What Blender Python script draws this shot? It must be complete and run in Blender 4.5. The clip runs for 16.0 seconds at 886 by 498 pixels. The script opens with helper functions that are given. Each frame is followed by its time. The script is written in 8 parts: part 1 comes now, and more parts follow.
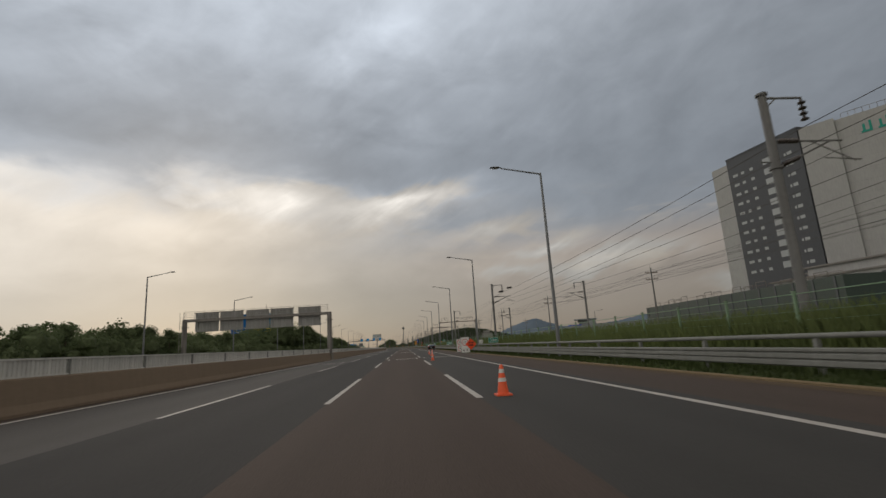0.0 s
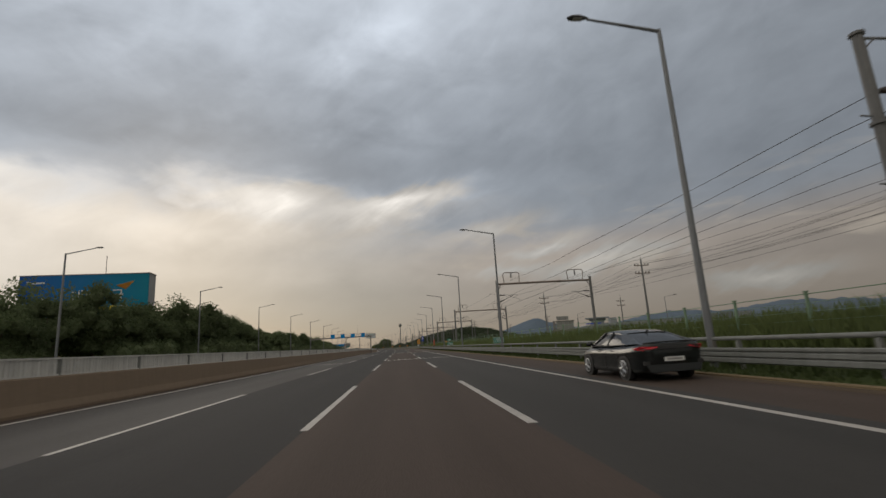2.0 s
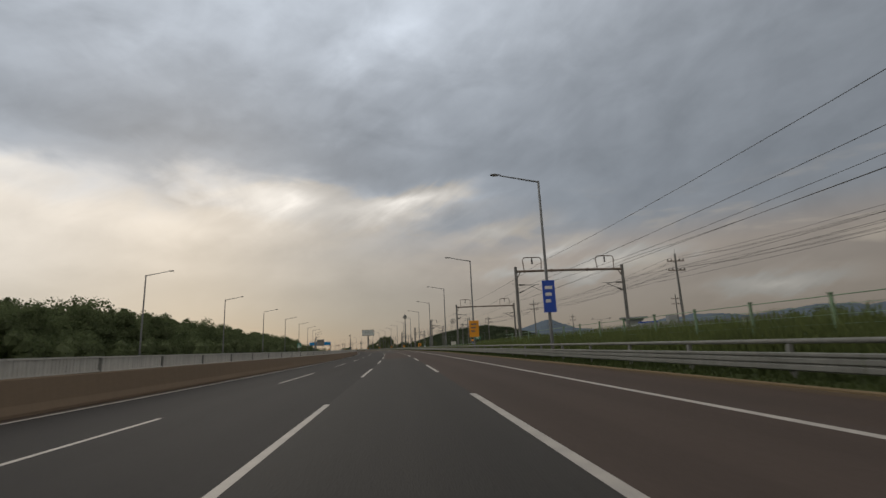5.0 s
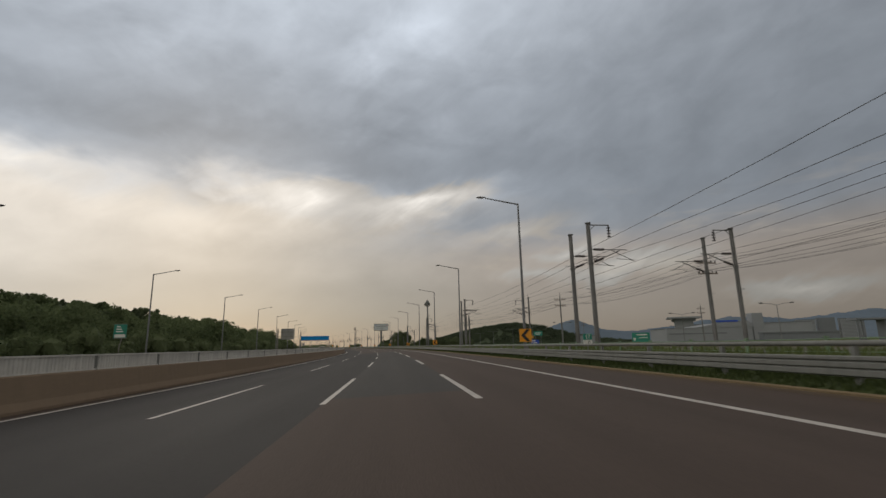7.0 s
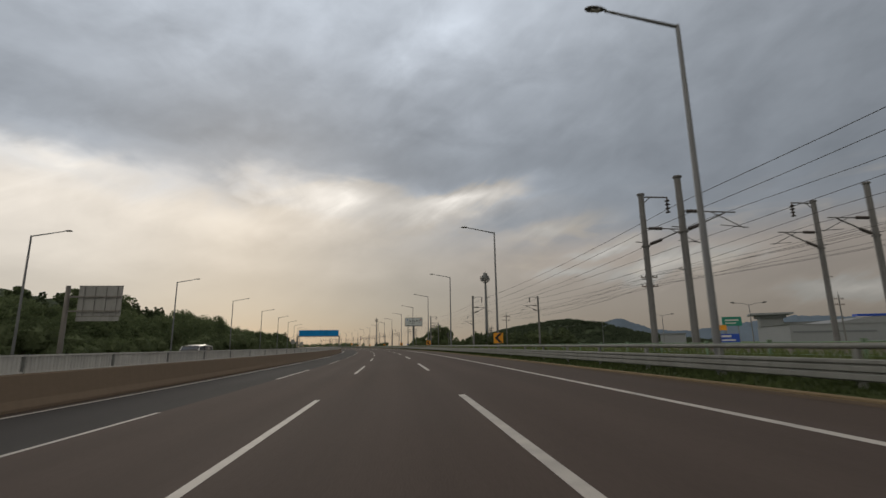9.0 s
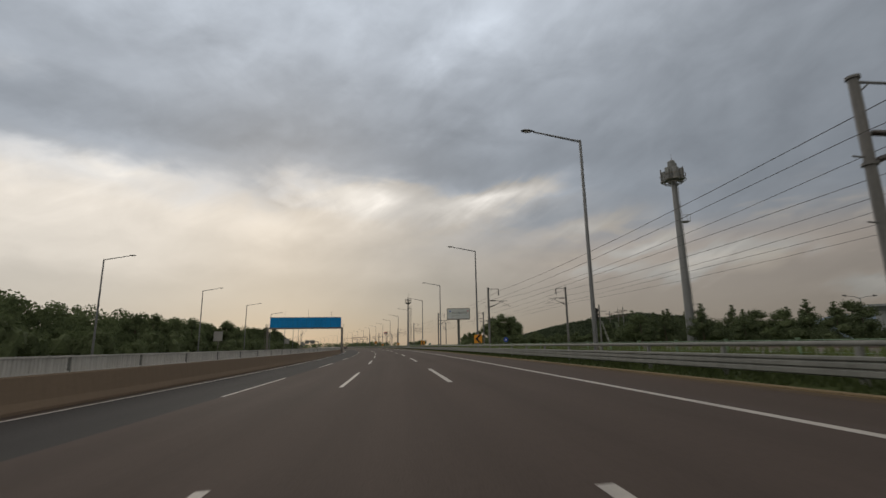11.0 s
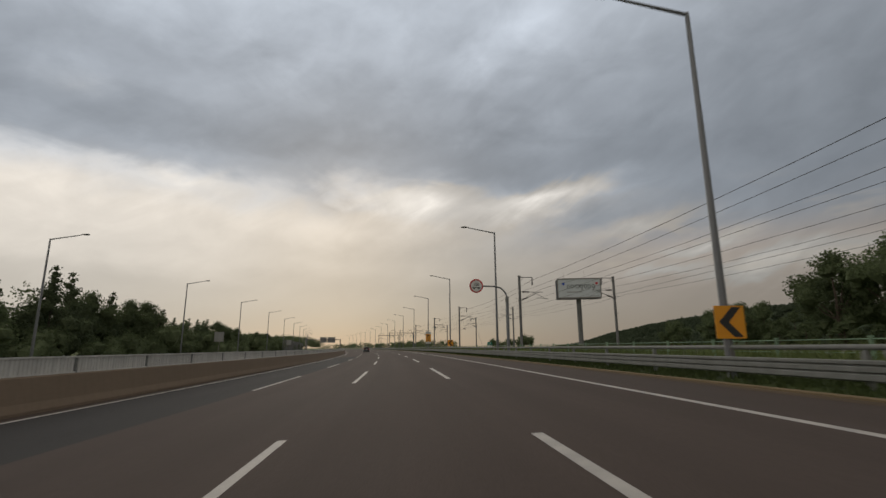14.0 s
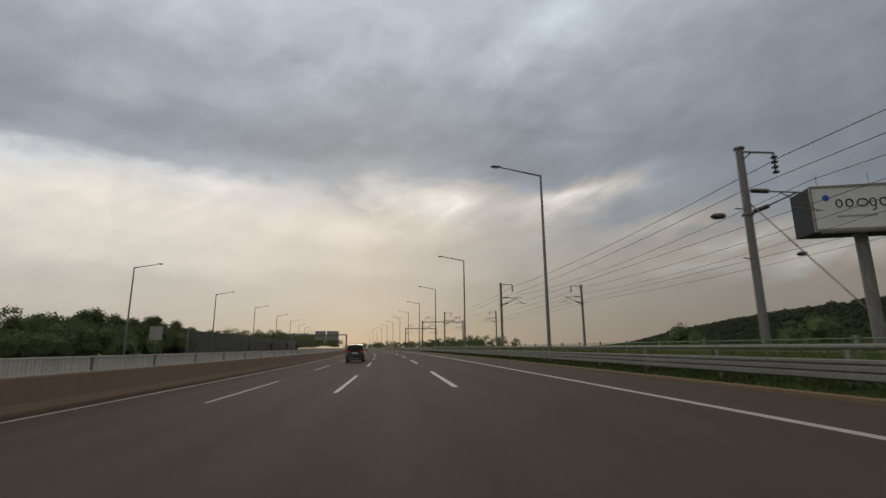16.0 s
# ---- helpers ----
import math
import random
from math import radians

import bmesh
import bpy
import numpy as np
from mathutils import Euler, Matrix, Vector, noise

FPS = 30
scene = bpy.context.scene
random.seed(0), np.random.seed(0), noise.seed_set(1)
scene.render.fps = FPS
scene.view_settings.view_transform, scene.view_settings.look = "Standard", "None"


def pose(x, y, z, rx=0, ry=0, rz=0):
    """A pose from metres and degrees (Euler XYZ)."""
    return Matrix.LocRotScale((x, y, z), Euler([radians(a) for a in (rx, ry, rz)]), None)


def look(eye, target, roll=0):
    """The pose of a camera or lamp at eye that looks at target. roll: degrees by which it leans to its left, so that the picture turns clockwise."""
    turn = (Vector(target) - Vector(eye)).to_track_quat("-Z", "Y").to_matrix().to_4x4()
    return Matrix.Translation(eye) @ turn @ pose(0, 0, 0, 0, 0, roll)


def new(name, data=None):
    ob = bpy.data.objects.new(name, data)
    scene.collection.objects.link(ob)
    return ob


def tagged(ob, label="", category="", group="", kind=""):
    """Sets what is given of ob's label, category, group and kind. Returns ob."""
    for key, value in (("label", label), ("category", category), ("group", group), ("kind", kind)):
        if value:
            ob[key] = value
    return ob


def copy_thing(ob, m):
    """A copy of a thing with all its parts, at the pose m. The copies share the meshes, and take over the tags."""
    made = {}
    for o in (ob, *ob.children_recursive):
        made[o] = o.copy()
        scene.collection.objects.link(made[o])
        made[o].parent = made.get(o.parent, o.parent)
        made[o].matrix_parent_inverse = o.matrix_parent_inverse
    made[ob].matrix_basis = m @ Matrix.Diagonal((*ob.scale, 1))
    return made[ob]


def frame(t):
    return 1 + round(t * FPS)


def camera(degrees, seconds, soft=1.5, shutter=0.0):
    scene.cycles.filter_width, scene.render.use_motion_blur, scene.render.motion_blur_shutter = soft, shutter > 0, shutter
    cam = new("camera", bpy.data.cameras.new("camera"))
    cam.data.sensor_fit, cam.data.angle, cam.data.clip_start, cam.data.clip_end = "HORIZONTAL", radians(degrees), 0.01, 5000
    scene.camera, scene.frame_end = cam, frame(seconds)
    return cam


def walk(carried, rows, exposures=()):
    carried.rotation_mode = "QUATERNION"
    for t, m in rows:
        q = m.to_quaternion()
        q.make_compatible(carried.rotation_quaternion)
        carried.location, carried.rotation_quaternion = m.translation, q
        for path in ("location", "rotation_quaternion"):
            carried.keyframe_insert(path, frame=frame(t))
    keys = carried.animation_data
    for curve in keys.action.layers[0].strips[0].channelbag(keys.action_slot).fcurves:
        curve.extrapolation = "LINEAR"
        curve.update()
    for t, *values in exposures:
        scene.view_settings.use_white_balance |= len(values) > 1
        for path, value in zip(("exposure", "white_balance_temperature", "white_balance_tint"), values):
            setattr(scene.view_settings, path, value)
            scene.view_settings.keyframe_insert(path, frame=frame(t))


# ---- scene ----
# An expressway beside a railway under a broken overcast, driven in one lane.
# All lengths below are in true metres; SCALE shrinks the finished place evenly, because the film runs faster than life.
SCALE = 0.685

# ---- the line of the road: heading in degrees at distances along it ----
KNOT_S = [-60, 150, 220, 290, 360, 430, 500, 570, 640, 710, 780, 850, 920, 990, 1060, 1130, 1400]
KNOT_H = [0.0, -0.08, -0.07, 0.68, 2.0, 3.89, 6.46, 9.28, 11.88, 14.22, 16.53, 19.13, 21.75, 23.68, 25.39, 27.1, 30.0]
S_AXIS = np.arange(-60, 1400, 1.0)
_h = np.radians(np.interp(S_AXIS, KNOT_S, KNOT_H))
_k = np.hanning(61)
H_AXIS = np.convolve(np.pad(_h, 30, mode="edge"), _k / _k.sum(), "valid")
X_AXIS = np.concatenate([[0.0], np.cumsum(-np.sin(H_AXIS))])[:-1]
Y_AXIS = np.concatenate([[0.0], np.cumsum(np.cos(H_AXIS))])[:-1]
X_AXIS, Y_AXIS = X_AXIS - X_AXIS[60] - 0.18, Y_AXIS - Y_AXIS[60]


def bank(s):
    """Crossfall of the carriageway in degrees; negative: the outer, right side is higher."""
    return float(np.interp(s, [0, 235, 355, 600, 760, 1130], [0.2, 0.0, -2.0, -2.4, -2.85, -2.85]))


def lift(s, u):
    """Height of the paved plane at distance s and offset u to the right of the lane's middle."""
    return -math.tan(radians(bank(s))) * min(max(u, -10.0), 5.3)


def spot(s, u, z=0.0):
    h = float(np.interp(s, S_AXIS, H_AXIS))
    return Vector((float(np.interp(s, S_AXIS, X_AXIS)) + math.cos(h) * u,
                   float(np.interp(s, S_AXIS, Y_AXIS)) + math.sin(h) * u, z + lift(s, u)))


def heading(s):
    return math.degrees(float(np.interp(s, S_AXIS, H_AXIS)))


def stand(s, u, z=0.0, turn=0.0):
    """Pose of a thing beside the road: x to the right, y along the road."""
    p = spot(s, u, z)
    return pose(p.x, p.y, p.z, 0, 0, heading(s) + turn)


# ---- camera: time, distance, offset, yaw against the road, pitch, roll ----
cam = camera(86.0, 16.0, soft=1.5, shutter=0.05)
ROWS = [
    (0.0, 0.00, 0.18, -4.67, 11.31, 3.59),
    (0.5, 26.14, 0.03, -4.58, 11.32, 3.50),
    (1.0, 52.36, -0.07, -4.70, 11.27, 3.43),
    (1.5, 78.74, -0.11, -4.92, 11.31, 3.43),
    (2.0, 105.28, -0.09, -5.01, 11.36, 3.48),
    (2.5, 132.19, -0.04, -5.06, 11.35, 3.46),
    (3.0, 159.47, 0.03, -5.05, 11.33, 3.39),
    (3.5, 187.08, 0.05, -5.04, 11.41, 3.33),
    (4.0, 214.92, 0.09, -5.04, 11.50, 3.14),
    (4.5, 242.98, 0.08, -5.04, 11.52, 2.82),
    (5.0, 271.24, 0.05, -5.04, 11.51, 2.46),
    (5.5, 299.65, 0.01, -5.04, 11.50, 2.10),
    (6.0, 328.11, -0.02, -5.04, 11.50, 1.73),
    (6.5, 356.55, -0.03, -5.08, 11.48, 1.41),
    (7.0, 384.98, 0.04, -5.24, 11.44, 1.18),
    (7.5, 413.12, 0.15, -5.24, 11.45, 0.99),
    (8.0, 440.87, 0.27, -5.05, 11.51, 0.85),
    (8.5, 469.01, 0.33, -5.01, 11.49, 0.80),
    (9.0, 497.25, 0.34, -4.98, 11.45, 0.81),
    (9.5, 525.38, 0.30, -5.00, 11.44, 0.83),
    (10.0, 553.41, 0.24, -5.07, 11.44, 0.87),
    (10.5, 581.34, 0.18, -5.13, 11.44, 0.90),
    (11.0, 609.17, 0.13, -5.19, 11.44, 0.93),
    (11.5, 636.90, 0.07, -5.24, 11.43, 0.91),
    (12.0, 664.55, 0.03, -5.24, 11.45, 0.78),
    (12.5, 691.95, 0.02, -5.18, 11.57, 0.67),
    (13.0, 719.11, 0.01, -5.08, 11.67, 0.58),
    (13.5, 746.08, 0.02, -4.90, 11.69, 0.48),
    (14.0, 773.07, 0.01, -4.85, 11.69, 0.39),
    (14.5, 800.04, -0.02, -4.90, 11.70, 0.31),
    (15.0, 827.07, -0.02, -5.08, 11.72, 0.31),
    (15.5, 854.04, 0.03, -5.24, 11.72, 0.40),
    (16.0, 880.95, 0.11, -5.25, 11.66, 0.48),
]

walk(cam, [(t, pose(*(SCALE * (spot(s, u, 1.25))), 90 + pitch, roll, heading(s) + yaw)) for t, s, u, yaw, pitch, roll in ROWS],
     exposures=((0, 0.03), (6, 0.0), (12, -0.04), (16, -0.12)))

# ---- sky and sun ----
world = bpy.data.worlds.new("overcast_sky")
scene.world = world
world.use_nodes = True
wt = world.node_tree
wt.nodes.clear()


def wmath(op, a, b=None, clamp=False):
    n = wt.nodes.new("ShaderNodeMath")
    n.operation, n.use_clamp = op, clamp
    for i, v in enumerate((a, b)):
        if v is None:
            continue
        if isinstance(v, (int, float)):
            n.inputs[i].default_value = v
        else:
            wt.links.new(v, n.inputs[i])
    return n.outputs[0]


def wmix(fac, a, b):
    n = wt.nodes.new("ShaderNodeMix")
    n.data_type = "RGBA"
    for sock, v in ((n.inputs[0], fac), (n.inputs[6], a), (n.inputs[7], b)):
        if isinstance(v, (int, float)):
            sock.default_value = v
        elif isinstance(v, tuple):
            sock.default_value = (*v, 1)
        else:
            wt.links.new(v, sock)
    return n.outputs[2]


def wnoise(vec, scale, detail, rough, distort=0.0):
    n = wt.nodes.new("ShaderNodeTexNoise")
    n.inputs["Scale"].default_value, n.inputs["Detail"].default_value = scale, detail
    n.inputs["Roughness"].default_value, n.inputs["Distortion"].default_value = rough, distort
    wt.links.new(vec, n.inputs["Vector"])
    return n.outputs[0]


def wcombine(x, y, z):
    n = wt.nodes.new("ShaderNodeCombineXYZ")
    for i, v in enumerate((x, y, z)):
        if isinstance(v, (int, float)):
            n.inputs[i].default_value = v
        else:
            wt.links.new(v, n.inputs[i])
    return n.outputs[0]


coord = wt.nodes.new("ShaderNodeTexCoord").outputs["Generated"]
axes = wt.nodes.new("ShaderNodeSeparateXYZ")
wt.links.new(coord, axes.inputs[0])
dx, dy, dz = axes.outputs
elev = wmath("MULTIPLY", wmath("ARCSINE", dz), 57.2958)
azim = wmath("MULTIPLY", wmath("ARCTAN2", dx, dy), 57.2958)
# the cloud deck in degrees round and up; its lumps and strands lean up to the right
dome = wcombine(azim, elev, 0.0)


def laid(vec, az, el, wide, thick, tilt):
    """The sky seen from one of its places, measured in lengths of a cloud that leans by tilt."""
    n = wt.nodes.new("ShaderNodeMapping")
    n.vector_type = "TEXTURE"
    n.inputs["Location"].default_value, n.inputs["Rotation"].default_value = (az, el, 0), (0, 0, radians(tilt))
    n.inputs["Scale"].default_value = (wide, thick, 1)
    wt.links.new(vec, n.inputs["Vector"])
    return n.outputs[0]


billow = wmath("SUBTRACT", wnoise(laid(dome, 40, 7, 16, 11, 15), 1.0, 5.0, 0.52, 0.6), 0.5)
puff = wmath("SUBTRACT", wnoise(laid(dome, 11, 93, 7.0, 5.0, 20), 1.0, 6.0, 0.56, 0.5), 0.5)
strand = wmath("SUBTRACT", wnoise(laid(dome, 70, 31, 9.0, 2.0, 30), 1.0, 4.0, 0.5, 0.5), 0.5)
wisp = wmath("SUBTRACT", wnoise(laid(dome, 5, 61, 11.0, 4.5, 12), 1.0, 4.0, 0.45, 0.9), 0.5)
curl = wmath("SUBTRACT", wnoise(wcombine(wmath("MULTIPLY", azim, 0.085), wmath("MULTIPLY", elev, 0.16), 1.3), 1.0, 5.0, 0.55, 0.6), 0.5)
fold = wmath("SUBTRACT", wnoise(wcombine(wmath("MULTIPLY", azim, 0.11), wmath("MULTIPLY", elev, 0.26), 8.1), 1.0, 4.0, 0.5, 0.4), 0.5)
high = wmath("DIVIDE", wmath("MAXIMUM", elev, 0.0), 14.0, clamp=True)
el_in = wmath("ADD", elev, wmath("MULTIPLY", wmath("ADD", wmath("MULTIPLY", curl, 6.5), wmath("MULTIPLY", fold, 4.0)), high))
az_in = wmath("ADD", azim, wmath("MULTIPLY", wmath("ADD", wmath("MULTIPLY", wisp, 12.0), wmath("MULTIPLY", fold, 8.0)), high))
turned = wmath("DIVIDE", wmath("ADD", az_in, 62.0), 107.0, clamp=True)
ROUND = [-62, -50, -40, -30, -22, -15, -8, 0, 6, 13, 22, 32, 45]


def ring(*greys):
    """Brightness of the overcast round one level of the sky."""
    n = wt.nodes.new("ShaderNodeValToRGB")
    n.color_ramp.interpolation = "CARDINAL"
    while len(n.color_ramp.elements) < len(greys):
        n.color_ramp.elements.new(0.5)
    for e, a, g in zip(n.color_ramp.elements, ROUND, greys):
        v = (g / 255) ** 2.2
        e.position, e.color = (a + 62) / 107, (v, v, v, 1)
    wt.links.new(turned, n.inputs[0])
    return n.outputs[0]


def rise(lo, hi, value=None):
    n = wt.nodes.new("ShaderNodeMapRange")
    n.interpolation_type = "SMOOTHSTEP"
    n.inputs[1].default_value, n.inputs[2].default_value = lo, hi
    wt.links.new(value or el_in, n.inputs[0])
    return n.outputs[0]


LEVELS = (0, 6, 10, 14, 17.5, 20.3, 22.6, 28, 37, 46)
rings = (ring(166, 168, 164, 157, 149, 141, 136, 132, 128, 124, 119, 115, 112),
         ring(190, 190, 184, 176, 166, 158, 151, 146, 141, 136, 132, 128, 121),
         ring(220, 218, 210, 195, 182, 174, 167, 160, 155, 151, 146, 140, 131),
         ring(233, 231, 220, 209, 203, 193, 174, 166, 158, 150, 142, 134, 128),
         ring(224, 222, 211, 199, 196, 186, 165, 176, 172, 152, 142, 134, 130),
         ring(172, 172, 170, 168, 165, 160, 150, 151, 151, 146, 139, 133, 132),
         ring(156, 156, 154, 152, 152, 151, 148, 150, 150, 149, 144, 138, 136),
         ring(170, 173, 171, 167, 167, 168, 169, 168, 165, 160, 154, 146, 142),
         ring(206, 210, 209, 204, 202, 199, 197, 199, 196, 190, 178, 166, 159),
         ring(206, 209, 209, 208, 207, 206, 206, 208, 207, 201, 189, 176, 167))
mass = rings[0]
for k in range(1, len(rings)):
    mass = wmix(rise(LEVELS[k - 1], LEVELS[k]), mass, rings[k])
# the cloud is thinner and brighter behind, away from the dark deck ahead
thin = wmath("ADD", 1.0, wmath("MULTIPLY", rise(64.0, 120.0, wmath("ABSOLUTE", azim)), 0.42))
# lit rags and hanging folds along the edge of the deck, and thin places in it
rag = wcombine(wmath("ADD", azim, wmath("ADD", wmath("MULTIPLY", wisp, 7.0), wmath("MULTIPLY", puff, 5.0))),
               wmath("ADD", elev, wmath("ADD", wmath("MULTIPLY", strand, 3.2), wmath("MULTIPLY", fold, 3.6))), 0.0)


def cloud(total, az, el, wide, thick, tilt, gain):
    g = wt.nodes.new("ShaderNodeTexGradient")
    g.gradient_type = "QUADRATIC_SPHERE"
    wt.links.new(laid(rag, az, el, wide, thick, tilt), g.inputs[0])
    return wmath("ADD", total, wmath("MULTIPLY", g.outputs["Fac"], gain))


cover = wmath("ADD", 1.0, 0.0)
for lit_rag in ((-13.5, 17.8, 14, 3.8, 6, 0.80), (1.5, 17.2, 14, 2.6, 9, 0.95), (-5.5, 15.8, 11, 3.0, 8, 0.30), (-41, 17.4, 18, 4.5, -4, 0.28), (12.5, 13.2, 12, 2.4, 10, 0.40)):
    cover = cloud(cover, *lit_rag)
for glint in ((25.0, 8.2, 13, 2.2, 8, 0.85), (18.5, 10.6, 9, 1.9, 10, 0.60), (39.5, 4.6, 11, 2.0, 2, 0.70), (14.0, 8.0, 8, 1.4, 5, 0.40), (0.5, 36.5, 14, 6.0, 35, 0.24), (-6.5, 33.5, 9, 4.0, 30, 0.22), (-30, 31, 13, 5.0, 20, 0.14), (-50, 26, 14, 4.0, 12, 0.20)):
    cover = cloud(cover, *glint)
for dark_fold in ((-6.5, 20.2, 12, 3.6, 6, -0.16), (-24, 16.4, 10, 2.8, -18, -0.28), (12.5, 22.5, 20, 7.0, 4, -0.08), (-3.5, 25.0, 13, 5.0, 25, -0.16), (-32, 22, 16, 3.5, 0, -0.10), (6.0, 14.2, 10, 2.0, 8, -0.14)):
    cover = cloud(cover, *dark_fold)
texture = wmath("ADD", wmath("ADD", wmath("MULTIPLY", billow, 0.26), wmath("MULTIPLY", puff, 0.40)), wmath("ADD", wmath("MULTIPLY", fold, 0.24), wmath("MULTIPLY", strand, 0.12)))
relief = wmath("MULTIPLY", wmath("MULTIPLY", thin, cover), wmath("ADD", 1.0, wmath("MULTIPLY", texture, high)))
side = wmath("MINIMUM", wmath("MAXIMUM", wmath("MULTIPLY", wmath("SUBTRACT", azim, 6.0), 0.10), -2.0), 2.0)
tint = wmix(rise(12.0, 19.5, wmath("ADD", el_in, side)), (1.09, 1.0, 0.885), (0.92, 1.0, 1.11))
tint = wmix(wmath("MULTIPLY", rise(-8.0, 16.0, azim), wmath("SUBTRACT", 1.0, rise(11.0, 17.0, el_in))), tint, (1.155, 1.0, 0.865))
# the dark parts of the deck are slate blue wherever they hang
murk = wmath("MULTIPLY", wmath("SUBTRACT", 1.0, rise(0.27, 0.46, wmath("MULTIPLY", mass, cover))), rise(9.0, 14.0, elev))
tint = wmix(wmath("MULTIPLY", murk, 0.9), tint, (0.915, 1.0, 1.115))
tint = wmix(wmath("MULTIPLY", rise(1.03, 1.30, cover), wmath("SUBTRACT", 1.0, rise(21.0, 27.0, elev))), tint, (1.055, 1.0, 0.925))
# overhead and behind, thinner cloud lets the low evening sun's warmth through
tint = wmix(rise(46.0, 62.0, elev), tint, (1.15, 1.0, 0.79))
tint = wmix(rise(66.0, 95.0, wmath("ABSOLUTE", azim)), tint, (1.07, 1.0, 0.90))
lit = wt.nodes.new("ShaderNodeMix")
lit.data_type, lit.blend_type = "RGBA", "MULTIPLY"
lit.inputs[0].default_value = 1.0
wt.links.new(mass, lit.inputs[6])
wt.links.new(tint, lit.inputs[7])
shaped = wt.nodes.new("ShaderNodeVectorMath")
shaped.operation = "SCALE"
wt.links.new(lit.outputs[2], shaped.inputs[0])
wt.links.new(relief, shaped.inputs["Scale"])
# small lit gaps low under the dark deck
gap = wnoise(wcombine(wmath("MULTIPLY", azim, 0.085), wmath("MULTIPLY", elev, 0.30), 4.4), 1.0, 4.0, 0.55, 0.5)
gap = wmath("MULTIPLY", rise(0.53, 0.70, gap), wmath("MULTIPLY", rise(5.0, 9.0, elev), wmath("SUBTRACT", 1.0, rise(12.5, 18.0, elev))))
gap = wmath("MULTIPLY", wmath("MULTIPLY", gap, rise(-14.0, 4.0, azim)), 0.5)
clouds = wmix(gap, shaped.outputs[0], (0.44, 0.385, 0.315))
air = wt.nodes.new("ShaderNodeTexSky")
air.sky_type, air.sun_disc = "NISHITA", False
air.sun_elevation, air.sun_rotation = radians(16), radians(-24)
scatter = wt.nodes.new("ShaderNodeVectorMath")
scatter.operation = "SCALE"
wt.links.new(air.outputs[0], scatter.inputs[0])
scatter.inputs["Scale"].default_value = 0.08
full = wmix(0.93, scatter.outputs[0], clouds)
bg = wt.nodes.new("ShaderNodeBackground")
wt.links.new(full, bg.inputs[0])
bg.inputs[1].default_value = 1.0
out = wt.nodes.new("ShaderNodeOutputWorld")
wt.links.new(bg.outputs[0], out.inputs[0])

lamp = bpy.data.lights.new("veiled_sun", "SUN")
lamp.energy, lamp.angle, lamp.color = 0.35, radians(25), (1.0, 0.90, 0.76)
sun = new("veiled_sun", lamp)
sun.matrix_world = look((-400, 900, 290), (0, 0, 0))


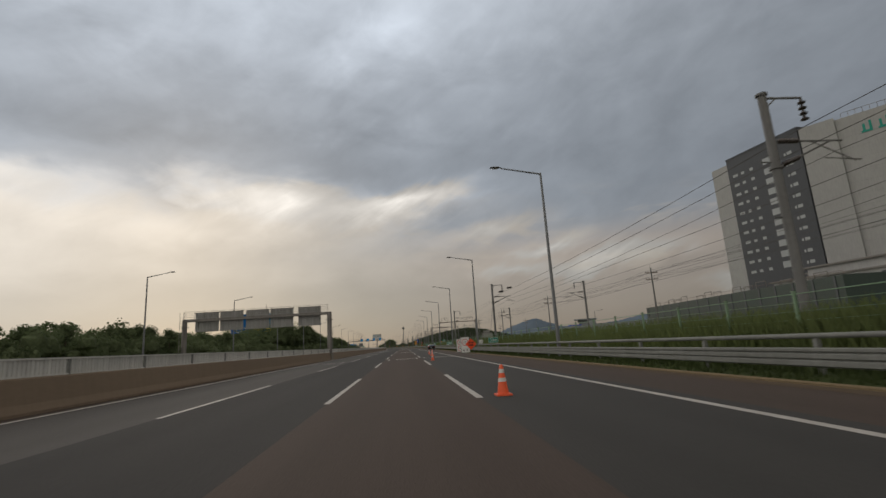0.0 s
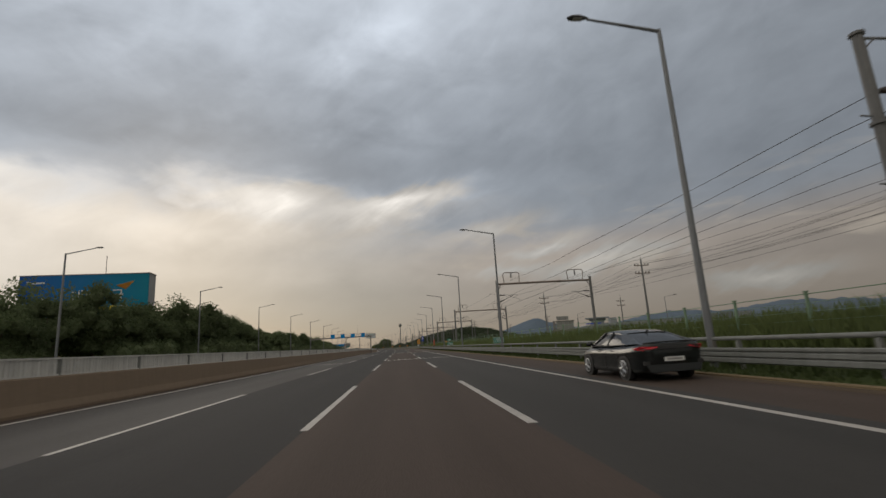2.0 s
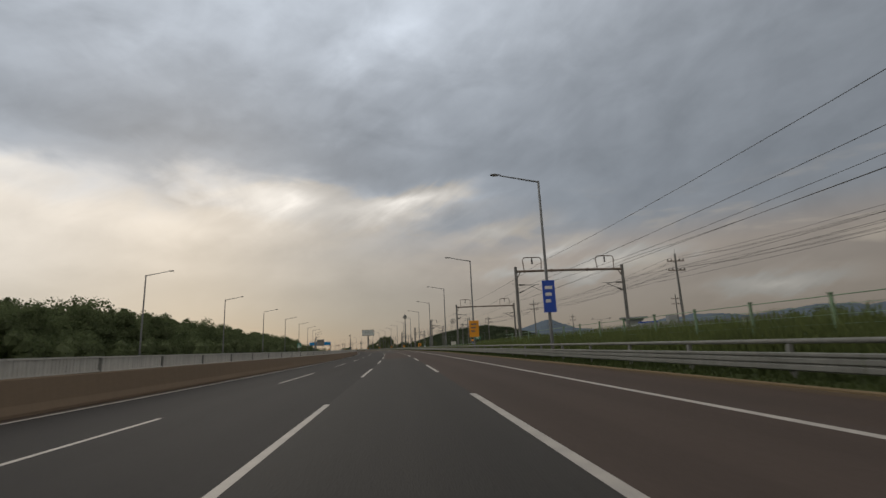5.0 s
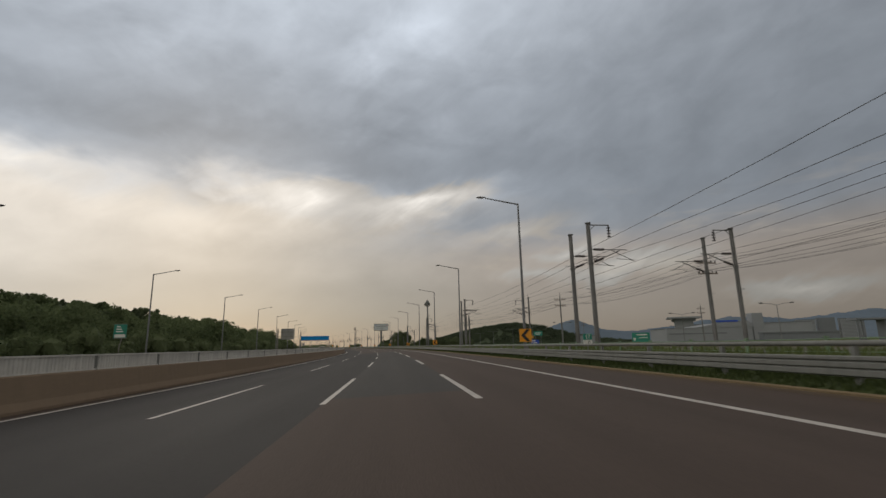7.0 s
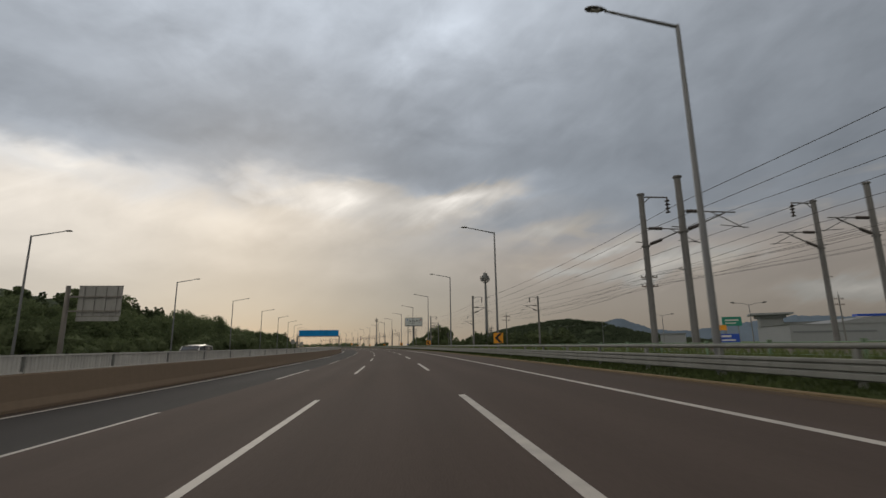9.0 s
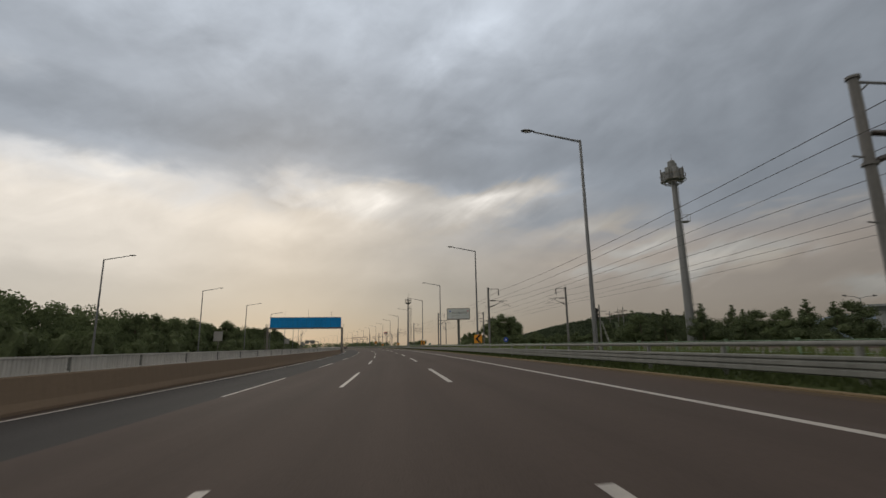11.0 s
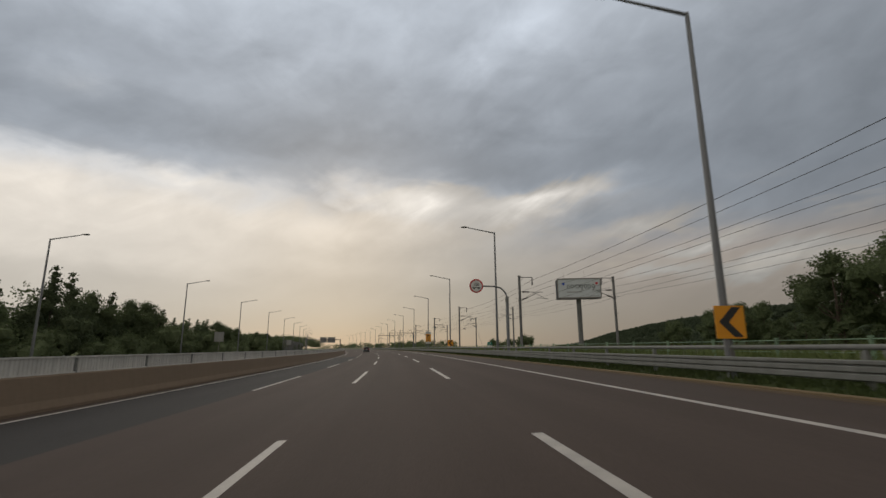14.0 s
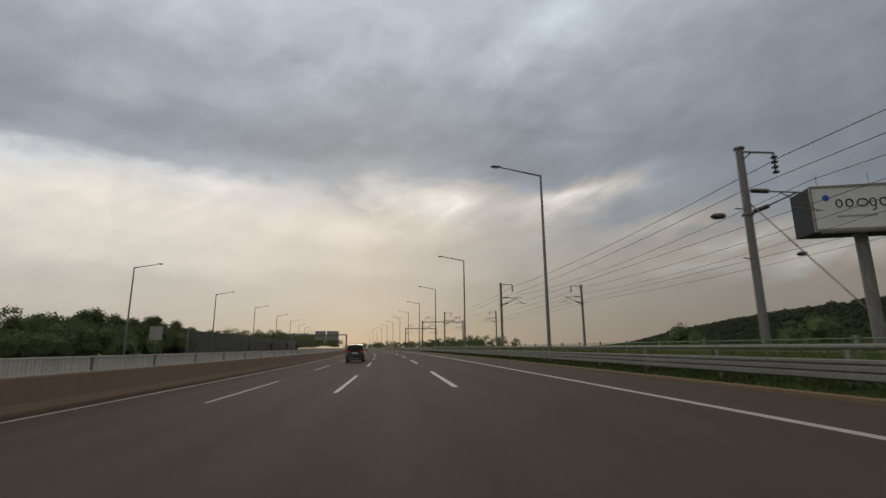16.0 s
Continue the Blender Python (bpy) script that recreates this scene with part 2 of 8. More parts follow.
# ---- materials ----
def material(name, colour, rough=0.7, metal=0.0, vary=0.25, size=1.0, fine_size=18.0, bump=0.15, bump_size=60.0, second=None, patch=0.5,
             stretch=(1, 1, 1), random_tint=0.0, glow=0.0, sheer=0.0, spec=0.5, coat=0.0, streaks=0.0, tracks=0.0):
    """A painted or natural surface: base colour with stains at a large and a small scale, wear in the gloss and a fine relief."""
    m = bpy.data.materials.new(name)
    m.use_nodes = True
    t = m.node_tree
    p = t.nodes["Principled BSDF"]

    def node(kind):
        return t.nodes.new(kind)

    tc = node("ShaderNodeTexCoord")
    mp = node("ShaderNodeMapping")
    mp.inputs["Scale"].default_value = stretch
    t.links.new(tc.outputs["Object"], mp.inputs[0])

    def tex(scale, detail):
        n = node("ShaderNodeTexNoise")
        n.inputs["Scale"].default_value, n.inputs["Detail"].default_value, n.inputs["Roughness"].default_value = scale, detail, 0.6
        t.links.new(mp.outputs[0], n.inputs["Vector"])
        return n.outputs[0]

    big, small = tex(size, 4), tex(fine_size, 3)
    c = Vector(colour)
    d = Vector(second) if second else c * (1 - vary)
    r1 = node("ShaderNodeValToRGB")
    r1.color_ramp.elements[0].position, r1.color_ramp.elements[1].position = 0.5 - 0.3 * patch, 0.5 + 0.3 * patch
    r1.color_ramp.elements[0].color, r1.color_ramp.elements[1].color = (*d, 1), (*c, 1)
    t.links.new(big, r1.inputs[0])
    r2 = node("ShaderNodeMapRange")
    r2.inputs[3].default_value, r2.inputs[4].default_value = 1 - vary, 1 + vary
    t.links.new(small, r2.inputs[0])
    mul = node("ShaderNodeMix")
    mul.data_type, mul.blend_type = "RGBA", "MULTIPLY"
    mul.inputs[0].default_value = 1.0
    t.links.new(r1.outputs[0], mul.inputs[6])
    t.links.new(r2.outputs[0], mul.inputs[7])
    last = mul.outputs[2]
    if streaks:
        sm = node("ShaderNodeMapping")
        sm.inputs["Scale"].default_value = (3.0, 3.0, 0.25)
        t.links.new(tc.outputs["Object"], sm.inputs[0])
        sn = node("ShaderNodeTexNoise")
        sn.inputs["Scale"].default_value, sn.inputs["Detail"].default_value = 1.5, 5
        t.links.new(sm.outputs[0], sn.inputs["Vector"])
        sr = node("ShaderNodeMapRange")
        sr.inputs[1].default_value, sr.inputs[2].default_value, sr.inputs[3].default_value, sr.inputs[4].default_value = 0.4, 0.7, 1.0, 1 - streaks
        t.links.new(sn.outputs[0], sr.inputs[0])
        mm = node("ShaderNodeMix")
        mm.data_type, mm.blend_type = "RGBA", "MULTIPLY"
        mm.inputs[0].default_value = 1.0
        t.links.new(last, mm.inputs[6])
        t.links.new(sr.outputs[0], mm.inputs[7])
        last = mm.outputs[2]
    if tracks:
        # wheel paths polished darker, long drag marks and patches along the lane
        uv, parts_ = node("ShaderNodeUVMap"), node("ShaderNodeSeparateXYZ")
        uv.uv_map = "lane"
        t.links.new(uv.outputs[0], parts_.inputs[0])

        def calc(op, a, b=None):
            n = node("ShaderNodeMath")
            n.operation = op
            for k, v in enumerate((a, b)):
                if isinstance(v, (int, float)):
                    n.inputs[k].default_value = v
                elif v is not None:
                    t.links.new(v, n.inputs[k])
            return n.outputs[0]

        def along(sx, sy, detail):
            c3, n = node("ShaderNodeCombineXYZ"), node("ShaderNodeTexNoise")
            t.links.new(calc("MULTIPLY", parts_.outputs[0], sx), c3.inputs[0])
            t.links.new(calc("MULTIPLY", parts_.outputs[1], sy), c3.inputs[1])
            n.inputs["Scale"].default_value, n.inputs["Detail"].default_value, n.inputs["Roughness"].default_value = 1.0, detail, 0.6
            t.links.new(c3.outputs[0], n.inputs["Vector"])
            return calc("SUBTRACT", n.outputs[0], 0.5)

        wave_ = calc("COSINE", calc("MULTIPLY", calc("SUBTRACT", parts_.outputs[0], 0.07), 3.49))
        worn = calc("MULTIPLY", calc("MULTIPLY", wave_, calc("ADD", 0.6, calc("MULTIPLY", along(0.2, 0.03, 3), 2.0))), tracks)
        worn = calc("ADD", worn, calc("ADD", calc("MULTIPLY", along(3.5, 0.05, 5), tracks * 2.6), calc("MULTIPLY", along(0.55, 0.12, 5), tracks * 3.2)))
        mm = node("ShaderNodeMix")
        mm.data_type, mm.blend_type = "RGBA", "MULTIPLY"
        mm.inputs[0].default_value = 1.0
        t.links.new(last, mm.inputs[6])
        t.links.new(calc("ADD", worn, 1.0), mm.inputs[7])
        last = mm.outputs[2]
    if random_tint:
        oi = node("ShaderNodeObjectInfo")
        mr = node("ShaderNodeMapRange")
        mr.inputs[3].default_value, mr.inputs[4].default_value = 1 - random_tint, 1 + random_tint
        t.links.new(oi.outputs["Random"], mr.inputs[0])
        mm = node("ShaderNodeMix")
        mm.data_type, mm.blend_type = "RGBA", "MULTIPLY"
        mm.inputs[0].default_value = 1.0
        t.links.new(last, mm.inputs[6])
        t.links.new(mr.outputs[0], mm.inputs[7])
        last = mm.outputs[2]
    t.links.new(last, p.inputs["Base Color"])
    rr = node("ShaderNodeMapRange")
    rr.inputs[3].default_value, rr.inputs[4].default_value = max(rough - 0.12, 0.02), min(rough + 0.12, 1)
    t.links.new(big, rr.inputs[0])
    t.links.new(rr.outputs[0], p.inputs["Roughness"])
    p.inputs["Metallic"].default_value, p.inputs["Specular IOR Level"].default_value, p.inputs["Coat Weight"].default_value = metal, spec, coat
    if bump:
        b = node("ShaderNodeBump")
        b.inputs["Strength"].default_value, b.inputs["Distance"].default_value = bump, 0.02
        t.links.new(tex(bump_size, 2), b.inputs["Height"])
        t.links.new(b.outputs[0], p.inputs["Normal"])
    if sheer:
        tr, mx = node("ShaderNodeBsdfTranslucent"), node("ShaderNodeMixShader")
        t.links.new(last, tr.inputs[0])
        mx.inputs[0].default_value = sheer
        t.links.new(p.outputs[0], mx.inputs[1])
        t.links.new(tr.outputs[0], mx.inputs[2])
        t.links.new(mx.outputs[0], t.nodes["Material Output"].inputs[0])
    if glow:
        p.inputs["Emission Color"].default_value, p.inputs["Emission Strength"].default_value = (*colour, 1), glow
    return m


M = dict(
    lane_brown=material("worn_brown_pavement", (0.0745, 0.0580, 0.0505), 0.88, vary=0.12, size=0.12, fine_size=22, second=(0.0635, 0.0498, 0.0435), patch=1.2, stretch=(1, 0.25, 1), bump=0.3, bump_size=45, spec=0.12, tracks=0.075),
    lane_dark=material("dark_asphalt", (0.0385, 0.0355, 0.0335), 0.88, vary=0.14, size=0.12, fine_size=25, second=(0.031, 0.030, 0.028), patch=1.2, stretch=(1, 0.25, 1), bump=0.35, bump_size=50, spec=0.3, tracks=0.09),
    # dark asphalt of the left lanes, with the windscreen's darkening painted into its colour
    lane_dimmed=material("windscreen_dimmed_asphalt", (0.0295, 0.0275, 0.0270), 0.9, vary=0.16, size=0.12, fine_size=25, second=(0.0235, 0.0225, 0.0220), patch=1.2, stretch=(1, 0.25, 1), bump=0.35, bump_size=50, spec=0.25, tracks=0.09),
    lane_grey=material("grey_asphalt", (0.060, 0.0545, 0.051), 0.85, vary=0.10, size=0.12, fine_size=25, second=(0.052, 0.048, 0.0455), patch=1.2, stretch=(1, 0.25, 1), bump=0.3, bump_size=50, spec=0.3, tracks=0.08),
    shoulder=material("brown_shoulder", (0.064, 0.0440, 0.0345), 0.88, vary=0.12, size=0.15, fine_size=20, second=(0.046, 0.0345, 0.0280), patch=1.0, stretch=(1, 0.2, 1), bump=0.35, bump_size=40, spec=0.25, tracks=0.07),
    far_lane=material("far_carriageway_asphalt", (0.12, 0.11, 0.10), 0.85, vary=0.12, size=0.1, bump=0.2, spec=0.3),
    paint=material("worn_white_road_paint", (0.46, 0.435, 0.40), 0.6, vary=0.16, size=2.0, fine_size=30, second=(0.30, 0.28, 0.26), patch=0.8, bump=0.2),
    fresh=material("white_edge_line_paint", (0.60, 0.57, 0.53), 0.6, vary=0.14, size=2.0, fine_size=30, second=(0.46, 0.435, 0.40), patch=0.8, bump=0.2),
    faded=material("faded_road_paint", (0.34, 0.32, 0.30), 0.7, vary=0.2, size=3.0, fine_size=20, second=(0.2, 0.18, 0.165), patch=0.7, bump=0.2),
    barrier=material("stained_brown_concrete", (0.25, 0.19, 0.135), 0.9, vary=0.08, size=0.25, fine_size=9, second=(0.205, 0.155, 0.110), patch=1.3, stretch=(1, 0.3, 1.2), bump=0.2, bump_size=30, streaks=0.06, spec=0.2),
    kerb=material("yellowed_kerb_concrete", (0.18, 0.135, 0.08), 0.9, vary=0.15, size=0.6, fine_size=12, second=(0.17, 0.128, 0.075), bump=0.3, spec=0.2),
    screen=material("pale_grey_panel", (0.66, 0.65, 0.61), 0.65, vary=0.10, size=0.8, fine_size=8, second=(0.56, 0.55, 0.515), streaks=0.2, bump=0.08, random_tint=0.06),
    galv=material("galvanised_steel", (0.215, 0.22, 0.208), 0.72, 0.2, vary=0.12, size=1.2, fine_size=14, spec=0.3, second=(0.175, 0.18, 0.168), bump=0.06, streaks=0.15),
    pole=material("grey_lamp_pole_paint", (0.165, 0.173, 0.180), 0.5, 0.3, vary=0.10, size=1.0, fine_size=8, bump=0.05),
    fixture=material("dark_lantern_housing", (0.10, 0.10, 0.10), 0.5, 0.2, vary=0.1, size=3, bump=0.05),
    lens=material("lantern_glass", (0.5, 0.5, 0.47), 0.2, vary=0.05, bump=0),
    mast=material("weathered_catenary_steel", (0.172, 0.173, 0.170), 0.7, 0.15, vary=0.18, size=1.0, fine_size=7, second=(0.132, 0.131, 0.128), bump=0.1, streaks=0.25),
    rust=material("rusty_beam_steel", (0.19, 0.15, 0.125), 0.8, 0.1, vary=0.2, size=1.5, second=(0.14, 0.11, 0.095), bump=0.1),
    insulator=material("brown_porcelain", (0.045, 0.035, 0.032), 0.3, vary=0.1, bump=0),
    wire=material("overhead_wire", (0.055, 0.052, 0.05), 0.6, 0.3, vary=0.1, bump=0),
    grass=material("verge_grass", (0.100, 0.125, 0.048), 0.95, vary=0.3, size=0.25, fine_size=6, second=(0.078, 0.098, 0.038), patch=0.9, bump=0.8, bump_size=25, spec=0.1),
    meadow=material("pale_meadow", (0.115, 0.135, 0.055), 0.95, vary=0.3, size=0.03, fine_size=1.2, second=(0.075, 0.10, 0.04), patch=0.9, bump=0.5, bump_size=10, spec=0.1),
    blade=material("grass_blades", (0.150, 0.185, 0.070), 0.9, vary=0.25, size=0.12, fine_size=3, second=(0.115, 0.142, 0.056), bump=0, spec=0.1, sheer=0.4),
    # grass darkened in its own colour for the shade under the guard rail
    turf=material("rail_shaded_turf", (0.062, 0.082, 0.030), 0.95, vary=0.25, size=0.3, fine_size=7, second=(0.048, 0.064, 0.024), bump=0, spec=0.1, sheer=0.3),
    dust=material("sandy_roadside_dust", (0.105, 0.078, 0.054), 0.95, vary=0.2, size=0.5, fine_size=14, second=(0.074, 0.056, 0.041), patch=0.7, stretch=(1, 0.15, 1), bump=0.3, bump_size=40, spec=0.1),
    leaf=material("broad_leaves", (0.118, 0.148, 0.074), 0.9, vary=0.25, size=0.5, fine_size=5, second=(0.090, 0.115, 0.058), bump=0, random_tint=0.2, spec=0.1, sheer=0.45),
    pine=material("pine_needles", (0.096, 0.120, 0.066), 0.9, vary=0.25, size=0.6, fine_size=6, second=(0.074, 0.095, 0.053), bump=0, random_tint=0.2, spec=0.1, sheer=0.4),
    inner=material("inner_leaves", (0.115, 0.142, 0.075), 0.95, vary=0.35, size=1.0, fine_size=9, bump=0.9, bump_size=14, spec=0.1),
    bark=material("tree_bark", (0.10, 0.075, 0.055), 0.95, vary=0.3, size=2, fine_size=14, bump=0.4),
    wood=material("wooded_slope", (0.050, 0.066, 0.038), 0.95, vary=0.4, size=0.06, fine_size=0.7, second=(0.042, 0.056, 0.032), patch=0.8, bump=0.9, bump_size=2.5, spec=0.1),
    # the ridge has the haze of distance put into its blue-grey base colour
    ridge=material("haze_tinted_ridge", (0.125, 0.160, 0.200), 1.0, vary=0.12, size=0.004, fine_size=0.05, bump=0.1, bump_size=0.1, spec=0.0),
    ballast=material("railway_ballast", (0.115, 0.105, 0.092), 0.95, vary=0.3, size=0.8, fine_size=12, bump=0.8, bump_size=15),
    board=material("aluminium_sign_back", (0.30, 0.30, 0.29), 0.55, 0.3, vary=0.08, size=0.5, fine_size=5, streaks=0.2, bump=0.04),
    gantry=material("grey_gantry_steel", (0.23, 0.215, 0.20), 0.6, 0.25, vary=0.15, size=0.7, fine_size=6, streaks=0.25, bump=0.08),
    blue=material("bright_blue_panel", (0.004, 0.25, 0.62), 0.6, spec=0.25, vary=0.08, size=0.4, fine_size=3, second=(0.003, 0.22, 0.55), streaks=0.12, bump=0.03),
    azure=material("blue_billboard_print", (0.006, 0.14, 0.36), 0.6, spec=0.25, vary=0.05, size=0.2, bump=0.02, second=(0.012, 0.17, 0.33), patch=1.5),
    road_green=material("green_sign_sheet", (0.012, 0.19, 0.135), 0.4, vary=0.06, size=1, bump=0.02),
    white=material("white_sign_sheet", (0.62, 0.62, 0.60), 0.5, vary=0.06, size=1.2, second=(0.54, 0.54, 0.52), bump=0.02),
    amber=material("amber_sign_sheet", (0.70, 0.29, 0.012), 0.45, vary=0.06, size=1.5, bump=0.02),
    black=material("black_sign_print", (0.02, 0.02, 0.02), 0.6, vary=0.1, bump=0),
    red=material("red_sign_ring", (0.48, 0.022, 0.025), 0.5, vary=0.06, bump=0),
    orange=material("fluorescent_orange", (0.80, 0.115, 0.035), 0.5, vary=0.08, size=4, bump=0.03),
    yellow=material("yellow_print", (0.72, 0.55, 0.02), 0.5, vary=0.05, bump=0),
    royal=material("blue_print", (0.012, 0.06, 0.38), 0.5, vary=0.05, bump=0),
    teal=material("teal_print", (0.0, 0.26, 0.20), 0.5, vary=0.05, bump=0),
    dark_wall=material("charcoal_cladding", (0.058, 0.063, 0.074), 0.55, vary=0.10, size=0.06, fine_size=0.6, bump=0.05, streaks=0.1),
    pale_wall=material("pale_grey_cladding", (0.36, 0.36, 0.355), 0.6, vary=0.08, size=0.06, fine_size=0.5, bump=0.05, streaks=0.12),
    # the panes' white-lit look is a pale base colour, without any glow
    lit_pane=material("pane_with_painted_light", (0.36, 0.38, 0.39), 0.15, vary=0.1, size=0.3, bump=0),
    glass=material("dark_glass", (0.012, 0.0135, 0.015), 0.1, vary=0.05, bump=0, spec=0.25),
    noise_glass=material("noise_screen_glass", (0.075, 0.085, 0.082), 0.6, vary=0.1, size=0.4, bump=0.02, spec=0.2),
    sedan=material("charcoal_car_paint", (0.009, 0.0105, 0.0105), 0.22, 0.0, vary=0.05, size=2, bump=0, coat=0.25, spec=0.3),
    suv=material("navy_black_car_paint", (0.014, 0.018, 0.026), 0.3, 0.3, vary=0.05, size=2, bump=0, coat=0.6),
    silver=material("silver_car_paint", (0.50, 0.50, 0.49), 0.35, 0.4, vary=0.05, size=2, bump=0, coat=0.5),
    trim=material("black_plastic", (0.022, 0.022, 0.022), 0.6, vary=0.1, size=5, bump=0.05),
    rubber=material("tyre_rubber", (0.02, 0.019, 0.018), 0.85, vary=0.15, size=6, bump=0.1),
    alloy=material("alloy_rim", (0.42, 0.42, 0.42), 0.35, 0.8, vary=0.08, size=6, bump=0.02),
    tail=material("red_tail_lamp", (0.40, 0.016, 0.024), 0.25, vary=0.05, bump=0, glow=0.10),
    fence=material("green_fence_paint", (0.16, 0.25, 0.155), 0.55, 0.1, vary=0.12, size=1, bump=0.05, random_tint=0.15),
)


# ---- building blocks ----
def box(bm, x0, x1, y0, y1, z0, z1):
    v = [bm.verts.new(p) for p in ((x0, y0, z0), (x1, y0, z0), (x1, y1, z0), (x0, y1, z0), (x0, y0, z1), (x1, y0, z1), (x1, y1, z1), (x0, y1, z1))]
    for f in ((3, 2, 1, 0), (4, 5, 6, 7), (0, 1, 5, 4), (1, 2, 6, 5), (2, 3, 7, 6), (3, 0, 4, 7)):
        bm.faces.new([v[i] for i in f])


def tube(bm, points, radii, seg=8, caps=True):
    """A round bar through points; radii one for all or one for each."""
    pts = [Vector(p) for p in points]
    if isinstance(radii, (int, float)):
        radii = [radii] * len(pts)
    rings = []
    for i, p in enumerate(pts):
        d = (pts[min(i + 1, len(pts) - 1)] - pts[max(i - 1, 0)]).normalized()
        a = d.cross(Vector((0, 0, 1)) if abs(d.z) < 0.95 else Vector((0, 1, 0))).normalized()
        b = d.cross(a)
        rings.append([bm.verts.new(p + radii[i] * (math.cos(k * 2 * math.pi / seg) * a + math.sin(k * 2 * math.pi / seg) * b)) for k in range(seg)])
    for r, q in zip(rings, rings[1:]):
        for k in range(seg):
            bm.faces.new((r[k], r[(k + 1) % seg], q[(k + 1) % seg], q[k]))
    if caps:
        bm.faces.new(rings[0][::-1])
        bm.faces.new(rings[-1])


def disc(bm, c, n, r, thick, seg=24):
    n = Vector(n).normalized() * thick / 2
    tube(bm, (Vector(c) - n, Vector(c) + n), r, seg)


def plate(bm, x0, x1, z0, z1, y, thick=0.01):
    box(bm, x0, x1, y, y + thick, z0, z1)


def mesh_of(bm, name, mat, smooth=False):
    bmesh.ops.recalc_face_normals(bm, faces=bm.faces)
    me = bpy.data.meshes.new(name)
    bm.to_mesh(me)
    bm.free()
    me.materials.append(mat)
    if smooth:
        me.shade_smooth()
        me.set_sharp_from_angle(angle=radians(40))
    return me


def part(name, bm, mat, parent=None, label="", smooth=False):
    ob = new(name, mesh_of(bm, name, mat, smooth))
    if parent is not None:
        ob.parent = parent
    if label:
        ob["label"] = label
    return ob


def piece(name, me, parent, m=None):
    """One more object on a mesh that alike pieces share."""
    ob = new(name, me)
    ob.parent = parent
    if m is not None:
        ob.matrix_basis = m
    return ob


def thing(name, label, category, m=None, group="", kind=""):
    ob = new(name)
    ob.empty_display_size = 0.2
    if m is not None:
        ob.matrix_basis = m
    return tagged(ob, label, category, group, kind)


def made(*shapes):
    bm = bmesh.new()
    for fn, *args in shapes:
        fn(bm, *args)
    return bm


def words(name, text, size, mat, parent, m, depth=0.004, squeeze=1.0):
    """Lettering in the built-in font as a mesh; centred on its place."""
    cu = bpy.data.curves.new(name, "FONT")
    cu.body, cu.size, cu.extrude, cu.align_x, cu.align_y = text, size, depth, "CENTER", "CENTER"
    tmp = bpy.data.objects.new(name, cu)
    me = bpy.data.meshes.new_from_object(tmp)
    bpy.data.objects.remove(tmp)
    me.materials.clear()
    me.materials.append(mat)
    ob = new(name, me)
    ob.parent = parent
    ob.matrix_basis = m @ Matrix.Diagonal((squeeze, 1, 1, 1))
    return ob


FACE = pose(0, 0, 0, 90)  # lettering upright, read by those who come along the road


def strip(name, s0, s1, profile, mat, label, category, step=4.0, kind="structure", parent=None, level=False):
    """A band along the road: profile of (offset, height) from left to right; closed below only as far as the profile goes."""
    n = max(1, int(round((s1 - s0) / step)))
    verts, faces, lane_at = [], [], []
    for i in range(n + 1):
        s = s0 + (s1 - s0) * i / n
        prof = profile(s) if callable(profile) else profile
        for u, z in prof:
            p = spot(s, u, z)
            if level:
                p.z = z
            verts.append(p[:])
            lane_at.append((u, s))
        w = len(prof)
    for i in range(n):
        for k in range(w - 1):
            a = i * w + k
            faces.append((a, a + 1, a + 1 + w, a + w))
    me = bpy.data.meshes.new(name)
    me.from_pydata(verts, [], faces)
    me.uv_layers.new(name="lane").data.foreach_set("uv", np.array([lane_at[k] for f in faces for k in f], dtype=np.float32).ravel())
    me.materials.append(mat)
    ob = new(name, me)
    if parent is not None:
        ob.parent = parent
        if label:
            ob["label"] = label
        return ob
    return tagged(ob, label, category, kind=kind)


# ---- ground, carriageways and verges ----
S0, S1 = -40.0, 1350.0


def swell(s):
    """How far the grassy railway bank stands up beside the road."""
    return float(np.interp(s, [0, 300, 400, 620, 720, 1350], [1.0, 1.0, 0.45, 0.45, 0.6, 0.6]))


bm = bmesh.new()
n = 40
grid = [[bm.verts.new(((i / n - 0.5) * 9000, (j / n - 0.35) * 9000, -0.95)) for i in range(n + 1)] for j in range(n + 1)]
for j in range(n):
    for i in range(n):
        bm.faces.new((grid[j][i], grid[j][i + 1], grid[j + 1][i + 1], grid[j + 1][i]))
tagged(part("ground", bm, M["meadow"]), "flat green and straw-coloured meadow reaching the horizon", "ground", kind="structure")

LANES = [-9.62, -5.33, -1.72, 1.87, 5.28]


def lane(s0, s1, u0, u1, mat, label):
    strip("road", s0, s1, [(u0, -0.25), (u0, 0.0), ((u0 + u1) / 2, 0.0), (u1, 0.0), (u1, -0.25)], M[mat], label, "road")


BROWN, DARK, GREY = "worn brown pavement of a traffic lane", "dark asphalt of a traffic lane", "light grey asphalt of a traffic lane"
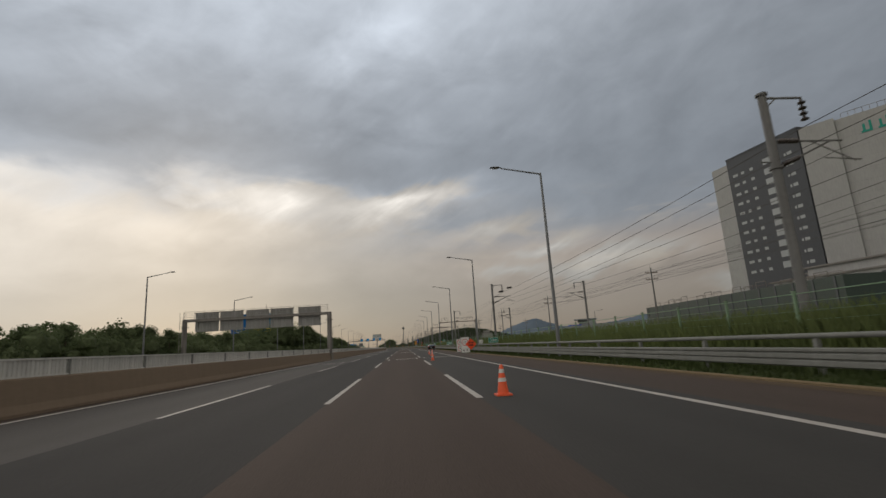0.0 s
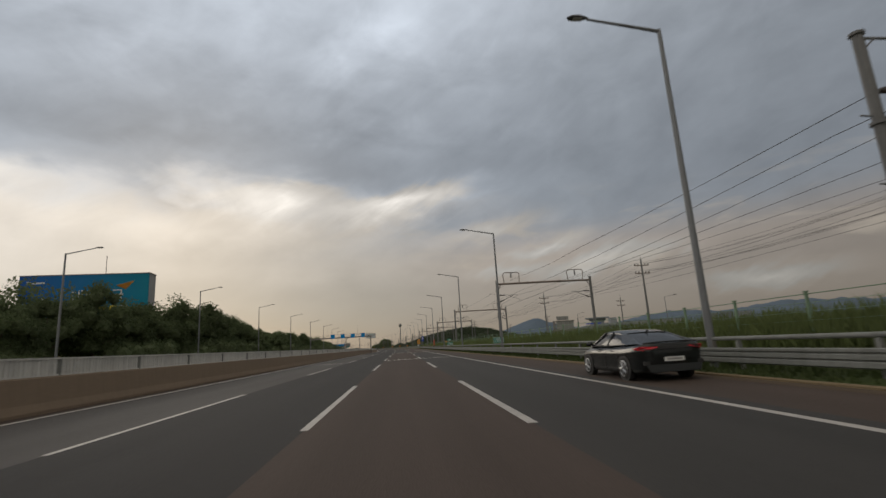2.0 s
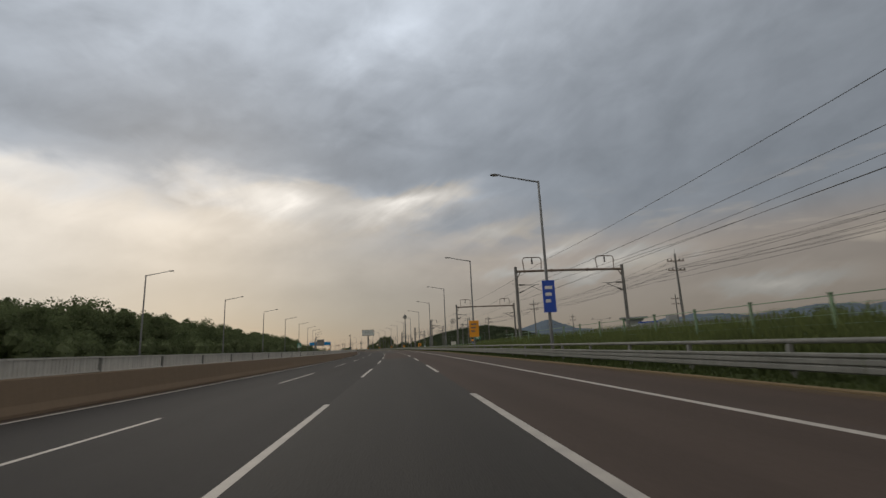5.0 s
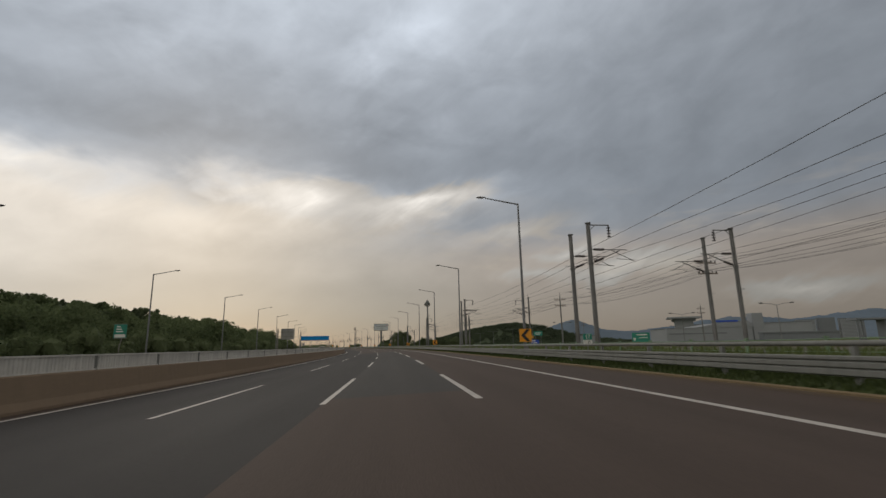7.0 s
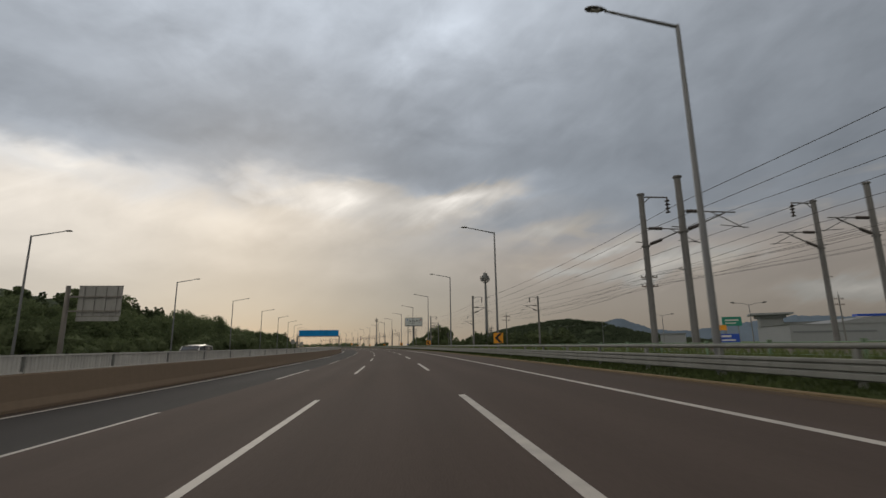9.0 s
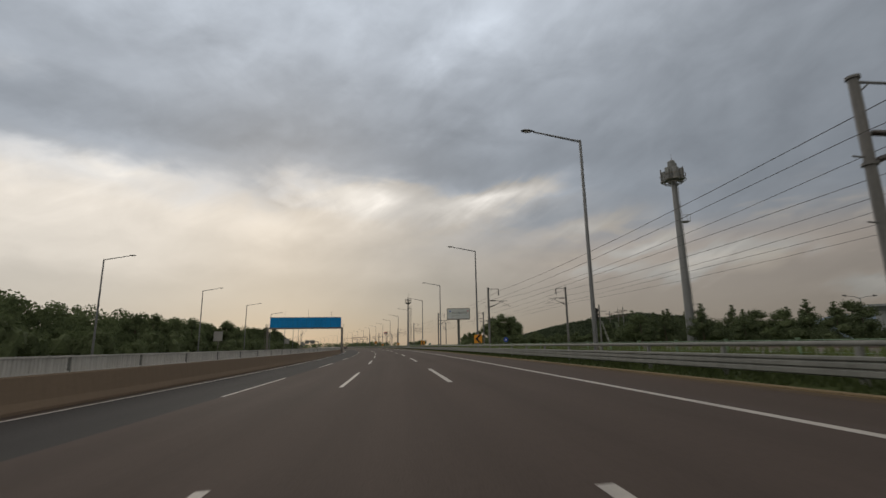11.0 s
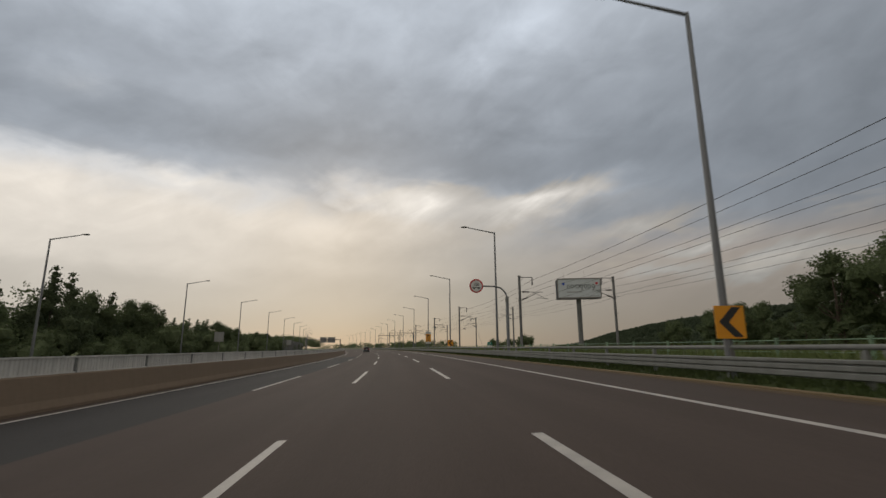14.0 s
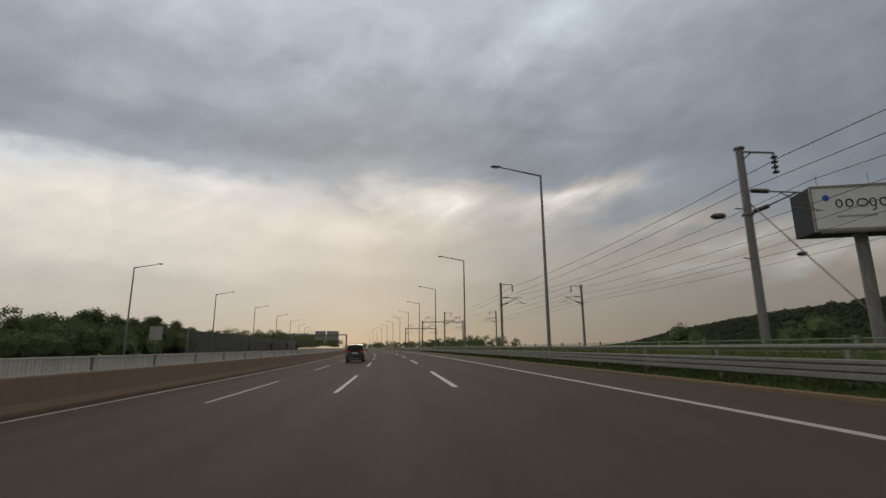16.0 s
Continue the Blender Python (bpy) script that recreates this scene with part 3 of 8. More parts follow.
for lo, hi, cuts in ((0, 1, [(S0, 215, "lane_grey", GREY), (215, 862, "lane_dimmed", DARK), (862, S1, "lane_brown", BROWN)]),
                     (1, 2, [(S0, 490, "lane_dimmed", DARK), (490, S1, "lane_brown", BROWN)]),
                     (2, 3, [(S0, 214, "lane_brown", BROWN), (214, 330, "lane_dark", DARK), (330, 398, "lane_brown", BROWN), (398, 492, "lane_dark", DARK), (492, S1, "lane_brown", BROWN)]),
                     (3, 4, [(S0, 201, "lane_dark", DARK), (201, S1, "lane_brown", BROWN)])):
    for a, b, mat, label in cuts:
        lane(a, b, LANES[lo], LANES[hi], mat, label)
for a, b, mat, label in ((S0, 201, "lane_dark", "dark asphalt margin beside the edge line"), (201, S1, "lane_brown", "worn brown margin beside the edge line")):
    strip("road_margin", a, b, [(5.28, -0.25), (5.28, 0.0), (5.74, 0.0), (5.74, -0.25)], M[mat], label, "road")
strip("shoulder", S0, S1, [(5.74, -0.25), (5.74, 0.0), (6.8, 0.0), (8.215, 0.0), (8.215, -0.25)], M["shoulder"], "brown stained hard shoulder beside the lanes", "road shoulder")
strip("inner_shoulder", S0, S1, [(-10.25, -0.25), (-10.25, 0.0), (-9.62, 0.0), (-9.62, -0.25)], M["shoulder"], "narrow brown stained strip along the median wall", "road shoulder")
strip("far_road", S0, S1, [(-29.4, -0.3), (-29.4, 0.0), (-20, 0.0), (-10.75, 0.0), (-10.75, -0.3)], M["far_lane"], "asphalt of the opposite carriageway behind the median wall", "road")
strip("kerb", S0, S1, [(8.215, -0.2), (8.225, 0.045), (8.25, 0.065), (8.34, 0.065), (8.36, 0.05), (8.38, -0.2)], M["kerb"], "yellowed concrete kerb along the hard shoulder", "kerb")


def bank_right(s):
    k = swell(s)
    return [(8.36, 0.03), (9.0, 0.08), (9.8, 0.10), (10.6, 0.35 * k), (11.6, 0.80 * k), (12.6, 1.0 * k), (14.2, 0.95 * k), (25.2, 0.95 * k), (27.0, 1.0 * k), (33.0, 1.05 * k), (45.0, 0.25), (60.0, -1.3)]


strip("verge", S0, S1, lambda s: bank_right(s)[3:], M["grass"], "grassy bank between the guard rail and the railway", "verge", step=5)
# the strip under the rail gets the turf colour with shade painted in
strip("near_verge", S0, S1, lambda s: bank_right(s)[:4], M["turf"], "strip of short turf under the guard rail, darkened in colour for the rail's shade", "verge", step=5)
strip("dust_strip", S0, S1, [(7.78, 0.004), (8.0, 0.005), (8.213, 0.006)], M["dust"], "sandy dust gathered along the kerb", "road shoulder")
strip("far_verge", S0, S1, [(-75.0, -1.4), (-48.0, 0.0), (-36.0, 0.1), (-32.0, 0.05), (-29.4, 0.0)], M["grass"], "grass strip beyond the opposite carriageway", "verge", step=6)
for u in (15.8, 23.6):
    strip("track_bed", S0, S1, lambda s, u=u: [(u - 2.4, 0.92 * swell(s)), (u - 1.6, 0.95 * swell(s) + 0.28), (u + 1.6, 0.95 * swell(s) + 0.28), (u + 2.4, 0.92 * swell(s))], M["ballast"],
          "grey-brown ballast bed of a railway track", "railway track", step=6)
    for g in (-0.72, 0.72):
        strip("rail", S0, S1, lambda s, u=u, g=g: [(u + g - 0.04, 0.95 * swell(s) + 0.28), (u + g - 0.04, 0.95 * swell(s) + 0.43), (u + g + 0.04, 0.95 * swell(s) + 0.43), (u + g + 0.04, 0.95 * swell(s) + 0.28)], M["rust"],
              "rusty steel running rail on the ballast", "rail", step=8)

# painted lines
strip("edge_line", S0, S1, [(-9.56, 0.004), (-9.39, 0.004)], M["fresh"], "thin white edge line along the median", "road marking")
strip("edge_line", S0, S1, [(5.20, 0.004), (5.37, 0.004)], M["paint"], "solid white edge line along the hard shoulder", "road marking")
DASH_INDEX, DASH_START = [-3, 0, 9, 18, 31, 43, 64], [-49.8, 11.2, 194.0, 375.1, 645.8, 895.4, 1330.0]
for u, shift, wide in ((-5.33, 0.4, 0.125), (-1.72, 0.9, 0.145), (1.87, 0.0, 0.165)):
    line = thing("lane_line", "broken white lane line of worn paint", "road marking", kind="structure")
    for i in range(-2, 60):
        a = float(np.interp(i, DASH_INDEX, DASH_START))
        a += shift + (float(np.interp(a, [175, 205, 365, 388, 425, 450, 500], [0, -1.0, -1.3, 0, 0.3, 0.3, 0])) if u < 0 else 0.0)
        strip("dash", a, a + 9.2, [(u - wide / 2, 0.004), (u + wide / 2, 0.004)], M["paint"], "", "", step=3, parent=line)

# distance figures on the lanes
for s, text in ((47.9, "50m"), (101.2, "100m"), (153.0, "150m"), (203.7, "200m")):
    for u, mat, wide in ((0.06, "paint", 2.95), (3.6, "faded", 2.95), (-7.4, "faded", 2.9)):
        mark = thing("distance_marking", "white painted distance figures in a frame on the lane", "road marking", stand(s, u, 0.004), "distance figures", "structure")
        frame_bm = made((box, -wide / 2, -wide / 2 + 0.14, 0, 3.1, 0, 0.003), (box, wide / 2 - 0.14, wide / 2, 0, 3.1, 0, 0.003))
        part("side_bar", frame_bm, M[mat], mark)
        part("end_bar", made((box, -wide / 2 + 0.14, wide / 2 - 0.14, 2.98, 3.1, 0, 0.003), (box, -wide / 2 + 0.14, wide / 2 - 0.14, 0, 0.10, 0, 0.003)), M[mat], mark)
        words("number", text, 1.0, M[mat], mark, pose(0, 1.5, 0.001) @ Matrix.Diagonal((0.9, 3.2, 1, 1)), 0.001)

# ---- grooves cut along the lane ----
groove_dark = material("dirty_saw_cut", (0.033, 0.031, 0.029), 0.95, vary=0.2, size=0.5, bump=0, spec=0.2)
for s0, s1, u0, u1, gap in ((444, 476, -0.3, 1.4, 0.115),):
    verts, faces = [], []
    for u in np.arange(u0, u1, gap):
        for s in np.arange(s0, s1, 8.0):
            n = len(verts)
            verts += [tuple(spot(s, u, 0.0022)), tuple(spot(s, u + 0.012, 0.0022)), tuple(spot(s + 7.9, u + 0.012, 0.0022)), tuple(spot(s + 7.9, u, 0.0022))]
            faces.append((n, n + 1, n + 2, n + 3))
    me = bpy.data.meshes.new("pavement_grooves")
    me.from_pydata(verts, [], faces)
    me.materials.append(groove_dark)
    tagged(new("pavement_grooves", me), "fine dark saw-cut grooves along a traffic lane", "road groove", kind="stuff")

# ---- median wall with its panel screen ----
strip("median_wall", S0, S1, [(-10.22, -0.1), (-10.22, 0.08), (-10.30, 0.30), (-10.40, 0.98), (-10.44, 1.02), (-10.66, 1.02), (-10.70, 0.98), (-10.78, -0.1)], M["barrier"],
      "brown stained concrete median wall with a sloping face", "median barrier")
PANEL = 4.55
bm = bmesh.new()
ribs = 26
for i in range(ribs):
    y = 0.12 + (PANEL - 0.24) * i / ribs
    w = (PANEL - 0.24) / ribs
    box(bm, -0.02, 0.025, y, y + w * 0.62, 0.05, 0.48)
    box(bm, -0.02, 0.0, y + w * 0.62, y + w, 0.05, 0.48)
box(bm, -0.035, 0.04, 0.06, PANEL - 0.06, 0.0, 0.05)
panel_mesh = mesh_of(bm, "panel", M["screen"])
cap_mesh = mesh_of(made((box, -0.045, 0.05, 0.03, PANEL - 0.03, 0.48, 0.535)), "cap_rail", M["screen"])
post_mesh = mesh_of(made((box, -0.05, 0.035, -0.05, 0.05, -0.02, 0.50)), "post", M["galv"])
screen_len = PANEL * 22
count = 0
s = -38.0
while s < 1080:
    m = stand(s, -10.52, 1.02)
    if count % 22 == 0:
        fence = thing("median_screen", "pale grey ribbed panel screen standing on the median wall", "anti-glare screen", m, "screens on the median wall")
    at = fence.matrix_basis.inverted() @ m
    piece("panel", panel_mesh, fence, at)
    piece("cap_rail", cap_mesh, fence, at)
    piece("post", post_mesh, fence, at)
    count += 1
    s += PANEL

# ---- guard rail on the right ----
RAIL = 40.0


def wave(u):
    """Section of the triple-wave beam facing the road."""
    out = [(u + 0.060, 0.262), (u + 0.050, 0.272)]
    for z, h in ((0.345, 0.062), (0.500, 0.056), (0.635, 0.040)):
        out += [(u + 0.012, z - h), (u, z - h + 0.014), (u, z + h - 0.014), (u + 0.010, z + h), (u + 0.045, z + h + 0.010), (u + 0.045, z + h + 0.020)]
    return out[:-1]


rail_post = mesh_of(made((box, -0.05, 0.05, -0.06, 0.06, -0.3, 0.86), (box, -0.16, -0.05, -0.05, 0.05, 0.34, 0.66)), "post", M["galv"])
bracket = mesh_of(made((tube, ((0, 0, 0.80), (0.02, 0, 0.93)), 0.035, 8)), "bracket", M["galv"])
bolt = mesh_of(made((disc, (-0.18, 0, 0.42), (1, 0, 0), 0.03, 0.02, 8), (disc, (-0.18, 0, 0.57), (1, 0, 0), 0.03, 0.02, 8)), "bolt", M["galv"])
a = -40.0
while a < 1100:
    origin = stand(a, 9.28, 0.0)
    rail = thing("guard_rail", "galvanised guard rail with a triple-wave beam and a round top pipe", "guard rail", origin, "guard rails along the shoulder")
    inv = origin.inverted()
    for name, prof in (("beam", wave(9.04)),):
        ob = strip(name, a, a + RAIL - 0.02, prof, M["galv"], "", "", step=5, parent=rail)
        ob.data.transform(inv)
        ob.data.shade_smooth()
        ob.data.set_sharp_from_angle(angle=radians(35))
    bm = bmesh.new()
    tube(bm, [inv @ spot(a + k * 5 - (0.02 if k == 8 else 0), 9.30, 0.93) for k in range(9)], 0.062, 10)
    part("top_pipe", bm, M["galv"], rail, "round galvanised top pipe", smooth=True)
    for k in range(10):
        at = inv @ stand(a + 2 + 4 * k, 9.28, 0.0)
        piece("post", rail_post, rail, at)
        piece("bracket", bracket, rail, at)
        piece("bolt", bolt, rail, at)
    a += RAIL

# ---- green mesh fence by the railway: tall beside the works, low farther on ----
def fence_post_mesh(h):
    return mesh_of(made((box, -0.035, 0.035, -0.035, 0.035, -0.4, h), (box, -0.05, 0.05, -0.05, 0.05, h, h + 0.04)), "post", M["fence"])


tall_post, low_post = fence_post_mesh(1.30), fence_post_mesh(0.68)
a = -38.0
while a < 990:
    u, tall = 11.6, a < 320
    origin = stand(a, u, 0.8 * swell(a + 20))
    fence = thing("wire_fence", "tall green painted wire fence with square posts on the bank" if tall else "low green wire fence along the railway bank", "fence", origin, "fences along the railway")
    inv = origin.inverted()
    for k in range(15):
        s = a + 3.0 * k
        piece("post", tall_post if tall else low_post, fence, inv @ stand(s, u, 0.8 * swell(s)))
    for z in (0.25, 0.5, 0.75, 1.0, 1.25) if tall else (0.3, 0.64):
        bm = bmesh.new()
        tube(bm, [inv @ spot(a + 3.0 * k, u, 0.8 * swell(a + 3.0 * k) + z) for k in range(16)], 0.014 if z in (0.64, 1.25) else 0.007, 4, False)
        part("wire", bm, M["fence"], fence)
    a += 45.0


# ---- street lamps ----
def lamp_kind(name, label, tall, arm, sign):
    """Tapered pole with a raking arm towards the road; sign: -1 leans left, +1 right."""
    root = thing(name, label, "street lamp", None, "street lamps along the road")
    bm = made((box, -0.22, 0.22, -0.22, 0.22, -0.5, 0.02))
    part("base_plate", bm, M["pole"], root)
    bm = made((tube, ((0, 0, 0), (0, 0, 2.0), (0, 0, tall - 0.08), (0, 0, tall + 0.02)), (0.12, 0.11, 0.070, 0.055), 10))
    part("pole", bm, M["pole"], root, smooth=True)
    part("service_door", made((box, -0.06, 0.06, -0.14, -0.11, 0.5, 0.95)), M["gantry"], root)
    bm = made((tube, ((0, 0, tall - 0.06), (sign * arm * 0.5, 0, tall + 0.17), (sign * arm, 0, tall + 0.40)), (0.06, 0.05, 0.04), 8))
    part("arm", bm, M["pole"], root, smooth=True)
    bm = bmesh.new()
    x, z = sign * arm, tall + 0.40
    stations = (-0.06, 0.0, 0.12, 0.28, 0.45, 0.58, 0.66, 0.70)
    tube(bm, [(x + sign * d, 0, z + 0.05) for d in stations], [0.045, 0.06, 0.115, 0.15, 0.155, 0.125, 0.07, 0.02], 14)
    for v in bm.verts:
        v.co.z = z + 0.04 + (v.co.z - z - 0.05) * (0.55 if v.co.z > z + 0.05 else 0.30)
    head = part("lantern", bm, M["fixture"], root, "dark flat lantern head", smooth=True)
    part("lens", made((box, min(x + sign * 0.18, x + sign * 0.5), max(x + sign * 0.18, x + sign * 0.5), -0.085, 0.085, z - 0.022, z + 0.0)), M["lens"], head)
    return root


right_lamp = lamp_kind("street_lamp", "tall grey street lamp with a raking arm behind the guard rail", 11.5, 2.55, -1)
left_lamp = lamp_kind("street_lamp", "tall grey street lamp with a raking arm beyond the opposite lanes", 11.45, 2.55, 1)
RIGHT_LAMPS = [28.0, 58.9, 89.4, 119.2, 149.4, 178.3, 209.2, 240.4, 270.6, 300.4, 330.2, 360.0, 389.1, 419.4, 450.7, 480.5, 510.8, 541.0, 571.5, 601.9, 632.1, 662.4, 694.5, 723.6, 755.7, 786.0,
               816.4, 847.8, 878.5, 908.9, 939.4, 969.8, 1000.1]
LEFT_LAMPS = [29.6, 59.9, 90.0, 120.3, 150.7, 180.5, 211.0, 241.2, 271.3, 301.7, 331.8, 361.3, 391.0, 420.3, 450.3, 481.1, 511.1, 541.1, 572.3, 602.9, 633.6, 664.2, 694.7, 724.9, 756.1, 787.3, 818.0,
              849.0, 879.8, 910.9, 941.6, 971.8, 1002.1, 1032.8]


def lamp_offset(s):
    return float(np.interp(s, [0, 240, 330, 420, 480, 541, 602, 662, 723, 786, 1000], [9.33, 9.25, 9.62, 9.5, 9.62, 9.93, 10.1, 9.8, 9.75, 9.28, 9.3]))


first = True
for s in RIGHT_LAMPS + [1000.1 + 30.4 * k for k in range(1, 9)]:
    grow = float(np.interp(s, [0, 250, 400, 1000], [1.0, 1.0, 1.012, 1.02]))
    m = stand(s, lamp_offset(s), 0.0)
    if first:
        right_lamp.matrix_basis, first = m, False
    else:
        copy_thing(right_lamp, m @ Matrix.Diagonal((1, 1, grow, 1)))
first = True
for s in LEFT_LAMPS + [1032.8 + 30.5 * k for k in range(1, 8)]:
    m = stand(s, float(np.interp(s, [0, 300, 420, 600, 1000], [-30.5, -29.8, -30.5, -31.0, -30.4])), 0.0)
    if first:
        left_lamp.matrix_basis, first = m, False
    else:
        copy_thing(left_lamp, m)


# ---- railway masts, portals and wires ----
def insulator(bm, p, length=0.75, r=0.13):
    p = Vector(p)
    pts, radii = [p], [0.03]
    for i in range(4):
        c = p - Vector((0, 0, 0.12 + i * (length - 0.2) / 3.2))
        pts += [c, c - Vector((0, 0, 0.05)), c - Vector((0, 0, 0.09)), c - Vector((0, 0, 0.10))]
        radii += [0.05, r, r * 0.9, 0.04]
    tube(bm, pts + [p - Vector((0, 0, length))], radii + [0.03], 10)


def stay(bm, a, b, r=0.085):
    """A thick ribbed insulator lying in an arm."""
    a, b = Vector(a), Vector(b)
    tube(bm, [a.lerp(b, i / 18) for i in range(19)], [r * (0.5, 1.0, 0.95)[i % 3] for i in range(19)], 8)


def cantilever(root, sign, reach=2.6, zt=7.25, zb=6.35, x0=0.13):
    """The swinging bracket that carries the contact wire: top tube, diagonal strut, steady arm."""
    top, low = (sign * x0, 0, zt), (sign * x0, 0, zb)
    part("top_tube", made((tube, (top, (sign * reach, 0, zt - 0.02)), 0.03, 6)), M["mast"], root)
    part("strut", made((tube, (low, (sign * (reach - 0.5), 0, zt - 0.05)), 0.035, 6)), M["mast"], root)
    part("steady_arm", made((tube, ((sign * reach * 0.55, 0, zt - 0.02), (sign * (reach + 0.35), 0, zt - 0.75)), 0.022, 6), (tube, ((sign * reach * 0.7, 0, zt - 0.62), (sign * (reach + 0.55), 0, zt - 0.72)), 0.02, 6)), M["mast"], root)
    for a, b in (((sign * 0.25, 0, zt), (sign * 1.0, 0, zt)), ((sign * 0.25, 0, zb + 0.07), (sign * 0.9, 0, zb + (zt - zb) * 0.35))):
        bm = bmesh.new()
        stay(bm, a, b, 0.095)
        part("insulator", bm, M["insulator"], root, "dark ribbed porcelain insulator")
    part("collar", made((disc, (0, 0, zb - 0.05), (0, 0, 1), 0.21, 0.08, 12)), M["mast"], root)


def mast_kind(label, tall, sign, arm=True):
    root = thing("catenary_mast", label, "railway mast", None, "masts along the railway")
    part("post", made((tube, ((0, 0, -0.6), (0, 0, tall)), (0.158, 0.138), 12)), M["mast"], root, smooth=True)
    part("cap", made((disc, (0, 0, tall), (0, 0, 1), 0.19, 0.08, 12)), M["mast"], root)
    if arm:
        part("top_arm", made((tube, ((0, 0, tall - 0.12), (sign * 1.45, 0, tall - 0.12)), 0.04, 6), (tube, ((0, 0, tall - 0.55), (sign * 0.5, 0, tall - 0.12)), 0.025, 6)), M["mast"], root)
        bm = bmesh.new()
        insulator(bm, (sign * 1.42, 0, tall - 0.12), 0.85)
        part("hanging_insulator", bm, M["insulator"], root, "dark stacked-disc insulator")
    cantilever(root, sign)
    for z0, x1 in ((6.5, 0.5), (4.6, 0.42)):
        part("earth_bracket", made((tube, ((-sign * 0.12, 0, z0), (-sign * x1, 0, z0 + 0.03)), 0.024, 6)), M["mast"], root)
    return root


def put_all(kind, places):
    for i, m in enumerate(places):
        if i == 0:
            kind.matrix_basis = m
        else:
            copy_thing(kind, m)


def level_stand(s, u, z=0.0, turn=0.0):
    p = spot(s, u)
    return pose(p.x, p.y, z + (0 if u < 0 else lift(s, 5.3)), 0, 0, heading(s) + turn)


A_ROW = [14.0, 65.2, 115.9, 570.0, 620.5, 671.7, 721.8, 772.9, 822.6, 862.3, 897.0, 936.7, 985]
B_ROW = [13.4, 65.2, 113.6, 573.0, 622.0, 673.5, 724.2, 775.0, 824.5, 866.0, 899.0, 940.0, 985]
put_all(mast_kind("round grey steel catenary mast with a bracket over the near track", 8.95, 1), [level_stand(s, 12.8 if s < 400 else 13.3, 0.0 if s < 400 else -0.5) for s in A_ROW])
put_all(mast_kind("round grey steel catenary mast with a bracket over the far track", 8.75, -1), [level_stand(s, 24.9 if s > 400 else 26.0, 0.0) for s in B_ROW])
put_all(mast_kind("round catenary mast beside a twin mast on the near track", 9.05, 1), [level_stand(414.8, 12.95, -0.15), level_stand(465.3, 12.95, -0.4), level_stand(519.8, 12.95, -0.45)])
put_all(mast_kind("plain-topped twin catenary mast on the near track", 8.85, 1, False), [level_stand(418.0, 12.95), level_stand(468.5, 12.95, -0.25), level_stand(516.6, 12.95, -0.45)])
put_all(mast_kind("round catenary mast beside a twin mast on the far track", 9.15, -1), [level_stand(417.0, 25.0), level_stand(470.7, 25.0, -0.1), level_stand(522.0, 25.0)])
put_all(mast_kind("plain-topped twin catenary mast on the far track", 9.15, -1, False), [level_stand(420.2, 25.0), level_stand(467.5, 25.0), level_stand(518.8, 25.0)])


def portal_kind():
    """Two posts and a beam over both tracks, with hooped insulator frames on top."""
    root = thing("railway_portal", "brown-grey steel portal across both railway tracks with hooped frames", "railway portal", None, "portals over the railway")
    wide, zb = 12.7, 8.55
    for x in (0, wide):
        part("post", made((tube, ((x, 0, -0.6), (x, 0, 9.05)), (0.2, 0.17), 12)), M["mast"], root, smooth=True)
    bm = made((tube, ((0.1, 0, zb), (wide / 2, 0, zb + 0.04), (wide - 0.1, 0, zb)), 0.13, 10))
    part("beam", bm, M["rust"], root, "rust-brown round steel beam", smooth=True)
    for x, k in ((0, 0.5), (wide, -0.5)):
        part("knee", made((tube, ((x, 0, zb - 0.9), (x + k, 0, zb - 0.1)), 0.06, 8)), M["rust"], root)
    for x in (4.2, 8.5):
        part("flange", made((disc, (x, 0, zb + 0.03), (1, 0, 0), 0.2, 0.1, 12)), M["rust"], root)
    for x in (1.0, wide - 3.0):
        pts = [(x, 0, zb), (x - 0.12, 0, zb + 1.2), (x - 0.02, 0, zb + 1.42), (x + 0.2, 0, zb + 1.5), (x + 1.75, 0, zb + 1.5), (x + 1.97, 0, zb + 1.42), (x + 2.07, 0, zb + 1.2), (x + 2.0, 0, zb)]
        hoop = part("hoop", made((tube, pts, 0.055, 8)), M["rust"], root, smooth=True)
        bm = bmesh.new()
        insulator(bm, (x + 0.98, 0, zb + 1.5), 0.7)
        part("hanging_insulator", bm, M["insulator"], hoop)
    for sign, x in ((1, 0), (-1, wide)):
        bm = made((tube, ((x + sign * 0.13, 0, 7.1), (x + sign * 2.6, 0, 7.08)), 0.03, 6), (tube, ((x + sign * 0.13, 0, 6.2), (x + sign * 2.1, 0, 7.05)), 0.035, 6),
                  (tube, ((x + sign * 1.4, 0, 7.08), (x + sign * 3.0, 0, 6.35)), 0.022, 6))
        part("bracket", bm, M["mast"], root)
        for a, b in (((x + sign * 0.25, 0, 7.1), (x + sign * 0.95, 0, 7.1)), ((x + sign * 0.25, 0, 6.27), (x + sign * 0.85, 0, 6.5))):
            bm = bmesh.new()
            stay(bm, a, b, 0.095)
            part("insulator", bm, M["insulator"], root)
        part("stub", made((tube, ((x - sign * 0.15, 0, 7.2), (x - sign * 0.55, 0, 7.25)), 0.02, 6)), M["mast"], root)
    return root


put_all(portal_kind(), [level_stand(s, 12.85) @ Matrix.Diagonal((k, 1, 1, 1)) for s, k in ((166.6, 1.0), (216.6, 0.96), (268.3, 0.935), (320.5, 0.94), (366.8, 0.94))] + [level_stand(s, 13.3) for s in (1027.3, 1078)])

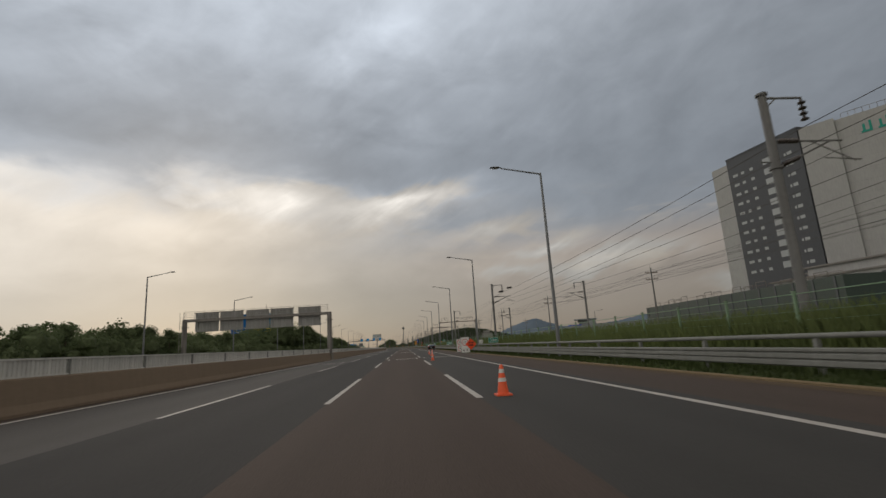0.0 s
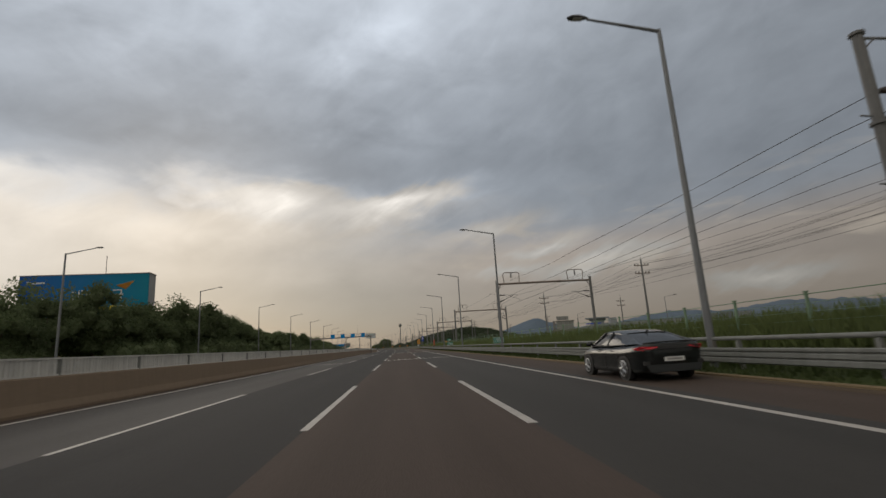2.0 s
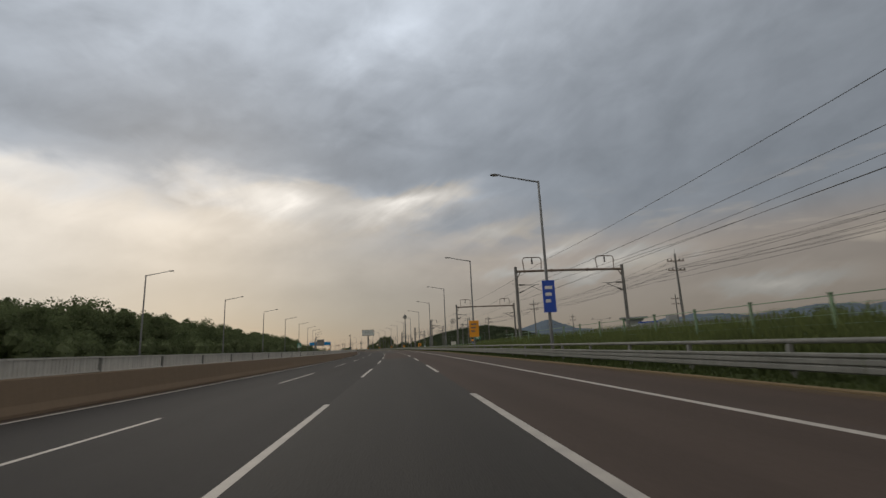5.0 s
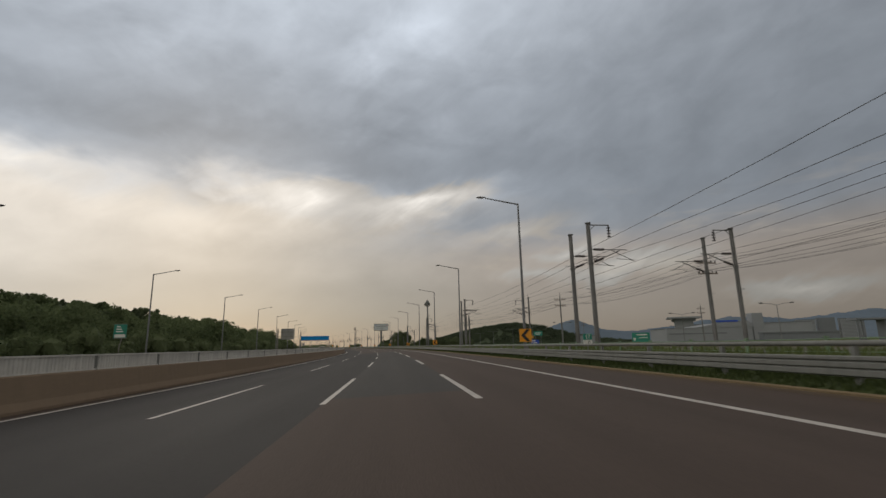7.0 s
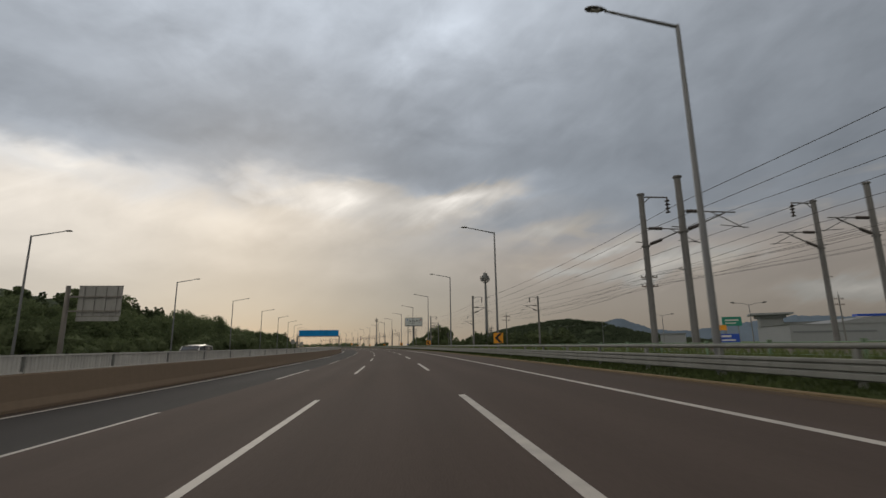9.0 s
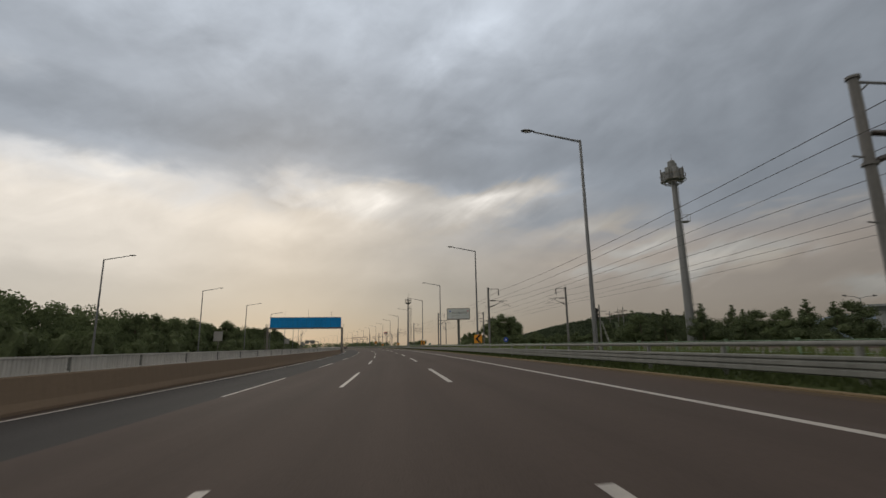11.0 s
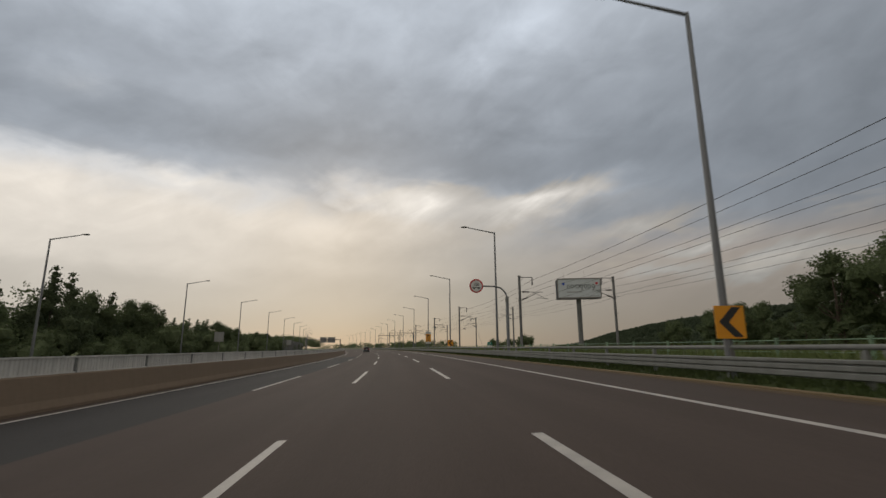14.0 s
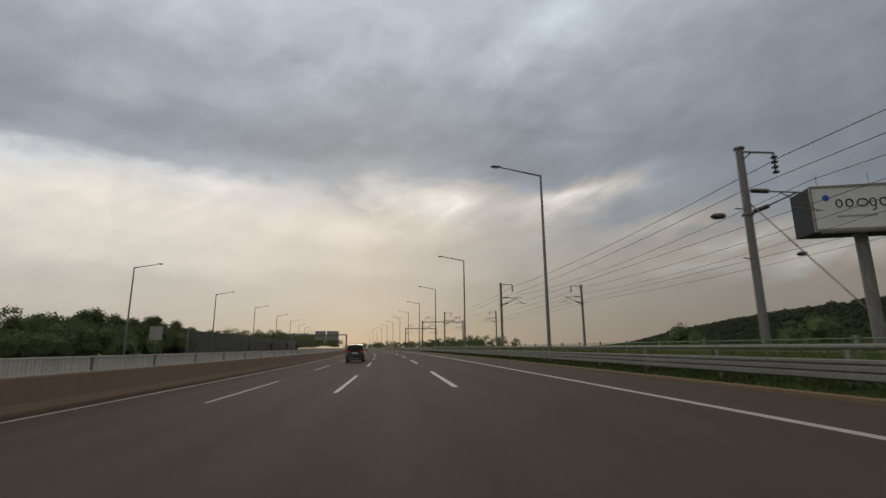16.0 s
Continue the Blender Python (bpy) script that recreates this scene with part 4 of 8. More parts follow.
SUPPORTS = [-36, 14.6, 67, 117.2, 168, 218, 268.5, 318.5, 369, 418, 468.5, 519.5, 570, 620.5, 671.7, 721.8, 771.3, 822.6, 862.3, 896.6, 936.7, 985, 1030, 1080]


def cable(name, label, u_of, z_of, sag, r=0.018, lo=-36, supports=SUPPORTS):
    bm = bmesh.new()
    pts = []
    for a, b in zip(supports, supports[1:]):
        for k in range(6):
            f = k / 6
            s = a + (b - a) * f
            p = spot(s, u_of(s))
            z = z_of(a) + (z_of(b) - z_of(a)) * f
            pts.append((p.x, p.y, z + lift(s, 5.3) - sag * 4 * f * (1 - f)))
    tube(bm, pts, r, 5, False)
    tagged(part(name, bm, M["wire"]), label, "overhead wire", "wires of the railway")


def near(s):
    return 15.75


def beyond(s):
    return 23.4 if s < 390 else 22.4


cable("feeder_wire", "dark feeder wire hung from the mast tops", lambda s: 14.75 if not 150 < s < 390 else 15.3, lambda s: 8.05 if not 150 < s < 390 else 9.3, 0.35, 0.015)
cable("feeder_wire", "dark feeder wire hung from the far mast tops", lambda s: 24.5 if s < 390 else 23.5, lambda s: 8.0 if not 150 < s < 390 else 9.3, 0.35, 0.015)
cable("messenger_wire", "dark messenger wire over the near track", near, lambda s: 7.1, 0.55, 0.0115)
cable("contact_wire", "dark contact wire over the near track", near, lambda s: 6.2, 0.0, 0.0115)
cable("messenger_wire", "dark messenger wire over the far track", beyond, lambda s: 7.1, 0.55, 0.0115)
cable("contact_wire", "dark contact wire over the far track", beyond, lambda s: 6.2, 0.0, 0.0115)
cable("earth_wire", "dark earth wire on the road side of the masts", lambda s: 12.8, lambda s: 6.55, 0.3, 0.0115)
cable("earth_wire", "dark earth wire behind the far masts", lambda s: 26.4 if s < 390 else 25.4, lambda s: 6.55, 0.3, 0.0115)


# ---- wooden and concrete power poles with their lines ----
def power_pole_kind(tall):
    root = thing("power_pole", "grey concrete power pole with two crossarms and pin insulators", "power pole", None, "power poles beyond the railway")
    part("pole", made((tube, ((0, 0, -0.5), (0, 0, tall)), (0.19, 0.11), 10)), M["mast"], root, smooth=True)
    part("tip", made((tube, ((0, 0, tall), (0, 0, tall + 0.7)), 0.02, 6)), M["wire"], root)
    for z in (tall - 0.9, tall - 2.1):
        arm = part("crossarm", made((box, -1.15, 1.15, -0.06, 0.06, z - 0.06, z + 0.06)), M["rust"], root)
        for x in (-1.05, -0.55, 0.55, 1.05):
            part("pin_insulator", made((tube, ((x, 0, z + 0.06), (x, 0, z + 0.16), (x, 0, z + 0.3)), (0.05, 0.08, 0.04), 8)), M["insulator"], arm)
    return root


POLES = [(-20, 40, 12.0), (81.5, 45.2, 12.4), (127.5, 40.0, 12.4), (173, 36.5, 12.0), (218, 35, 11.6), (268, 35, 11.2), (328, 36, 11.4), (388, 36, 11.2), (434, 35.2, 10.4), (478.6, 35.5, 10.6), (556, 34.5, 10.4), (640, 40, 10.4)]
put_all(power_pole_kind(11.5), [level_stand(s, u, t - 11.5) for s, u, t in POLES + [(440, 69, 10.4), (505, 88, 10.4), (585, 96, 10.4), (375, 66, 10.4), (300, 62, 10.6), (230, 60, 10.8), (741.4, 68.1, 10.1), (733.4, 66.1, 10.1), (727.4, 64.0, 10.1)]])
for row, (dz, xs) in enumerate(((-0.6, (-1.05, 0.55, 1.05)), (-1.8, (-1.05, 0.55, 1.05)))):
    for x in xs:
        bm = bmesh.new()
        pts = []
        for (a, ua, ta), (b, ub, tb) in zip(POLES, POLES[1:]):
            pa, pb = spot(a, ua + x), spot(b, ub + x)
            for k in range(6):
                f = k / 6
                p = pa.lerp(pb, f)
                pts.append((p.x, p.y, (ta + (tb - ta) * f) + dz + lift(a, 5.3) - 1.1 * 4 * f * (1 - f)))
        tube(bm, pts, 0.013, 4, False)
        tagged(part("power_line", bm, M["wire"]), "dark sagging power line between the concrete poles", "power line", "lines on the power poles")


# ---- gantries and boards over the road ----
def gantry_frame(root, span, z_beam, post_r, footing=True):
    """Post on the median, post beyond the far carriageway, a beam between them; x runs from the median to the far side."""
    for x, foot in ((0.0, 0.95 if footing else 0.0), (-span, 0.0)):
        post = part("post", made((tube, ((x, 0, foot), (x, 0, z_beam - 0.35), (x, 0, z_beam + 0.1)), (post_r, post_r * 0.92, post_r * 0.92), 14)), M["gantry"], root, smooth=True)
        part("flange", made((disc, (x, 0, z_beam - 0.95), (0, 0, 1), post_r * 1.45, 0.09, 14)), M["gantry"], post)
    if footing:
        part("footing", made((box, -0.42, 0.42, -0.75, 0.75, -0.1, 0.97)), material("grey_footing_concrete", (0.235, 0.215, 0.185), 0.9, vary=0.15, size=0.6, fine_size=10, second=(0.18, 0.16, 0.135), bump=0.2, streaks=0.2, spec=0.2), root, "stained concrete block round the post")
    part("beam", made((box, -span - 0.2, 0.28, -0.22, 0.22, z_beam - 0.2, z_beam + 0.2)), M["gantry"], root)


def walkway(root, x0, x1, z, y, levels=4, high=1.05, gap=1.3):
    n = max(1, int(abs(x1 - x0) / gap))
    for i in range(n + 1):
        x = x0 + (x1 - x0) * i / n
        part("stanchion", made((tube, ((x, y, z), (x, y, z + high)), 0.025, 6)), M["gantry"], root)
    for k in range(1, levels + 1):
        zz = z + high * k / levels
        part("handrail", made((tube, ((x0, y, zz), (x1, y, zz)), 0.022, 6)), M["gantry"], root)


def sign_back(root, x0, x1, z0, z1, y):
    b = part("sign_board", made((box, x0, x1, y, y + 0.06, z0, z1)), M["board"], root, "grey aluminium back of a direction sign")
    n = 4
    for i in range(n):
        x = x0 + (x1 - x0) * (i + 0.5) / n
        part("rib", made((box, x - 0.04, x + 0.04, y - 0.10, y, z0 + 0.05, z1 - 0.05)), M["board"], b)
    for z in (z1, z0 - 0.05):
        part("edge_frame", made((box, x0 - 0.03, x1 + 0.03, y - 0.02, y + 0.08, z, z + 0.05)), M["gantry"], b)


g = thing("sign_gantry", "weathered grey steel gantry with five sign backs", "sign gantry", stand(71.7, -10.5))
gantry_frame(g, 20.4, 6.75, 0.36)
walkway(g, -20.3, -0.15, 6.95, -0.35)
for x0, x1 in ((-19.1, -15.8), (-15.65, -12.4), (-12.0, -8.7), (-8.55, -5.25), (-4.55, -1.3)):
    sign_back(g, x0, x1, 5.15, 7.85, 0.35)
part("ladder", made((tube, ((-20.4, -0.45, 0), (-20.4, -0.45, 7.9)), 0.03, 6), (tube, ((-20.9, -0.45, 0), (-20.9, -0.45, 7.9)), 0.03, 6), *[(tube, ((-20.4, -0.45, 0.4 + 0.4 * i), (-20.9, -0.45, 0.4 + 0.4 * i)), 0.018, 5) for i in range(18)]), M["gantry"], g)

g = thing("sign_gantry", "slim grey gantry with four square blue lane signs and a railing", "sign gantry", stand(275.2, -10.0))
gantry_frame(g, 20.5, 5.75, 0.17, False)
walkway(g, -20.2, 0.0, 5.9, -0.3, 3, 1.0)
for x in (-12.9, -9.55, -6.1, -2.65):
    sq = part("lane_sign", made((box, x - 0.68, x + 0.68, -0.62, -0.5, 5.62, 6.92)), M["blue"], g, "square blue lane sign")
    part("hood", made((box, x - 0.72, x + 0.72, -0.68, -0.44, 6.92, 6.97)), M["gantry"], sq)
for x in (-14.6, -4.5):
    part("lightning_rod", made((tube, ((x, 0, 5.9), (x, 0, 10.0)), (0.035, 0.015), 6)), M["gantry"], g)
part("lamp_bracket", made((tube, ((-4.6, -0.2, 6.6), (-3.2, -0.9, 6.85)), 0.03, 6)), M["gantry"], g)

g = thing("blue_gantry_board", "long bright blue boxed board on a grey steel gantry", "gantry board", stand(750.3, -10.15))
gantry_frame(g, 20.3, 7.05, 0.33, False)
bm = made((box, -19.75, -0.38, -0.35, 0.9, 7.27, 10.05))
part("board_box", bm, M["blue"], g, "bright blue metal box")
part("top_trim", made((box, -19.8, -0.33, -0.4, 0.95, 10.05, 10.13), (box, -0.38, -0.30, -0.4, 0.95, 7.25, 10.05)), M["gantry"], g)
for i in range(15):
    x = -19.0 + i * 1.31
    part("seam", made((box, x - 0.02, x + 0.02, -0.368, -0.352, 7.3, 10.0)), M["azure"], g)
for i in range(9):
    x = -17.9 + i * 2.15
    part("vent_hood", made((box, x - 0.3, x + 0.3, -0.52, -0.352, 9.25, 9.8)), M["blue"], g)
for x in (-15.9, -9.5, -3.1):
    part("lightning_rod", made((tube, ((x, 0.3, 10.1), (x, 0.3, 12.35)), (0.035, 0.015), 6)), M["gantry"], g)
walkway(g, -0.1, 0.55, 7.2, -0.3, 2, 1.0, 0.6)
walkway(g, -20.9, -19.9, 7.2, -0.3, 3, 1.0, 0.5)
part("camera_arm", made((tube, ((-2.6, -0.3, 7.3), (-2.6, -0.75, 7.05), (-2.1, -0.9, 6.8)), 0.06, 8)), M["gantry"], g)
part("ladder", made((tube, ((-20.45, -0.5, 0), (-20.45, -0.5, 8.2)), 0.03, 6), (tube, ((-20.95, -0.5, 0), (-20.95, -0.5, 8.2)), 0.03, 6), *[(tube, ((-20.45, -0.5, 0.5 + 0.4 * i), (-20.95, -0.5, 0.5 + 0.4 * i)), 0.018, 5) for i in range(18)]), M["gantry"], g)

g = thing("roadside_sign", "grey back of a road sign on a single arm post", "road sign", stand(547.8, -31.3))
part("post", made((tube, ((0, 0, -0.3), (0, 0, 7.9)), (0.24, 0.2), 12)), M["gantry"], g, smooth=True)
part("arm", made((box, 0.1, 4.9, -0.06, 0.06, 5.35, 5.5), (box, 0.1, 4.9, -0.06, 0.06, 6.75, 6.9)), M["gantry"], g)
sign_back(g, 0.95, 4.95, 4.95, 7.88, 0.1)
part("sub_board", made((box, 0.95, 4.85, 0.1, 0.16, 4.45, 4.88)), M["board"], g)
g = thing("sign_gantry", "distant grey sign backs on a gantry over the opposite lanes", "sign gantry", stand(1075, -10.4))
gantry_frame(g, 20.4, 6.75, 0.32)
for x0, x1 in ((-12.0, -8.0), (-7.6, -3.0)):
    sign_back(g, x0, x1, 5.0, 8.2, 0.35)

for s, w, h, z0, mat, label in ((441.0, 1.3, 1.45, 3.1, "road_green", "teal and white roadside sign on a thin post"), (699.3, 1.5, 1.6, 3.1, "board", "plain grey sign back on a thin post"),
                                (782.4, 1.5, 1.6, 3.1, "board", "plain grey sign back on a thin post"), (861.7, 1.55, 1.6, 3.0, "board", "plain grey sign back on a thin post"),
                                (946.3, 1.55, 1.65, 2.95, "board", "plain grey sign back on a thin post")):
    g = thing("roadside_sign", label, "road sign", stand(s, -29.2), "signs of the opposite lanes")
    part("post", made((tube, ((0, 0, -0.2), (0, 0, z0 - 0.9), (0.15, 0, z0 - 0.3), (0.15, 0, z0 + h * 0.8)), 0.05, 8)), M["gantry"], g)
    b = part("sign_board", made((box, -w / 2, w / 2, -0.09, -0.05, z0, z0 + h)), M[mat], g)
    part("edge", made((box, -w / 2 - 0.04, w / 2 + 0.04, -0.10, -0.04, z0 + h, z0 + h + 0.05), (box, -w / 2 - 0.04, w / 2 + 0.04, -0.10, -0.04, z0 - 0.05, z0)), M["gantry"], b)
    if mat == "road_green":
        part("white_strip", made((box, -0.55, 0.55, -0.10, -0.092, z0 + 0.05, z0 + 0.38)), M["white"], b)
        for k in range(3):
            part("print_bar", made((box, -0.4, 0.3 - 0.15 * k, -0.10, -0.092, z0 + 0.62 + 0.26 * k, z0 + 0.74 + 0.26 * k)), M["white"], b)

# ---- billboards ----
p0, p1 = Vector((-67.3, 195.9, 0)), Vector((-46.4, 198.1, 0))
wide = (p1 - p0).length
g = thing("billboard", "blue advertising billboard with pale and yellow lettering among trees", "billboard", Matrix.Translation(p0) @ pose(0, 0, 0, 0, 0, math.degrees(math.atan2(p1.y - p0.y, p1.x - p0.x))))
fade = M["azure"].copy()
fade.name = "blue_to_teal_print"
ft = fade.node_tree
span, blend = ft.nodes.new("ShaderNodeSeparateXYZ"), ft.nodes.new("ShaderNodeMix")
ft.links.new(ft.nodes.new("ShaderNodeTexCoord").outputs["Generated"], span.inputs[0])
blend.data_type = "RGBA"
blend.inputs[6].default_value, blend.inputs[7].default_value = (0.006, 0.085, 0.36, 1), (0.0, 0.185, 0.27, 1)
ft.links.new(span.outputs[0], blend.inputs[0])
ft.links.new(blend.outputs[2], ft.nodes["Principled BSDF"].inputs["Base Color"])
part("print_face", made((box, 0, wide, 0, 0.2, 8.0, 17.7)), fade, g, "printed face fading from blue to teal")
part("casing", made((box, 0, wide, 0.2, 3.2, 8.0, 17.7)), M["pale_wall"], g, "pale grey boxed sides")
part("top_edge", made((box, -0.1, wide + 0.1, -0.08, 3.3, 17.7, 17.85)), M["gantry"], g)
part("column", made((tube, ((wide / 2, 1.6, -1), (wide / 2, 1.6, 8.1)), 0.8, 14)), M["gantry"], g)
part("lightning_rod", made((tube, ((wide * 0.62, 1.5, 17.8), (wide * 0.62, 1.5, 21.5)), 0.06, 6)), M["gantry"], g)
words("slogan", "\ub300\ud55c\ubbfc\uad6d", 2.5, M["white"], g, Matrix.Translation((12.6, -0.03, 13.6)) @ FACE, 0.02, 0.95)
for x0, x1, mat in ((8.6, 10.1, "yellow"), (10.3, 11.8, "yellow"), (13.0, 14.4, "yellow"), (14.6, 16.0, "yellow"), (16.2, 17.6, "white")):
    part("slogan_bar", made((box, x0, x1, -0.05, -0.005, 10.4, 11.9)), M[mat], g)
bm = bmesh.new()
v = [bm.verts.new(p) for p in ((15.6, -0.04, 15.6), (18.6, -0.04, 16.4), (17.2, -0.04, 14.8))]
bm.faces.new(v)
bmesh.ops.solidify(bm, geom=bm.faces[:], thickness=0.03)
part("orange_kite", bm, M["amber"], g)
part("emblem", made((tube, tuple((2.9 + 0.9 * math.cos(a), -0.04, 11.6 + 0.9 * math.sin(a)) for a in [k * math.pi / 8 for k in range(17)]), 0.16, 6), (tube, tuple((4.7 + 0.9 * math.cos(a), -0.04, 11.6 + 0.9 * math.sin(a)) for a in [k * math.pi / 8 for k in range(17)]), 0.16, 6), (disc, (3.8, -0.04, 13.3), (0, 1, 0), 0.45, 0.06, 16)), M["white"], g)
part("small_print", made((box, 1.2, 1.8, -0.05, -0.005, 16.1, 16.7), (box, 2.0, 4.0, -0.05, -0.005, 16.25, 16.55)), M["white"], g)

p0, p1 = Vector((-59.1, 961.9, 0)), Vector((-42.3, 963.35, 0))
wide = (p1 - p0).length
g = thing("billboard", "pale grey boxed billboard on a tall steel column", "billboard", Matrix.Translation(p0) @ pose(0, 0, 0, 0, 0, math.degrees(math.atan2(p1.y - p0.y, p1.x - p0.x))))
part("casing", made((box, 0, wide, 0.15, 6.2, 20.0, 27.9)), material("slate_sign_casing", (0.052, 0.058, 0.068), 0.9, vary=0.1, size=0.3, bump=0.03, spec=0.08), g, "slate grey boxed sides")
part("print_face", made((box, 0.25, wide - 0.25, 0, 0.15, 20.4, 27.6)), material("cool_grey_print", (0.50, 0.53, 0.55), 0.6, vary=0.05, size=0.4, second=(0.46, 0.49, 0.51), bump=0.02), g, "cool grey printed face")
part("frame", made((box, -0.1, wide + 0.1, -0.12, 0.14, 27.6, 28.0), (box, -0.1, wide + 0.1, -0.12, 0.14, 19.9, 20.4), (box, -0.1, 0.25, -0.12, 0.14, 20.4, 27.6), (box, wide - 0.25, wide + 0.1, -0.12, 0.14, 20.4, 27.6)), M["gantry"], g)
part("column", made((tube, ((wide * 0.5, 3.0, -1), (wide * 0.5, 3.0, 20.2)), 0.95, 16)), M["mast"], g, smooth=True)
part("catwalk", made((box, 0.5, wide - 0.5, -0.9, 0.0, 19.55, 19.65), *[(tube, ((0.6 + i * 1.9, -0.85, 19.65), (0.6 + i * 1.9, -0.85, 20.2)), 0.03, 5) for i in range(10)]), M["gantry"], g)
for x in (3.0, 11.2):
    part("lightning_rod", made((tube, ((x, 3, 28), (x, 3, 31)), 0.05, 6)), M["gantry"], g)
part("logo_dot", made((disc, (2.3, -0.02, 25.8), (0, 1, 0), 0.55, 0.05, 20)), M["royal"], g, "blue dot")
for x, w, tail in ((3.7, 1.0, 0), (5.2, 1.15, 0), (6.9, 1.7, 0), (8.8, 1.0, 1), (10.3, 1.15, 0), (11.8, 1.1, 0), (13.4, 1.15, 1)):
    loop = tuple((x + w / 2 + (w / 2 - 0.05) * math.cos(a), -0.03, 24.75 + 0.66 * math.sin(a)) for a in [k * math.pi / 8 for k in range(17)])
    part("logo_shape", made((tube, loop, 0.115, 6)), M["black"], g, "dark rounded shape")
    if tail:
        part("logo_tail", made((tube, ((x + w - 0.1, -0.03, 24.6), (x + w * 0.8, -0.03, 23.5), (x + w * 0.3, -0.03, 23.35)), 0.11, 6)), M["black"], g)
part("logo_dot", made((disc, (15.3, -0.02, 25.8), (0, 1, 0), 0.5, 0.05, 20)), M["red"], g, "red dot")
part("logo_dot", made((disc, (16.9, -0.02, 25.8), (0, 1, 0), 0.5, 0.05, 20)), M["board"], g, "grey dot")
part("print_bar", made((box, 3.6, 9.6, -0.05, -0.005, 22.3, 22.65)), M["board"], g, "faint grey print bar")


# ---- traffic signs on the right ----
def ring(bm, c, r, w, y, seg=32):
    """A flat ring facing the traffic."""
    for k in range(seg):
        a, b = 2 * math.pi * k / seg, 2 * math.pi * (k + 1) / seg
        vs = [bm.verts.new((c[0] + q * math.cos(t), y, c[1] + q * math.sin(t))) for q, t in ((r, a), (r, b), (r - w, b), (r - w, a))]
        bm.faces.new(vs)


for s, text in ((52.4, "50m"), (103.4, "100m"), (154.5, "150m"), (203.5, "200m")):
    g = thing("distance_sign", "small green distance sign with white figures behind the guard rail", "road sign", stand(s, 10.0) @ Matrix.Diagonal((0.88, 1, 0.96, 1)), "green distance signs")
    part("post", made((tube, ((-0.4, 0.05, -0.2), (-0.4, 0.05, 1.7)), 0.03, 8), (tube, ((0.4, 0.05, -0.2), (0.4, 0.05, 1.7)), 0.03, 8)), M["galv"], g)
    b = part("sign_plate", made((box, -0.62, 0.62, -0.02, 0.02, 1.1, 1.72)), M["road_green"], g)
    part("border", made((box, -0.59, 0.59, -0.026, -0.021, 1.67, 1.695), (box, -0.59, 0.59, -0.026, -0.021, 1.125, 1.15), (box, -0.59, -0.565, -0.026, -0.021, 1.15, 1.67), (box, 0.565, 0.59, -0.026, -0.021, 1.15, 1.67)), M["white"], b)
    words("number", text, 0.52, M["white"], b, Matrix.Translation((0, -0.027, 1.40)) @ FACE, 0.002, 0.9)
for s, top, low in ((107.4, "16", "7"), (207.4, "16", "8"), (409.3, "17", "0"), (712.5, "17", "3"), (823.2, "17", "4")):
    g = thing("kilometre_post", "small green and white kilometre plate behind the guard rail", "kilometre post", stand(s, 10.0) @ Matrix.Diagonal((0.78, 1, 0.92, 1)), "kilometre plates")
    part("post", made((tube, ((0, 0.04, -0.2), (0, 0.04, 1.6)), 0.03, 8)), M["galv"], g)
    b = part("green_plate", made((box, -0.3, 0.3, -0.015, 0.015, 1.28, 1.62)), M["road_green"], g, "green upper half")
    words("number", top, 0.36, M["white"], b, Matrix.Translation((0, -0.02, 1.45)) @ FACE, 0.002)
    b = part("white_plate", made((box, -0.3, 0.3, -0.015, 0.015, 0.95, 1.275)), M["white"], g, "white lower half")
    words("number", low, 0.34, M["black"], b, Matrix.Translation((0.08, -0.02, 1.11)) @ FACE, 0.002)

chev = thing("chevron_sign", "amber curve sign with a black arrow clamped to a lamp pole", "curve sign", None, "chevron signs on the lamp poles")
part("sign_plate", made((box, -0.44, 0.44, -0.20, -0.17, 1.50, 2.42)), M["amber"], chev)
bm = bmesh.new()
for a in ((-0.34, 1.96, 0.08, 2.38, 0.36, 2.38, -0.04, 1.96), (-0.34, 1.96, -0.04, 1.96, 0.36, 1.54, 0.08, 1.54)):
    bm.faces.new([bm.verts.new((a[i], -0.204, a[i + 1])) for i in (0, 2, 4, 6)])
part("black_arrow", bm, M["black"], chev)
part("clamp", made((box, -0.2, 0.2, -0.17, -0.11, 1.7, 1.76), (box, -0.2, 0.2, -0.17, -0.11, 2.15, 2.21)), M["galv"], chev)
put_all(chev, [stand(s, lamp_offset(s), -0.33) for s in (419.4, 480.5, 541.0, 601.9, 662.4, 723.6, 786.0, 847.8)])

g = thing("height_limit_sign", "round white sign with a red ring on a bowed grey post", "road sign", stand(814.7, 9.87))
arc = [(0, 0, 0.0), (0, 0, 5.2)] + [(-1.15 + 1.15 * math.cos(a), 0, 5.2 + 1.1 * math.sin(a)) for a in [k * math.pi / 16 for k in range(1, 9)]] + [(-2.17, 0, 6.32)]
part("post", made((tube, arc, [0.15, 0.14] + [0.07] * 9, 10)), M["pole"], g, smooth=True)
part("sleeve", made((tube, ((0, 0, 4.9), (0, 0, 5.35)), 0.16, 10)), M["galv"], g)
b = part("sign_disc", made((disc, (-2.77, -0.02, 6.33), (0, 1, 0), 0.62, 0.04, 32)), M["white"], g, "white disc")
bm = bmesh.new()
ring(bm, (-2.77, 6.33), 0.62, 0.12, -0.045)
part("red_ring", bm, M["red"], b)
part("print_bar", made((box, -3.14, -2.40, -0.048, -0.042, 6.16, 6.21), (box, -3.08, -2.88, -0.048, -0.042, 6.06, 6.13), (box, -2.66, -2.46, -0.048, -0.042, 6.06, 6.13)), M["black"], b)

